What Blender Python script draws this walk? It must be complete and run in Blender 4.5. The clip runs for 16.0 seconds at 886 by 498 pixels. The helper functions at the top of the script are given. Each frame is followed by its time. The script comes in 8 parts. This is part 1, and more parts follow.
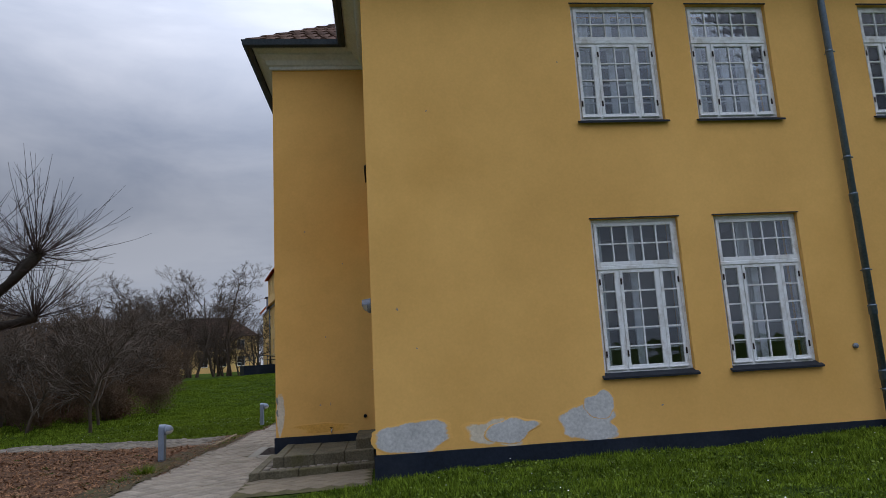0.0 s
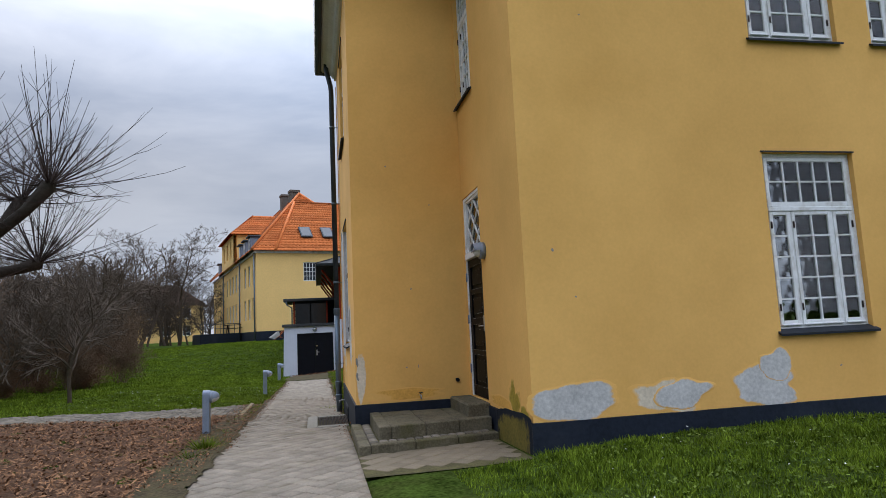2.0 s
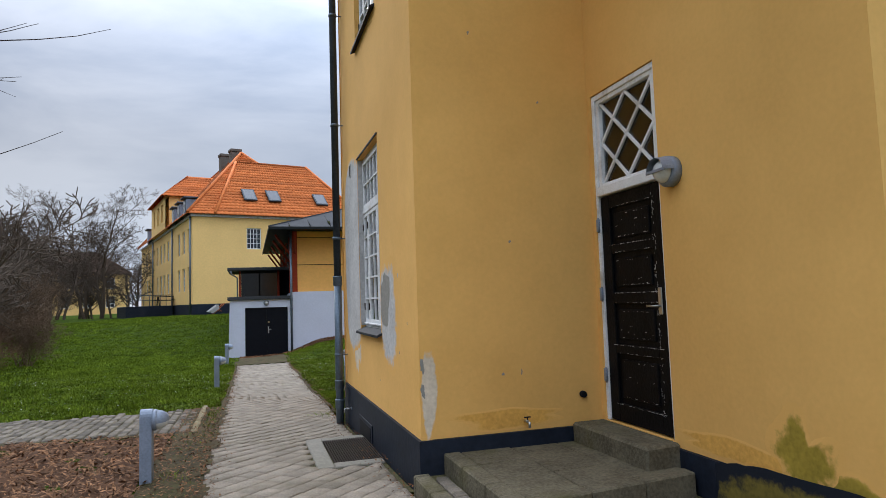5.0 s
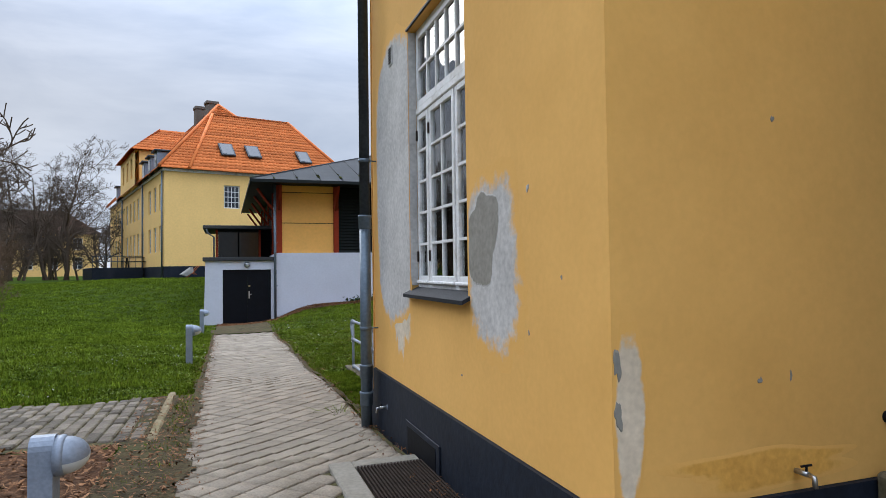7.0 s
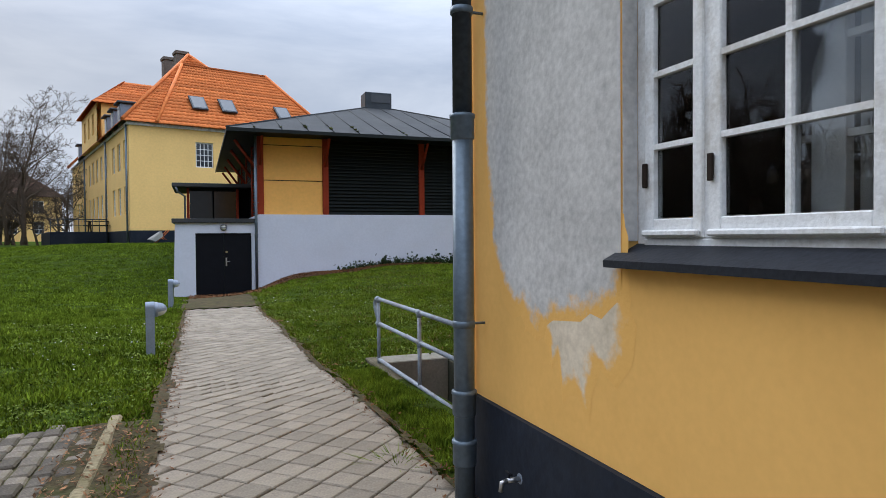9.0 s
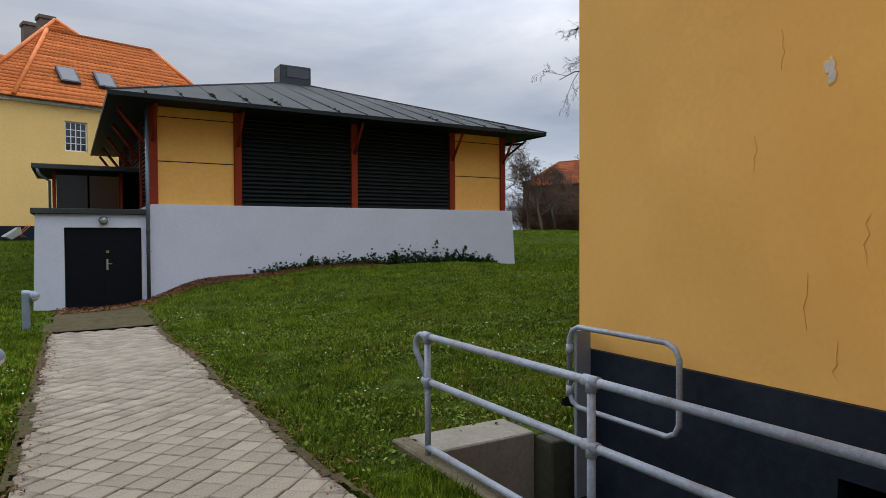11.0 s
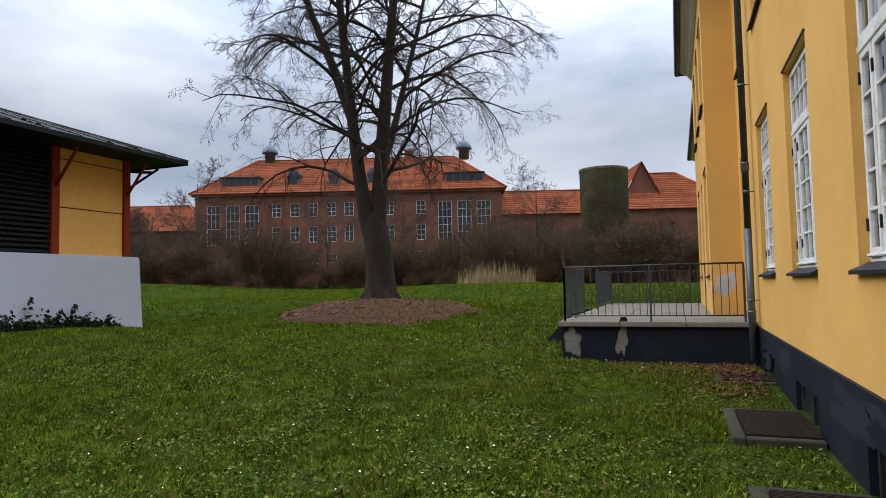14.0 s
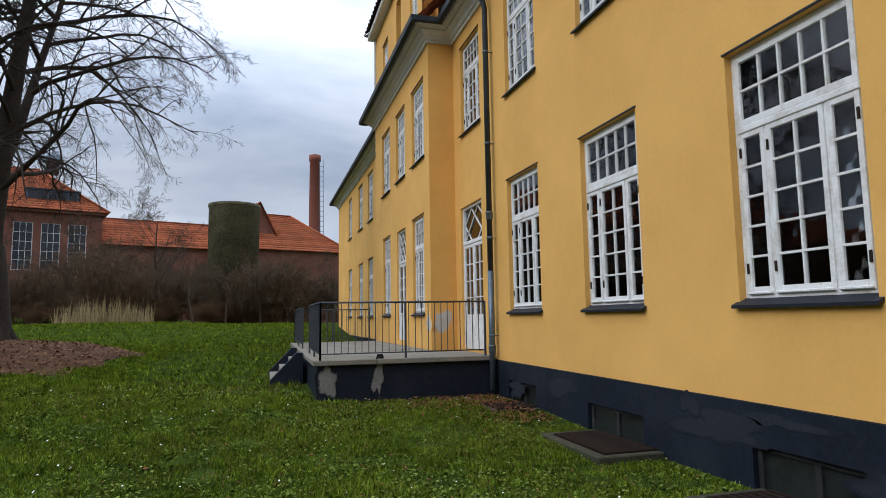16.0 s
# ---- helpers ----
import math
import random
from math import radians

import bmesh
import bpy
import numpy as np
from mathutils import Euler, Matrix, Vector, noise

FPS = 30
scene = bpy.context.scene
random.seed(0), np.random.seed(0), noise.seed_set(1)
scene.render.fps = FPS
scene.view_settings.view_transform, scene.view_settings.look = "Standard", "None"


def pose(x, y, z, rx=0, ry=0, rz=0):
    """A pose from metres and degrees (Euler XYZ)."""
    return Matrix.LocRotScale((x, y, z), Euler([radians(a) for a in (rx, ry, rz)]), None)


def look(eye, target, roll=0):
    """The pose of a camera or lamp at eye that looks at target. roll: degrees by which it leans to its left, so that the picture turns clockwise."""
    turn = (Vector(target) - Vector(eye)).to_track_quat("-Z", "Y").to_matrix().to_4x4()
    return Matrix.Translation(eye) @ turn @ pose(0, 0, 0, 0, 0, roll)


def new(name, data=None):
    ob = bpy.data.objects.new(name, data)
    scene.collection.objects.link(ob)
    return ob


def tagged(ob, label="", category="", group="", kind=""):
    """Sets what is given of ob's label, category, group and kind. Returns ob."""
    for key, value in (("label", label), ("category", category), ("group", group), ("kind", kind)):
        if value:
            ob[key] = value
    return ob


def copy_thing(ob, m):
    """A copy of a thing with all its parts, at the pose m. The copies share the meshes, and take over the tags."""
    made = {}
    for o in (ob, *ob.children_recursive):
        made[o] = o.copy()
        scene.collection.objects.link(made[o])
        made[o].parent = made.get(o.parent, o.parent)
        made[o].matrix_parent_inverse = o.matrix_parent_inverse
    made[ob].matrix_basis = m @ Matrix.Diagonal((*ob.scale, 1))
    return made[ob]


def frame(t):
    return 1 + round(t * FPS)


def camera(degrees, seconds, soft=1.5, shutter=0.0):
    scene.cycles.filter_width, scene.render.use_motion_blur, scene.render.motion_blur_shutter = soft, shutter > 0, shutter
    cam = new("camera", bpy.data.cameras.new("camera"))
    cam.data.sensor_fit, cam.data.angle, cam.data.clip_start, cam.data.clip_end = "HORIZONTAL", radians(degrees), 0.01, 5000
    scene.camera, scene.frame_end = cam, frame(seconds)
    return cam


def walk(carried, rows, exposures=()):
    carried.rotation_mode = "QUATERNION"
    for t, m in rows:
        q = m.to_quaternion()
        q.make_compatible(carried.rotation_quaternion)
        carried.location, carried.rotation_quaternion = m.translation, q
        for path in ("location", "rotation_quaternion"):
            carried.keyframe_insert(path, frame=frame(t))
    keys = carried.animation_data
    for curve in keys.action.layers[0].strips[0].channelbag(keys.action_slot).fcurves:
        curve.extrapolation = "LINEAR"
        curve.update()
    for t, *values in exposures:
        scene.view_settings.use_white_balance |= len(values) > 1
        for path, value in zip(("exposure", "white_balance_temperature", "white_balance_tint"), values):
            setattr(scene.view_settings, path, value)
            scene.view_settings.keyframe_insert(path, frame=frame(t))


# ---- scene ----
cam = camera(70.0, 16.0, soft=0.8)
PATH = [
    (0, (0.1, 0.085, 1.565), (0.31, 2.045, 1.9), -3.2),
    (0.5, (-0.49, 0.54, 1.465), (-0.205, 2.488, 1.809), -2.8),
    (1, (-1.1, 1.0, 1.456), (-0.754, 2.942, 1.786), -3.0),
    (1.5, (-1.811, 1.552, 1.424), (-1.430, 3.494, 1.716), -2.8),
    (2, (-2.317, 2.048, 1.425), (-1.923, 3.994, 1.669), -2.7),
    (2.5, (-2.672, 2.703, 1.466), (-2.254, 4.645, 1.702), -2.4),
    (3, (-2.949, 3.369, 1.538), (-2.484, 5.305, 1.732), -2.5),
    (3.5, (-3.075, 4.08, 1.538), (-2.566, 6.007, 1.704), -2.6),
    (3.7, (-3.104, 4.389, 1.549), (-2.579, 6.312, 1.713), -2.6),
    (5.8, (-3.23, 7.756, 1.455), (-2.62, 9.656, 1.594), -1.3),
    (6, (-3.26, 8.078, 1.426), (-2.642, 9.977, 1.546), -1.1),
    (6.5, (-3.29, 8.801, 1.391), (-2.647, 10.693, 1.48), -0.8),
    (7, (-3.279, 9.568, 1.362), (-2.629, 11.458, 1.423), -0.8),
    (7.5, (-3.261, 10.346, 1.321), (-2.599, 12.233, 1.365), -0.6),
    (8, (-3.284, 11.122, 1.345), (-2.604, 13.003, 1.359), -0.5),
    (8.5, (-3.292, 11.904, 1.297), (-2.585, 13.774, 1.274), -0.6),
    (8.7, (-3.287, 12.249, 1.275), (-2.575, 14.118, 1.241), -0.5),
    (10.8, (-3.292, 16.389, 1.136), (-2.331, 18.142, 1.089), -0.5),
    (11, (-3.292, 16.744, 1.155), (-2.274, 18.464, 1.112), -0.3),
    (11.5, (-3.264, 17.551, 1.112), (-2.146, 19.209, 1.097), -0.4),
    (12, (-3.247, 18.422, 1.1), (-2.101, 20.061, 1.088), -0.8),
    (12.5, (-3.127, 19.266, 1.075), (-1.842, 20.799, 1.069), -0.8),
    (13, (-3.087, 20.045, 1.075), (-1.625, 21.41, 1.078), -0.7),
    (13.5, (-2.998, 20.75, 1.105), (-1.265, 21.749, 1.147), -0.9),
    (14, (-2.973, 21.51, 1.115), (-1.1, 22.202, 1.225), -1.2),
    (14.5, (-3.041, 22.305, 1.116), (-1.099, 22.764, 1.247), -2.2),
    (15, (-2.898, 23.035, 1.112), (-0.909, 23.191, 1.26), -1.4),
    (15.5, (-2.678, 23.675, 1.084), (-0.706, 23.393, 1.272), -1.4),
    (16, (-2.417, 24.355, 1.083), (-0.505, 23.809, 1.298), -0.9),
]
walk(cam, [(t, look(eye, target, roll)) for t, eye, target, roll in PATH],
     exposures=[(0, -0.68, 6240, 13), (0.5, -0.72, 6240, 13), (1.5, -0.37, 6300, 12), (3.5, -0.04, 6350, 11), (6, 0.0, 6320, 10), (7, 0.12, 6330, 10), (8.5, 0.1, 6330, 10),
                (11, -0.22, 6850, 10), (12.5, 0.0, 6900, 10), (13.2, 0.0, 6900, 10), (14.5, -0.24, 6500, 10), (16, -0.30, 6400, 10)])

# ---- sky and sun: overcast, the brighter cloud ahead of the walk ----
SUN_AZ, SUN_EL = -22.0, 32.0
world = bpy.data.worlds.new("overcast_sky")
scene.world = world
world.use_nodes = True
wn, wl = world.node_tree.nodes, world.node_tree.links
wn.clear()


def wnode(kind, **props):
    n = wn.new(kind)
    for k, v in props.items():
        if k == "sky_type":
            n.sky_type = v
        elif k == "operation":
            n.operation = v
    return n


w_out, w_bg = wnode("ShaderNodeOutputWorld"), wnode("ShaderNodeBackground")
w_sky = wnode("ShaderNodeTexSky", sky_type="NISHITA")
w_sky.sun_disc, w_sky.sun_elevation, w_sky.sun_rotation = False, radians(SUN_EL), radians(SUN_AZ)
w_dim = wnode("ShaderNodeVectorMath", operation="SCALE")
w_dim.inputs["Scale"].default_value = 0.08
w_tc, w_map = wnode("ShaderNodeTexCoord"), wnode("ShaderNodeMapping")
w_map.inputs["Scale"].default_value = (1.0, 1.0, 3.2)
w_noise = wnode("ShaderNodeTexNoise")
w_noise.inputs["Scale"].default_value, w_noise.inputs["Detail"].default_value, w_noise.inputs["Roughness"].default_value = 1.9, 7.0, 0.55
w_noise.inputs["Distortion"].default_value = 0.35
w_ramp = wnode("ShaderNodeValToRGB")
w_ramp.color_ramp.elements[0].position, w_ramp.color_ramp.elements[0].color = 0.33, (0.40, 0.49, 0.655, 1)
w_ramp.color_ramp.elements[1].position, w_ramp.color_ramp.elements[1].color = 0.68, (0.86, 0.925, 1.05, 1)
w_sep = wnode("ShaderNodeSeparateXYZ")
w_up = wnode("ShaderNodeMapRange")
for key, v in (("From Min", 0.06), ("From Max", 1.0), ("To Min", 0.70), ("To Max", 4.3)):
    w_up.inputs[key].default_value = v
w_up.interpolation_type = "SMOOTHERSTEP"
w_cloud = wnode("ShaderNodeVectorMath", operation="SCALE")
w_mix = wnode("ShaderNodeMix")
w_mix.data_type = "RGBA"
w_mix.inputs["Factor"].default_value = 0.9
wl.new(w_tc.outputs["Generated"], w_map.inputs["Vector"])
wl.new(w_map.outputs["Vector"], w_noise.inputs["Vector"])
wl.new(w_noise.outputs["Fac"], w_ramp.inputs["Fac"])
wl.new(w_tc.outputs["Generated"], w_sep.inputs["Vector"])
wl.new(w_sep.outputs["Z"], w_up.inputs["Value"])
wl.new(w_ramp.outputs["Color"], w_cloud.inputs[0])
w_side = wnode("ShaderNodeMapRange")
for key, v in (("From Min", -1.0), ("From Max", 0.8), ("To Min", 0.56), ("To Max", 1.42)):
    w_side.inputs[key].default_value = v
wl.new(w_sep.outputs["X"], w_side.inputs["Value"])
w_both = wnode("ShaderNodeMath", operation="MULTIPLY")
# paler cloud low over the horizon
w_low = wnode("ShaderNodeMapRange")
for key, v in (("From Min", 0.02), ("From Max", 0.26), ("To Min", 0.38), ("To Max", 0.0)):
    w_low.inputs[key].default_value = v
w_low.interpolation_type = "SMOOTHSTEP"
w_sum = wnode("ShaderNodeMath", operation="ADD")
wl.new(w_sep.outputs["Z"], w_low.inputs["Value"])
wl.new(w_up.outputs["Result"], w_sum.inputs[0])
wl.new(w_low.outputs["Result"], w_sum.inputs[1])
wl.new(w_sum.outputs["Value"], w_both.inputs[0])
wl.new(w_side.outputs["Result"], w_both.inputs[1])
wl.new(w_both.outputs["Value"], w_cloud.inputs["Scale"])
wl.new(w_sky.outputs["Color"], w_dim.inputs[0])
wl.new(w_dim.outputs["Vector"], w_mix.inputs["A"])
wl.new(w_cloud.outputs["Vector"], w_mix.inputs["B"])
wl.new(w_mix.outputs["Result"], w_bg.inputs["Color"])
w_bg.inputs["Strength"].default_value = 0.85
wl.new(w_bg.outputs["Background"], w_out.inputs["Surface"])

sun = new("sun", bpy.data.lights.new("sun", "SUN"))
sun.data.energy, sun.data.angle, sun.data.color = 1.1, radians(28), (1.0, 0.97, 0.92)
sun_dir = Vector((math.sin(radians(SUN_AZ)) * math.cos(radians(SUN_EL)), math.cos(radians(SUN_AZ)) * math.cos(radians(SUN_EL)), math.sin(radians(SUN_EL))))
sun.matrix_world = look((0, 0, 60), Vector((0, 0, 60)) - sun_dir)


# ---- materials ----
def mat(name, base, rough=0.7, var=0.25, scale=3.0, fine=40.0, bump=0.2, metal=0.0, tint=None, spec=0.16, piece=0.0, dirt=0.0, dirt_col=(0.1, 0.09, 0.07), island=False, bump_dist=0.01, detail_mix=0.5):
    """Two scales of colour change, a bump of both, and an optional change from piece to piece."""
    m = bpy.data.materials.new(name)
    m.use_nodes = True
    n, l = m.node_tree.nodes, m.node_tree.links
    b = n["Principled BSDF"]
    b.inputs["Roughness"].default_value, b.inputs["Metallic"].default_value = rough, metal
    b.inputs["Specular IOR Level"].default_value = spec
    tc = n.new("ShaderNodeTexCoord")
    big, small = n.new("ShaderNodeTexNoise"), n.new("ShaderNodeTexNoise")
    big.inputs["Scale"].default_value, big.inputs["Detail"].default_value, big.inputs["Roughness"].default_value = scale, 5.0, 0.6
    small.inputs["Scale"].default_value, small.inputs["Detail"].default_value = fine, 3.0
    for t in (big, small):
        l.new(tc.outputs["Object"], t.inputs["Vector"])
    ramp = n.new("ShaderNodeValToRGB")
    dark = [max(0.0, c * (1 - var)) for c in base]
    light = [min(1.0, c * (1 + var * 0.7)) for c in (tint or base)]
    ramp.color_ramp.elements[0].position, ramp.color_ramp.elements[0].color = 0.3, (*dark, 1)
    ramp.color_ramp.elements[1].position, ramp.color_ramp.elements[1].color = 0.72, (*light, 1)
    add = n.new("ShaderNodeMix")
    add.data_type = "FLOAT"
    add.inputs["Factor"].default_value = detail_mix
    l.new(big.outputs["Fac"], add.inputs["A"])
    l.new(small.outputs["Fac"], add.inputs["B"])
    l.new(add.outputs["Result"], ramp.inputs["Fac"])
    col = ramp.outputs["Color"]
    if dirt:
        d = n.new("ShaderNodeTexNoise")
        d.inputs["Scale"].default_value, d.inputs["Detail"].default_value, d.inputs["Roughness"].default_value = scale * 0.45, 8.0, 0.68
        l.new(tc.outputs["Object"], d.inputs["Vector"])
        r2 = n.new("ShaderNodeMapRange")
        for k, v in (("From Min", 0.5), ("From Max", 0.72), ("To Min", 0.0), ("To Max", dirt)):
            r2.inputs[k].default_value = v
        l.new(d.outputs["Fac"], r2.inputs["Value"])
        mx = n.new("ShaderNodeMix")
        mx.data_type = "RGBA"
        mx.inputs["B"].default_value = (*dirt_col, 1)
        l.new(r2.outputs["Result"], mx.inputs["Factor"])
        l.new(col, mx.inputs["A"])
        col = mx.outputs["Result"]
    if piece:
        hsv = n.new("ShaderNodeHueSaturation")
        rng = n.new("ShaderNodeMapRange")
        for k, v in (("To Min", 1 - piece), ("To Max", 1 + piece)):
            rng.inputs[k].default_value = v
        if island:
            src = n.new("ShaderNodeNewGeometry").outputs["Random Per Island"]
        else:
            src = n.new("ShaderNodeObjectInfo").outputs["Random"]
        l.new(src, rng.inputs["Value"])
        l.new(rng.outputs["Result"], hsv.inputs["Value"])
        l.new(col, hsv.inputs["Color"])
        col = hsv.outputs["Color"]
    l.new(col, b.inputs["Base Color"])
    if bump:
        bp = n.new("ShaderNodeBump")
        bp.inputs["Strength"].default_value, bp.inputs["Distance"].default_value = bump, bump_dist
        l.new(add.outputs["Result"], bp.inputs["Height"])
        l.new(bp.outputs["Normal"], b.inputs["Normal"])
    return m


def glass_mat(name, tint=(0.9, 0.93, 0.95), rough=0.01):
    m = bpy.data.materials.new(name)
    m.use_nodes = True
    n, l = m.node_tree.nodes, m.node_tree.links
    n.clear()
    out, mix, tr, gl, fr = n.new("ShaderNodeOutputMaterial"), n.new("ShaderNodeMixShader"), n.new("ShaderNodeBsdfTransparent"), n.new("ShaderNodeBsdfGlossy"), n.new("ShaderNodeFresnel")
    tr.inputs["Color"].default_value = (*tint, 1)
    gl.inputs["Roughness"].default_value = rough
    fr.inputs["IOR"].default_value = 1.55
    tc, ns, bp = n.new("ShaderNodeTexCoord"), n.new("ShaderNodeTexNoise"), n.new("ShaderNodeBump")
    ns.inputs["Scale"].default_value, ns.inputs["Detail"].default_value = 5.0, 1.0
    bp.inputs["Strength"].default_value, bp.inputs["Distance"].default_value = 0.25, 0.01
    l.new(tc.outputs["Object"], ns.inputs["Vector"])
    l.new(ns.outputs["Fac"], bp.inputs["Height"])
    l.new(bp.outputs["Normal"], gl.inputs["Normal"])
    ad = n.new("ShaderNodeMath")
    ad.operation = "MULTIPLY_ADD"
    ad.inputs[1].default_value, ad.inputs[2].default_value = 1.3, 0.012
    l.new(fr.outputs["Fac"], ad.inputs[0])
    l.new(ad.outputs["Value"], mix.inputs["Fac"])
    l.new(tr.outputs["BSDF"], mix.inputs[1])
    l.new(gl.outputs["BSDF"], mix.inputs[2])
    l.new(mix.outputs["Shader"], out.inputs["Surface"])
    return m


M_YELLOW = mat("ochre_limewash", (0.79, 0.44, 0.122), 0.95, 0.13, 0.7, 26.0, 0.16, tint=(0.80, 0.46, 0.136), dirt=0.42, dirt_col=(0.63, 0.33, 0.070), bump_dist=0.006, spec=0.2, detail_mix=0.22)
M_YELLOW_PALE = mat("pale_yellow_render", (0.90, 0.59, 0.215), 0.9, 0.1, 0.5, 8.0, 0.2, spec=0.2)
M_PLINTH = mat("black_tarred_plinth", (0.012, 0.017, 0.028), 0.6, 0.5, 1.6, 18.0, 0.5, dirt=0.35, dirt_col=(0.045, 0.05, 0.062), bump_dist=0.01, spec=0.18)
M_MOSS = mat("moss_on_plaster", (0.13, 0.11, 0.022), 0.95, 0.6, 3.0, 25.0, 0.6, tint=(0.26, 0.20, 0.03), dirt=0.7, dirt_col=(0.03, 0.035, 0.025))
M_WHITE = mat("weathered_white_paint", (0.80, 0.80, 0.79), 0.55, 0.2, 7.0, 70.0, 0.35, dirt=0.8, dirt_col=(0.36, 0.30, 0.22))
M_CORNICE = mat("grey_white_stucco", (0.66, 0.66, 0.63), 0.85, 0.2, 1.5, 20.0, 0.25)
M_PATCH = mat("bare_cement_plaster", (0.47, 0.46, 0.44), 0.95, 0.22, 2.2, 30.0, 0.4, tint=(0.58, 0.565, 0.54), bump_dist=0.008)
M_PATCH_D = mat("damp_cement_plaster", (0.27, 0.26, 0.23), 0.95, 0.22, 3.0, 30.0, 0.5)
M_PATCH_L = mat("thin_lime_skim", (0.60, 0.56, 0.49), 0.95, 0.22, 3.0, 26.0, 0.4, dirt=0.55, dirt_col=(0.72, 0.45, 0.15))
M_DARKSILL = mat("slate_black_sill", (0.018, 0.021, 0.028), 0.6, 0.5, 4.0, 50.0, 0.4, spec=0.25)
M_ZINC = mat("blue_grey_zinc", (0.15, 0.19, 0.23), 0.42, 0.3, 3.0, 30.0, 0.2, metal=0.55, dirt=0.35, dirt_col=(0.08, 0.09, 0.1))
M_ZINC_D = mat("dark_tarnished_zinc", (0.055, 0.065, 0.075), 0.5, 0.4, 3.0, 30.0, 0.2, metal=0.4)
M_GALV = mat("painted_grey_steel", (0.24, 0.28, 0.34), 0.45, 0.25, 5.0, 60.0, 0.3, metal=0.2, dirt=0.35, dirt_col=(0.2, 0.1, 0.05))
M_RAIL = mat("old_grey_paint_on_steel", (0.29, 0.33, 0.39), 0.5, 0.3, 7.0, 70.0, 0.4, metal=0.1, dirt=0.6, dirt_col=(0.13, 0.055, 0.025))
M_RAIL_D = mat("dark_wrought_iron", (0.075, 0.085, 0.10), 0.5, 0.3, 6.0, 60.0, 0.3, metal=0.3)
M_BLACKDOOR = mat("flaking_black_door_paint", (0.005, 0.005, 0.006), 0.5, 0.6, 5.0, 40.0, 0.5, dirt=0.08, dirt_col=(0.07, 0.065, 0.06), spec=0.08)
M_BLACK = mat("matt_black", (0.005, 0.006, 0.009), 0.6, 0.4, 4.0, 30.0, 0.2, spec=0.12)
M_RUST = mat("rusty_grating", (0.030, 0.019, 0.014), 0.8, 0.5, 6.0, 60.0, 0.6)
M_STONE = mat("weathered_granite_step", (0.095, 0.080, 0.052), 0.92, 0.45, 3.0, 40.0, 0.8, tint=(0.15, 0.13, 0.085), dirt=0.85, dirt_col=(0.072, 0.066, 0.016), bump_dist=0.02)
M_CONC = mat("mossy_concrete", (0.26, 0.24, 0.20), 0.92, 0.3, 2.0, 30.0, 0.5, dirt=0.5, dirt_col=(0.11, 0.11, 0.06))
M_PAVER = mat("concrete_paver", (0.28, 0.238, 0.185), 0.92, 0.4, 4.0, 60.0, 0.6, piece=0.14, dirt=0.6, dirt_col=(0.165, 0.14, 0.09))
M_PAVER_J = mat("concrete_paver_far", (0.28, 0.238, 0.185), 0.92, 0.4, 4.0, 60.0, 0.6, piece=0.14, island=True, dirt=0.6, dirt_col=(0.165, 0.14, 0.09))
M_PAVER_M = mat("worn_apron_paver", (0.21, 0.17, 0.12), 0.92, 0.4, 3.0, 50.0, 0.6, piece=0.12, dirt=0.8, dirt_col=(0.11, 0.09, 0.045))
M_JOINT = mat("mossy_sand_joint", (0.060, 0.050, 0.028), 0.98, 0.5, 6.0, 50.0, 0.5, tint=(0.10, 0.09, 0.036))
M_COBBLE = mat("granite_sett", (0.125, 0.108, 0.088), 0.88, 0.4, 5.0, 60.0, 0.7, spec=0.18, piece=0.4, tint=(0.19, 0.16, 0.125), dirt=0.85, dirt_col=(0.095, 0.085, 0.032))
M_COBBLE_J = mat("granite_sett_far", (0.125, 0.108, 0.088), 0.88, 0.4, 5.0, 60.0, 0.7, spec=0.18, piece=0.4, island=True, tint=(0.19, 0.16, 0.125), dirt=0.85, dirt_col=(0.095, 0.085, 0.032))
M_SOIL = mat("lawn_soil", (0.020, 0.038, 0.008), 0.98, 0.65, 3.0, 24.0, 0.9, spec=0.0, tint=(0.050, 0.076, 0.014), dirt=0.4, dirt_col=(0.055, 0.042, 0.02), bump_dist=0.03)
M_BLADE = mat("grass_blade", (0.044, 0.098, 0.008), 0.9, 0.6, 1.5, 7.0, 0.0, tint=(0.165, 0.222, 0.022), island=True, piece=0.55, spec=0.0)
M_CLOVER = mat("clover_leaf", (0.060, 0.105, 0.016), 0.85, 0.5, 1.0, 8.0, 0.0, tint=(0.13, 0.165, 0.035), island=True, piece=0.6, spec=0.0)
M_STRAW = mat("dry_grass_blade", (0.17, 0.12, 0.035), 0.9, 0.4, 2.0, 9.0, 0.0, island=True, piece=0.35)
M_DAISY = mat("daisy_petals", (0.78, 0.78, 0.72), 0.7, 0.1, 2.0, 9.0, 0.0)
M_CHIPBED = mat("woodchip_mulch", (0.060, 0.032, 0.017), 0.95, 0.5, 4.0, 30.0, 0.9, tint=(0.12, 0.058, 0.028), bump_dist=0.04)
M_CHIP = mat("wood_chip", (0.125, 0.058, 0.027), 0.9, 0.45, 3.0, 30.0, 0.2, island=True, piece=0.65, tint=(0.24, 0.125, 0.062))
M_LEAF = mat("fallen_leaf", (0.15, 0.065, 0.025), 0.85, 0.4, 3.0, 20.0, 0.2, island=True, piece=0.5)
M_BARK = mat("lime_tree_bark", (0.043, 0.034, 0.027), 0.95, 0.5, 4.0, 22.0, 1.0, dirt=0.4, dirt_col=(0.042, 0.045, 0.028), bump_dist=0.04)
M_TWIG = mat("dark_twig", (0.042, 0.029, 0.024), 0.9, 0.35, 2.0, 12.0, 0.3)
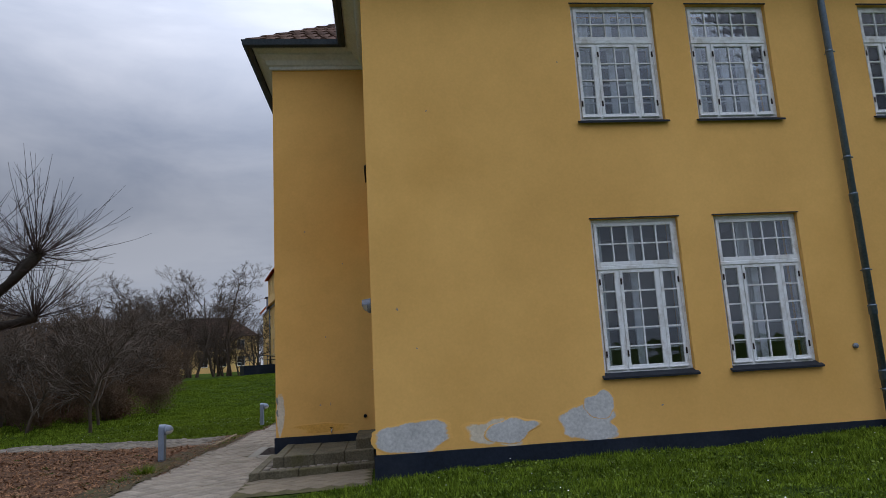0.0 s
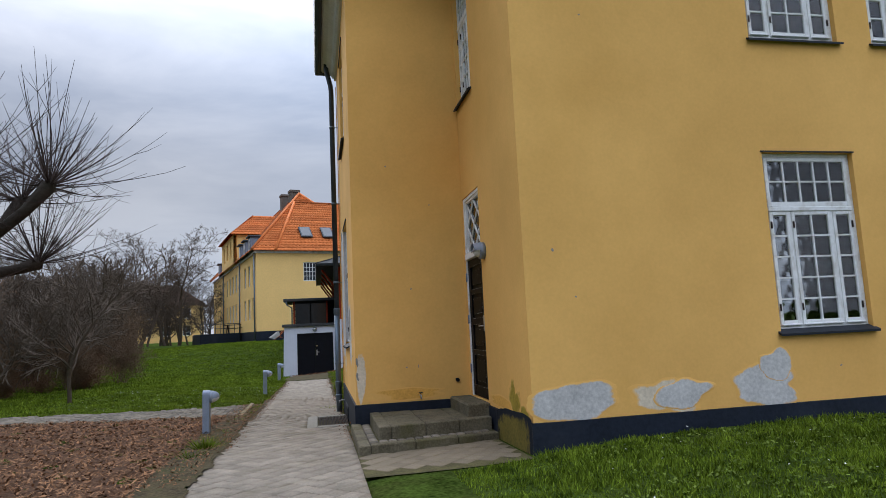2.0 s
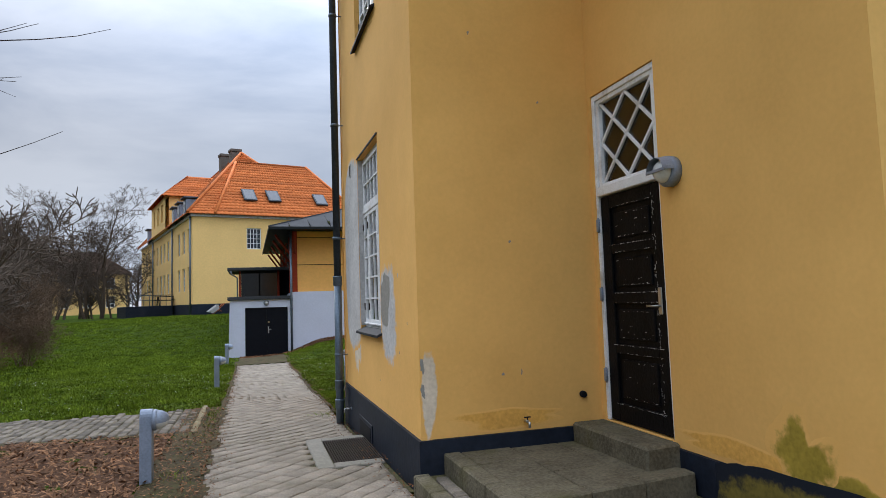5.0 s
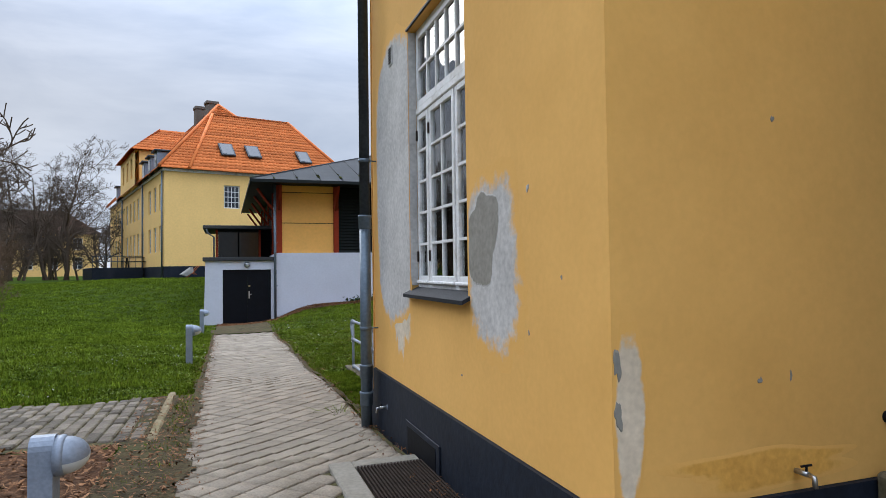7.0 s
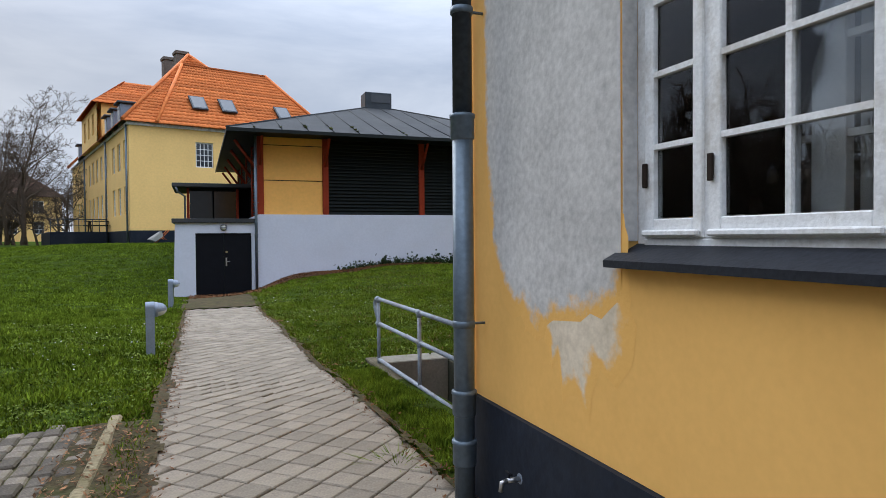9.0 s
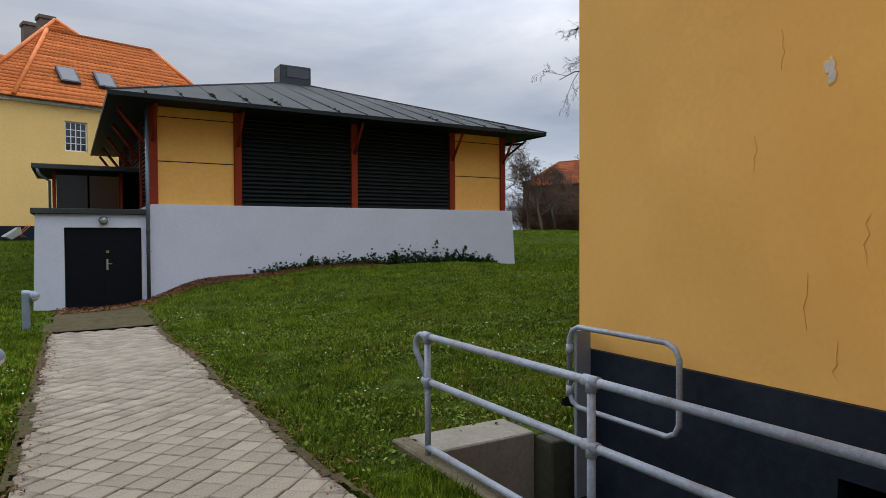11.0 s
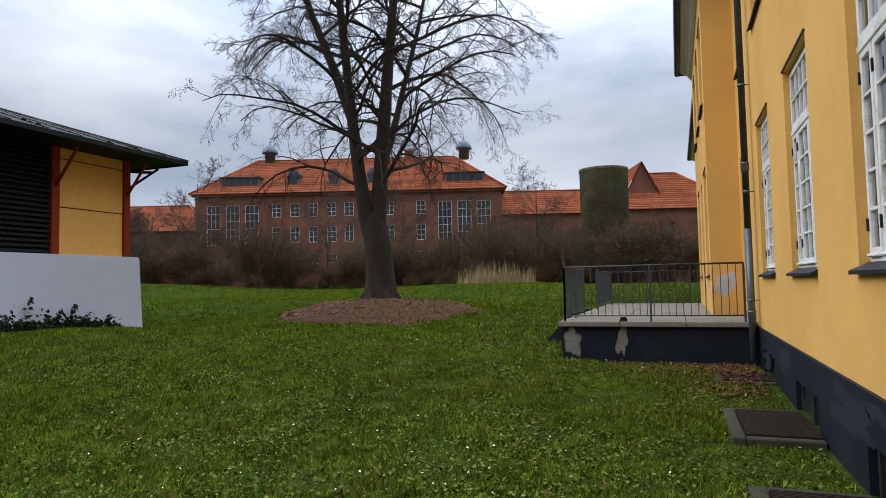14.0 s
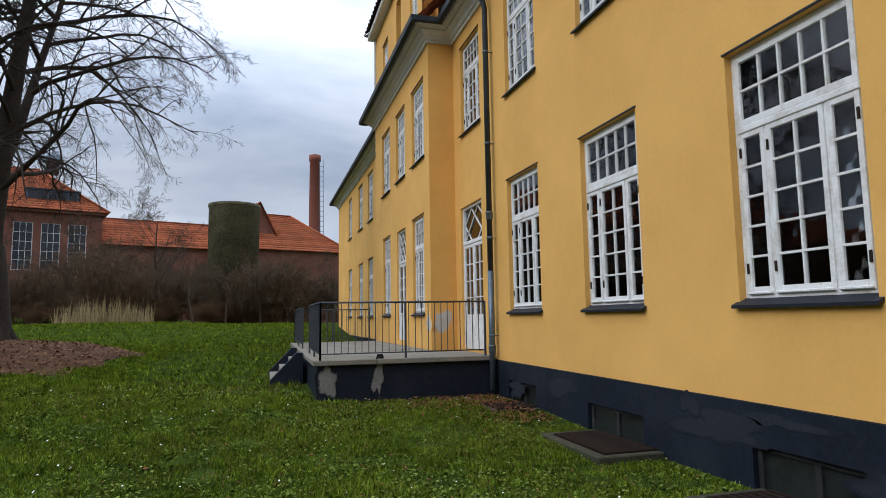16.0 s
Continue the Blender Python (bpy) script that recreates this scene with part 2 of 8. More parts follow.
M_TWIG_F = mat("grey_brown_twig", (0.105, 0.080, 0.060), 0.95, 0.35, 1.0, 6.0, 0.0, spec=0.1)
M_SHRUB = mat("brown_brushwood", (0.112, 0.072, 0.045), 0.95, 0.4, 1.0, 6.0, 0.2, tint=(0.165, 0.11, 0.07), spec=0.1)
M_SHRUB_R = mat("russet_brushwood", (0.118, 0.066, 0.038), 0.95, 0.4, 1.0, 6.0, 0.2, tint=(0.175, 0.10, 0.058), spec=0.1)
M_IVY = mat("ivy_leaf", (0.022, 0.045, 0.014), 0.5, 0.5, 5.0, 20.0, 0.1, island=True, piece=0.4)
M_TILE = mat("orange_roof_tile", (0.52, 0.135, 0.032), 0.75, 0.25, 1.2, 9.0, 0.3, tint=(0.60, 0.18, 0.05), island=True, piece=0.18)
M_TILE_R = mat("old_red_roof_tile", (0.33, 0.088, 0.038), 0.85, 0.3, 1.0, 8.0, 0.3, tint=(0.40, 0.12, 0.053), island=True, piece=0.2, dirt=0.35, dirt_col=(0.12, 0.085, 0.055))
M_TILE_D = mat("dark_weathered_pantile", (0.14, 0.085, 0.062), 0.85, 0.4, 2.5, 20.0, 0.4, island=True, piece=0.35)
M_FELT = mat("dark_roofing_felt", (0.048, 0.050, 0.052), 0.75, 0.35, 0.9, 25.0, 0.4, dirt=0.45, dirt_col=(0.095, 0.093, 0.085))
M_MOSSPAD = mat("roof_moss", (0.09, 0.10, 0.03), 0.95, 0.5, 6.0, 30.0, 0.6)
M_RED = mat("red_oxide_post", (0.27, 0.035, 0.012), 0.65, 0.25, 3.0, 30.0, 0.2)
M_BASE = mat("pale_blue_grey_render", (0.58, 0.61, 0.69), 0.9, 0.08, 0.8, 14.0, 0.3, dirt=0.2, dirt_col=(0.44, 0.46, 0.5))
M_SLAT = mat("black_green_louvre", (0.011, 0.015, 0.015), 0.65, 0.3, 2.0, 20.0, 0.2, spec=0.2)
M_PANEL = mat("ochre_panel", (0.86, 0.46, 0.125), 0.8, 0.1, 0.8, 10.0, 0.2)
M_BRICK = mat("red_brickwork", (0.20, 0.078, 0.053), 0.9, 0.35, 0.8, 12.0, 0.4, tint=(0.27, 0.118, 0.082))
M_BRICKTRIM = mat("chimney_brick", (0.30, 0.11, 0.08), 0.9, 0.3, 1.0, 12.0, 0.4)
M_CHIM = mat("grey_rendered_chimney", (0.15, 0.13, 0.11), 0.9, 0.3, 2.0, 12.0, 0.3)
M_IVYTANK = mat("ivy_clad_tank", (0.105, 0.098, 0.058), 0.95, 0.5, 0.9, 7.0, 0.9, tint=(0.15, 0.14, 0.085), bump_dist=0.1)
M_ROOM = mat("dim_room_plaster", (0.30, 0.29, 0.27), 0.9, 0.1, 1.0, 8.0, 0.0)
M_CURTAIN = mat("white_net_curtain", (0.86, 0.85, 0.82), 0.9, 0.12, 2.0, 30.0, 0.1)
# green-stained concrete, its base colour darkened to hold the stair pit's shade
M_PIT = mat("shaded_green_stained_concrete", (0.060, 0.060, 0.040), 0.92, 0.4, 2.5, 25.0, 0.5, dirt=0.5, dirt_col=(0.028, 0.03, 0.018))


def coat_mat(name, under, coat, coat2, rough=0.95, grain=9.0):
    """A thin coat that ends raggedly on what lies under it; the mesh says how thick the coat lies."""
    m = mat(name, coat, rough, 0.2, 2.4, 28.0, 0.35, tint=coat2, spec=0.2)
    n, l = m.node_tree.nodes, m.node_tree.links
    b = n["Principled BSDF"]
    col = b.inputs["Base Color"].links[0].from_socket
    at = n.new("ShaderNodeAttribute")
    at.attribute_name = "coat"
    tc, ns = n.new("ShaderNodeTexCoord"), n.new("ShaderNodeTexNoise")
    ns.inputs["Scale"].default_value, ns.inputs["Detail"].default_value, ns.inputs["Roughness"].default_value = grain, 6.0, 0.65
    l.new(tc.outputs["Object"], ns.inputs["Vector"])
    ad = n.new("ShaderNodeMath")
    ad.operation = "ADD"
    l.new(at.outputs["Fac"], ad.inputs[0])
    l.new(ns.outputs["Fac"], ad.inputs[1])
    mr = n.new("ShaderNodeMapRange")
    mr.interpolation_type = "SMOOTHSTEP"
    mr.inputs["From Min"].default_value, mr.inputs["From Max"].default_value = 0.78, 1.12
    l.new(ad.outputs["Value"], mr.inputs["Value"])
    mx = n.new("ShaderNodeMix")
    mx.data_type = "RGBA"
    mx.inputs["A"].default_value = (*under, 1)
    l.new(mr.outputs["Result"], mx.inputs["Factor"])
    l.new(col, mx.inputs["B"])
    l.new(mx.outputs["Result"], b.inputs["Base Color"])
    return m


OCHRE = (0.785, 0.44, 0.122)
C_PATCH = coat_mat("plaster_coat", OCHRE, (0.47, 0.455, 0.43), (0.60, 0.58, 0.55))
C_PATCH_L = coat_mat("lime_coat", OCHRE, (0.66, 0.55, 0.40), (0.70, 0.60, 0.46))
C_DAMP = coat_mat("damp_coat", (0.50, 0.48, 0.45), (0.25, 0.235, 0.20), (0.31, 0.29, 0.25))
C_MOSS = coat_mat("moss_coat", OCHRE, (0.30, 0.22, 0.03), (0.42, 0.29, 0.04))
C_MOSS_D = coat_mat("moss_on_tar_coat", (0.012, 0.015, 0.022), (0.12, 0.10, 0.022), (0.20, 0.15, 0.03))
C_WORN = coat_mat("worn_tar_coat", (0.012, 0.015, 0.022), (0.17, 0.165, 0.155), (0.26, 0.25, 0.23))
C_STAIN = coat_mat("rusty_wash_coat", OCHRE, (0.72, 0.37, 0.075), (0.76, 0.41, 0.09))
M_EARTH = mat("mossy_earth", (0.042, 0.031, 0.018), 0.97, 0.55, 5.0, 30.0, 0.9, tint=(0.080, 0.062, 0.028), dirt=0.75, dirt_col=(0.055, 0.070, 0.015), bump_dist=0.03)
M_KERB = mat("yellowed_kerb_stone", (0.22, 0.175, 0.10), 0.92, 0.4, 4.0, 40.0, 0.7, tint=(0.30, 0.25, 0.15), dirt=0.6, dirt_col=(0.12, 0.11, 0.035))
M_DARKPANE = mat("dark_porch_glass", (0.012, 0.013, 0.013), 0.15, 0.3, 1.0, 6.0, 0.0, spec=0.35)
M_GLASS = glass_mat("old_window_glass")
M_GLASS_SKY = mat("far_window_glass", (0.045, 0.052, 0.06), 0.08, 0.2, 0.5, 3.0, 0.0, spec=0.6)
M_LAMPGLASS = mat("frosted_lamp_glass", (0.62, 0.64, 0.62), 0.2, 0.1, 6.0, 40.0, 0.0, spec=0.6)
M_CHROME = mat("worn_steel", (0.5, 0.5, 0.5), 0.3, 0.2, 8.0, 50.0, 0.1, metal=0.9)
C_SCUFF = coat_mat("scuffed_tar_coat", (0.012, 0.015, 0.022), (0.018, 0.022, 0.031), (0.022, 0.027, 0.038))
M_CELLAR = mat("dusty_cellar_glass", (0.022, 0.027, 0.026), 0.35, 0.5, 3.0, 20.0, 0.1, spec=0.3)
M_CELLARWOOD = mat("weathered_cellar_frame", (0.03, 0.032, 0.033), 0.8, 0.5, 3.0, 30.0, 0.4, dirt=0.5, dirt_col=(0.14, 0.14, 0.13), spec=0.2)
M_REED = mat("pale_reeds", (0.36, 0.27, 0.14), 0.9, 0.3, 2.0, 9.0, 0.0, island=True, piece=0.3)
M_ORANGE = mat("orange_marker", (0.6, 0.16, 0.03), 0.7, 0.1, 2.0, 9.0, 0.0)


# ---- building helpers ----
def box(bm, x0, x1, y0, y1, z0, z1, bevel=0.0):
    v = [bm.verts.new(p) for p in ((x0, y0, z0), (x1, y0, z0), (x1, y1, z0), (x0, y1, z0), (x0, y0, z1), (x1, y0, z1), (x1, y1, z1), (x0, y1, z1))]
    fs = [bm.faces.new([v[i] for i in q]) for q in ((3, 2, 1, 0), (4, 5, 6, 7), (0, 1, 5, 4), (1, 2, 6, 5), (2, 3, 7, 6), (3, 0, 4, 7))]
    if bevel:
        bmesh.ops.bevel(bm, geom=list({e for f in fs for e in f.edges}), offset=bevel, segments=1, affect="EDGES")
    return fs


def tube(bm, pts, r, sides=8, caps=True):
    """A tube along points; r is one radius or one for each point."""
    pts = [Vector(p) for p in pts]
    rs = r if isinstance(r, (list, tuple)) else [r] * len(pts)
    rings, ref = [], None
    for i, p in enumerate(pts):
        d = (pts[min(i + 1, len(pts) - 1)] - pts[max(i - 1, 0)]).normalized()
        if ref is None or abs(ref.dot(d)) > 0.95:
            ref = Vector((1, 0, 0)) if abs(d.x) < 0.8 else Vector((0, 1, 0))
        a = (ref - d * ref.dot(d)).normalized()
        b = d.cross(a)
        ref = a
        rings.append([bm.verts.new(p + (a * math.cos(k * 2 * math.pi / sides) + b * math.sin(k * 2 * math.pi / sides)) * rs[i]) for k in range(sides)])
    for p, q in zip(rings, rings[1:]):
        for k in range(sides):
            bm.faces.new((p[k], p[(k + 1) % sides], q[(k + 1) % sides], q[k])).smooth = True
    if caps and sides > 2:
        bm.faces.new(rings[0][::-1])
        bm.faces.new(rings[-1])


def lathe(bm, profile, centre=(0, 0, 0), sides=20, m=None):
    rings = []
    for r, z in profile:
        ring = []
        for k in range(sides):
            p = Vector((r * math.cos(k * 2 * math.pi / sides), r * math.sin(k * 2 * math.pi / sides), z))
            ring.append(bm.verts.new(Vector(centre) + (m @ p if m else p)))
        rings.append(ring)
    for p, q in zip(rings, rings[1:]):
        for k in range(sides):
            bm.faces.new((p[k], p[(k + 1) % sides], q[(k + 1) % sides], q[k])).smooth = True
    bm.faces.new(rings[0][::-1])
    bm.faces.new(rings[-1])


def mesh_of(bm, name, material):
    bmesh.ops.recalc_face_normals(bm, faces=bm.faces)
    me = bpy.data.meshes.new(name)
    bm.to_mesh(me)
    bm.free()
    me.materials.append(material)
    return me


def part(name, bm, material, parent=None, label="", loc=None):
    ob = new(name, mesh_of(bm, name, material))
    if loc:
        ob.location = loc
    if parent:
        ob.parent = parent
    if label:
        tagged(ob, label)
    return ob


def thing(name, label, category, m=None, group="", kind=""):
    ob = new(name)
    ob.empty_display_size = 0.1
    if m is not None:
        ob.matrix_basis = m
    return tagged(ob, label, category, group, kind)


def structure(name, bm, material, label, category):
    return tagged(part(name, bm, material), label, category, kind="structure")


def raw_mesh(name, verts, faces_tri, material):
    """One mesh straight from arrays of corners and triangles."""
    me = bpy.data.meshes.new(name)
    me.vertices.add(len(verts))
    me.vertices.foreach_set("co", np.asarray(verts, dtype=np.float32).ravel())
    f = np.asarray(faces_tri, dtype=np.int32)
    me.loops.add(f.size)
    me.loops.foreach_set("vertex_index", f.ravel())
    me.polygons.add(len(f))
    me.polygons.foreach_set("loop_start", np.arange(0, f.size, f.shape[1], dtype=np.int32))
    me.polygons.foreach_set("loop_total", np.full(len(f), f.shape[1], dtype=np.int32))
    me.update(calc_edges=True)
    me.materials.append(material)
    return me


def wall_mesh(bm, o, u, nrm, length, z0, z1, holes, thick=0.42, inner=True):
    """A wall from o along u, its face looking along nrm, with openings (u0, u1, z0, z1) that go through it."""
    o, u, nrm = Vector(o), Vector(u), Vector(nrm)
    us = sorted({0.0, length, *[h[0] for h in holes], *[h[1] for h in holes]})
    zs = sorted({z0, z1, *[h[2] for h in holes], *[h[3] for h in holes]})
    cache = {}

    def vert(a, z, d):
        key = (round(a, 4), round(z, 4), d)
        if key not in cache:
            cache[key] = bm.verts.new(o + u * a + Vector((0, 0, z)) - nrm * (thick if d else 0))
        return cache[key]

    def solid(i, j):
        if i < 0 or j < 0 or i >= len(us) - 1 or j >= len(zs) - 1:
            return False
        a, z = (us[i] + us[i + 1]) / 2, (zs[j] + zs[j + 1]) / 2
        return not any(h[0] < a < h[1] and h[2] < z < h[3] for h in holes)

    for i in range(len(us) - 1):
        for j in range(len(zs) - 1):
            if not solid(i, j):
                continue
            a0, a1, b0, b1 = us[i], us[i + 1], zs[j], zs[j + 1]
            for d in ((0, 1) if inner else (0,)):
                bm.faces.new((vert(a0, b0, d), vert(a1, b0, d), vert(a1, b1, d), vert(a0, b1, d)))
            for di, dj, e in ((-1, 0, ((a0, b0), (a0, b1))), (1, 0, ((a1, b0), (a1, b1))), (0, -1, ((a0, b0), (a1, b0))), (0, 1, ((a0, b1), (a1, b1)))):
                if not solid(i + di, j + dj) and 0 <= i + di < len(us) - 1:
                    (pa, pz), (qa, qz) = e
                    bm.faces.new((vert(pa, pz, 0), vert(qa, qz, 0), vert(qa, qz, 1), vert(pa, pz, 1)))


# ---- the lie of the land ----
LAND = [(-0.1, 0.2, 0.02), (-3, 4, 0.0), (3, 5, 0.1), (2.5, 8.8, 0.12), (8, 8.8, 0.22), (-2.5, 9, -0.06), (-1.8, 10, -0.08), (-2.4, 13.5, -0.17), (-4, 13.5, -0.12),
        (-2, 16, -0.30), (-3.8, 18.8, -0.26), (-2.6, 21, -0.42), (-1.7, 24, -0.50), (0.2, 24.6, -0.32), (-2.7, 28, -0.60), (-2.5, 36, -0.84), (0.8, 35.6, -0.06),
        (4, 35.5, 0.17), (8, 35.5, 0.18), (12, 36, -0.02), (8, 28, 0.05), (3, 21, -0.42), (8, 21.2, -0.32), (12, 25, -0.2), (17.7, 31.5, 0.30), (40, 33, 1.05), (60, 45, 1.6), (28, 58, 1.5), (22, 72, 1.6), (40, 22, 0.85), (24, 42, 0.55),
        (-8, 23, -0.25), (-9, 14, -0.05), (-18, 44, 0.1), (-7, 54, 0.95), (-20, 62, 0.9)]
LAND_A = np.array(LAND)


def ground_z(x, y):
    d2 = (LAND_A[:, 0] - x) ** 2 + (LAND_A[:, 1] - y) ** 2 + 1.8
    w = d2 ** -1.6
    return float((w * LAND_A[:, 2]).sum() / w.sum())


def ground_zs(x, y):
    x, y = np.asarray(x, float), np.asarray(y, float)
    top, bot = np.zeros_like(x), np.zeros_like(x)
    for a, b, c in LAND:
        w = ((a - x) ** 2 + (b - y) ** 2 + 1.8) ** -1.6
        top += w * c
        bot += w
    return top / bot


PIT = (-1.12, -0.02, 17.5, 20.53)  # the cellar stair beside the house
PAVE = (-3.62, -1.88)


def axis(lo, hi, near0, near1, step, must):
    vals = list(np.arange(near0, near1 + 1e-6, step))
    s, v = step, near1
    while v < hi:
        s *= 1.22
        v += s
        vals.append(min(v, hi))
    s, v = step, near0
    while v > lo:
        s *= 1.22
        v -= s
        vals.append(max(v, lo))
    vals = [a for a in vals if all(abs(a - b) > step * 0.35 for b in must)] + list(must)
    return np.array(sorted(set(vals)))


gx = axis(-900, 900, -14, 22, 0.4, [PIT[0], PIT[1]])
gy = axis(-900, 900, -4, 40, 0.4, [PIT[2], PIT[3]])
GX, GY = np.meshgrid(gx, gy)
GZ = ground_zs(GX, GY)
# the ground sinks a little under the laid surfaces
under_path = (GX > PAVE[0] + 0.02) & (GX < PAVE[1] - 0.02) & (GY < 30.0)
GZ = GZ - np.where(under_path, 0.05, 0.0)
nx, ny = len(gx), len(gy)
quads = []
for j in range(ny - 1):
    for i in range(nx - 1):
        cx, cy = (gx[i] + gx[i + 1]) / 2, (gy[j] + gy[j + 1]) / 2
        if PIT[0] < cx < PIT[1] and PIT[2] < cy < PIT[3]:
            continue
        quads.append((j * nx + i, j * nx + i + 1, (j + 1) * nx + i + 1, (j + 1) * nx + i))
ground = new("ground", raw_mesh("ground", np.stack([GX, GY, GZ], -1).reshape(-1, 3), quads, M_SOIL))
ground.data.polygons.foreach_set("use_smooth", [True] * len(ground.data.polygons))
tagged(ground, "winter lawn of short damp grass with bare soil", "lawn", kind="structure")
# ---- the yellow house: outline, corner by corner ----
X0, XP, YS, YP, YQ, YN, YA = 0.0, -1.77, 8.91, 11.83, 16.28, 20.3, 20.88
XA, XB, XE = 10.75, 17.6, 33.0
XL, YL = -1.2, 17.5  # a narrow stair lobby in the north-west angle
ZP, ZT, ZF = 0.32, 7.2, -2.4
W_Z, U_Z = (1.17, 3.43), (4.95, 6.87)
WALLS = [
    # name, start, along, facing, length, windows and doors as (u0, u1, z0, z1)
    ("wall_south", (X0, YS), (1, 0), (0, -1), 24.0, [(3.24, 4.58, *W_Z), (5.14, 6.48, *W_Z), (3.24, 4.58, *U_Z), (5.12, 6.46, *U_Z), (8.08, 9.42, *U_Z), (8.08, 9.42, *W_Z)]),
    ("wall_west_south", (X0, YP), (0, -1), (-1, 0), YP - YS, [(0.06, 1.06, 0.36, 3.43), (0.06, 0.98, *U_Z)]),
    ("wall_bay_south", (XP, YP), (1, 0), (0, -1), X0 - XP, []),
    ("wall_bay_west", (XP, YQ), (0, -1), (-1, 0), YQ - YP, [(YQ - 14.82, YQ - 13.46, *W_Z), (YQ - 14.80, YQ - 13.44, *U_Z)]),
    ("wall_bay_north", (XL, YQ), (-1, 0), (0, 1), XL - XP, []),
    ("wall_lobby_west", (XL, YL), (0, -1), (-1, 0), YL - YQ, []),
    ("wall_lobby_north", (X0, YL), (-1, 0), (0, 1), X0 - XL, []),
    ("wall_west_north", (X0, YN), (0, -1), (-1, 0), YN - YL, [(1.87, 2.7, -2.3, -0.06)]),
    ("wall_north", (XA, YN), (-1, 0), (0, 1), XA - X0, [(XA - x1, XA - x0, z0, z1) for x0, x1, z0, z1 in
        ((0.94, 2.26, *W_Z), (3.72, 5.04, *W_Z), (6.40, 7.67, *W_Z), (9.02, 10.37, 0.42, 3.39), (0.94, 2.26, *U_Z), (3.70, 5.02, *U_Z), (6.38, 7.63, *U_Z), (9.00, 10.2, *U_Z),
         (0.98, 2.2, -0.46, -0.03), (3.81, 5.05, -0.46, -0.03), (6.66, 7.78, -0.36, 0.02))]),
    ("wall_avant_west", (XA, YA), (0, -1), (-1, 0), YA - YN, []),
    ("wall_avant_north", (XB, YA), (-1, 0), (0, 1), XB - XA, [(XB - x1, XB - x0, z0, z1) for x0, x1, z0, z1 in
        ((11.3, 12.42, *W_Z), (13.2, 14.3, 0.5, 3.39), (15.2, 16.3, *W_Z), (11.2, 12.4, 4.75, 6.6), (13.2, 14.3, 4.75, 6.6), (15.2, 16.4, 4.75, 6.6))]),
    ("wall_avant_east", (XB, YN), (0, 1), (1, 0), YA - YN, []),
    ("wall_north_far", (XE, YN), (-1, 0), (0, 1), XE - XB, [(XE - x - 1.2, XE - x, z0, z1) for x in (19.0, 21.6, 24.2, 27.6) for z0, z1 in (W_Z, U_Z)]),
    ("wall_east", (XE, YS), (0, 1), (1, 0), YN - YS, []),
]
wall_obs = {}
for name, start, u, nrm, length, holes in WALLS:
    bm = bmesh.new()
    wall_mesh(bm, (*start, 0), (*u, 0), (*nrm, 0), length, ZP, ZT, [h for h in holes if h[3] > ZP])
    wall_obs[name] = structure(name, bm, M_YELLOW, "ochre limewashed house wall with faint cracks and stains", "wall")
    bm = bmesh.new()
    # the plinth stands 25 mm proud and butts the wall above
    cut = [h for h in holes if h[3] < ZP]
    off = 0.025
    o = Vector((*start, 0)) + Vector((*nrm, 0)) * off
    wall_mesh(bm, o, (*u, 0), (*nrm, 0), length, ZF, ZP - 0.003, cut, thick=0.445)
    pl = structure("plinth", bm, M_PLINTH, "black tarred house plinth with grey scuffs", "plinth")
# end caps of the plinth where it stands proud at outer corners
bm = bmesh.new()
for x, y in ((X0, YS), (XP, YP), (XP, YQ), (XL, YL), (X0, YN), (XA, YA)):
    sx = -0.025
    sy = 0.025 if y in (YQ, YL, YN, YA) else -0.025
    box(bm, min(x, x + sx), max(x, x + sx), min(y, y + sy), max(y, y + sy), -1.0, ZP - 0.003)
structure("plinth_corner", bm, M_PLINTH, "black tarred plinth corner", "plinth")

# floors and cross walls inside, dim behind the panes
bm = bmesh.new()
for z in (0.36, 3.95, 7.15):
    box(bm, X0 + 0.43, XE - 0.43, YS + 0.43, YN - 0.43, z - 0.12, z)
    box(bm, XP + 0.43, X0 + 0.42, YP + 0.43, YQ - 0.43, z - 0.12, z)
    box(bm, XA + 0.43, XB - 0.43, YN - 0.42, YA - 0.43, z - 0.12, z)
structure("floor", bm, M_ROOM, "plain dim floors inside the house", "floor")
bm = bmesh.new()
for y in (13.0, 16.2):
    box(bm, X0 + 0.43, XE - 0.43, y, y + 0.15, 0.36, 7.0)
for x in (2.6, 7.4, 8.4, 10.9, 17.0, 23.0):
    box(bm, x, x + 0.15, YS + 0.44, 13.0, 0.36, 7.0)
for x in (3.0, 5.7, 8.1, 11.0, 14.6, 18.0, 23.0):
    box(bm, x, x + 0.15, 16.35, YN - 0.44, 0.36, 7.0)
box(bm, 1.6, 1.75, YS + 0.44, YN - 0.44, 0.36, 7.0)
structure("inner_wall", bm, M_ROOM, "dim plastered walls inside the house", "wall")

# ---- cornice, gutter and roofs ----
OUT = [(X0, YS), (X0, YP), (XP, YP), (XP, YQ), (XL, YQ), (XL, YL), (X0, YL), (X0, YN), (XA, YN), (XA, YA), (XB, YA), (XB, YN), (XE, YN), (XE, YS)]


def offset_loop(pts, d):
    """The clockwise outline, moved outwards by d."""
    res = []
    for i, p in enumerate(pts):
        a, b = Vector(pts[i - 1]), Vector(pts[(i + 1) % len(pts)])
        p = Vector(p)
        d1, d2 = (p - a).normalized(), (b - p).normalized()
        n1, n2 = Vector((-d1.y, d1.x)), Vector((-d2.y, d2.x))
        res.append(p + (n1 + n2) * d if abs(d1.dot(d2)) < 0.5 else p + n1 * d)
    return res


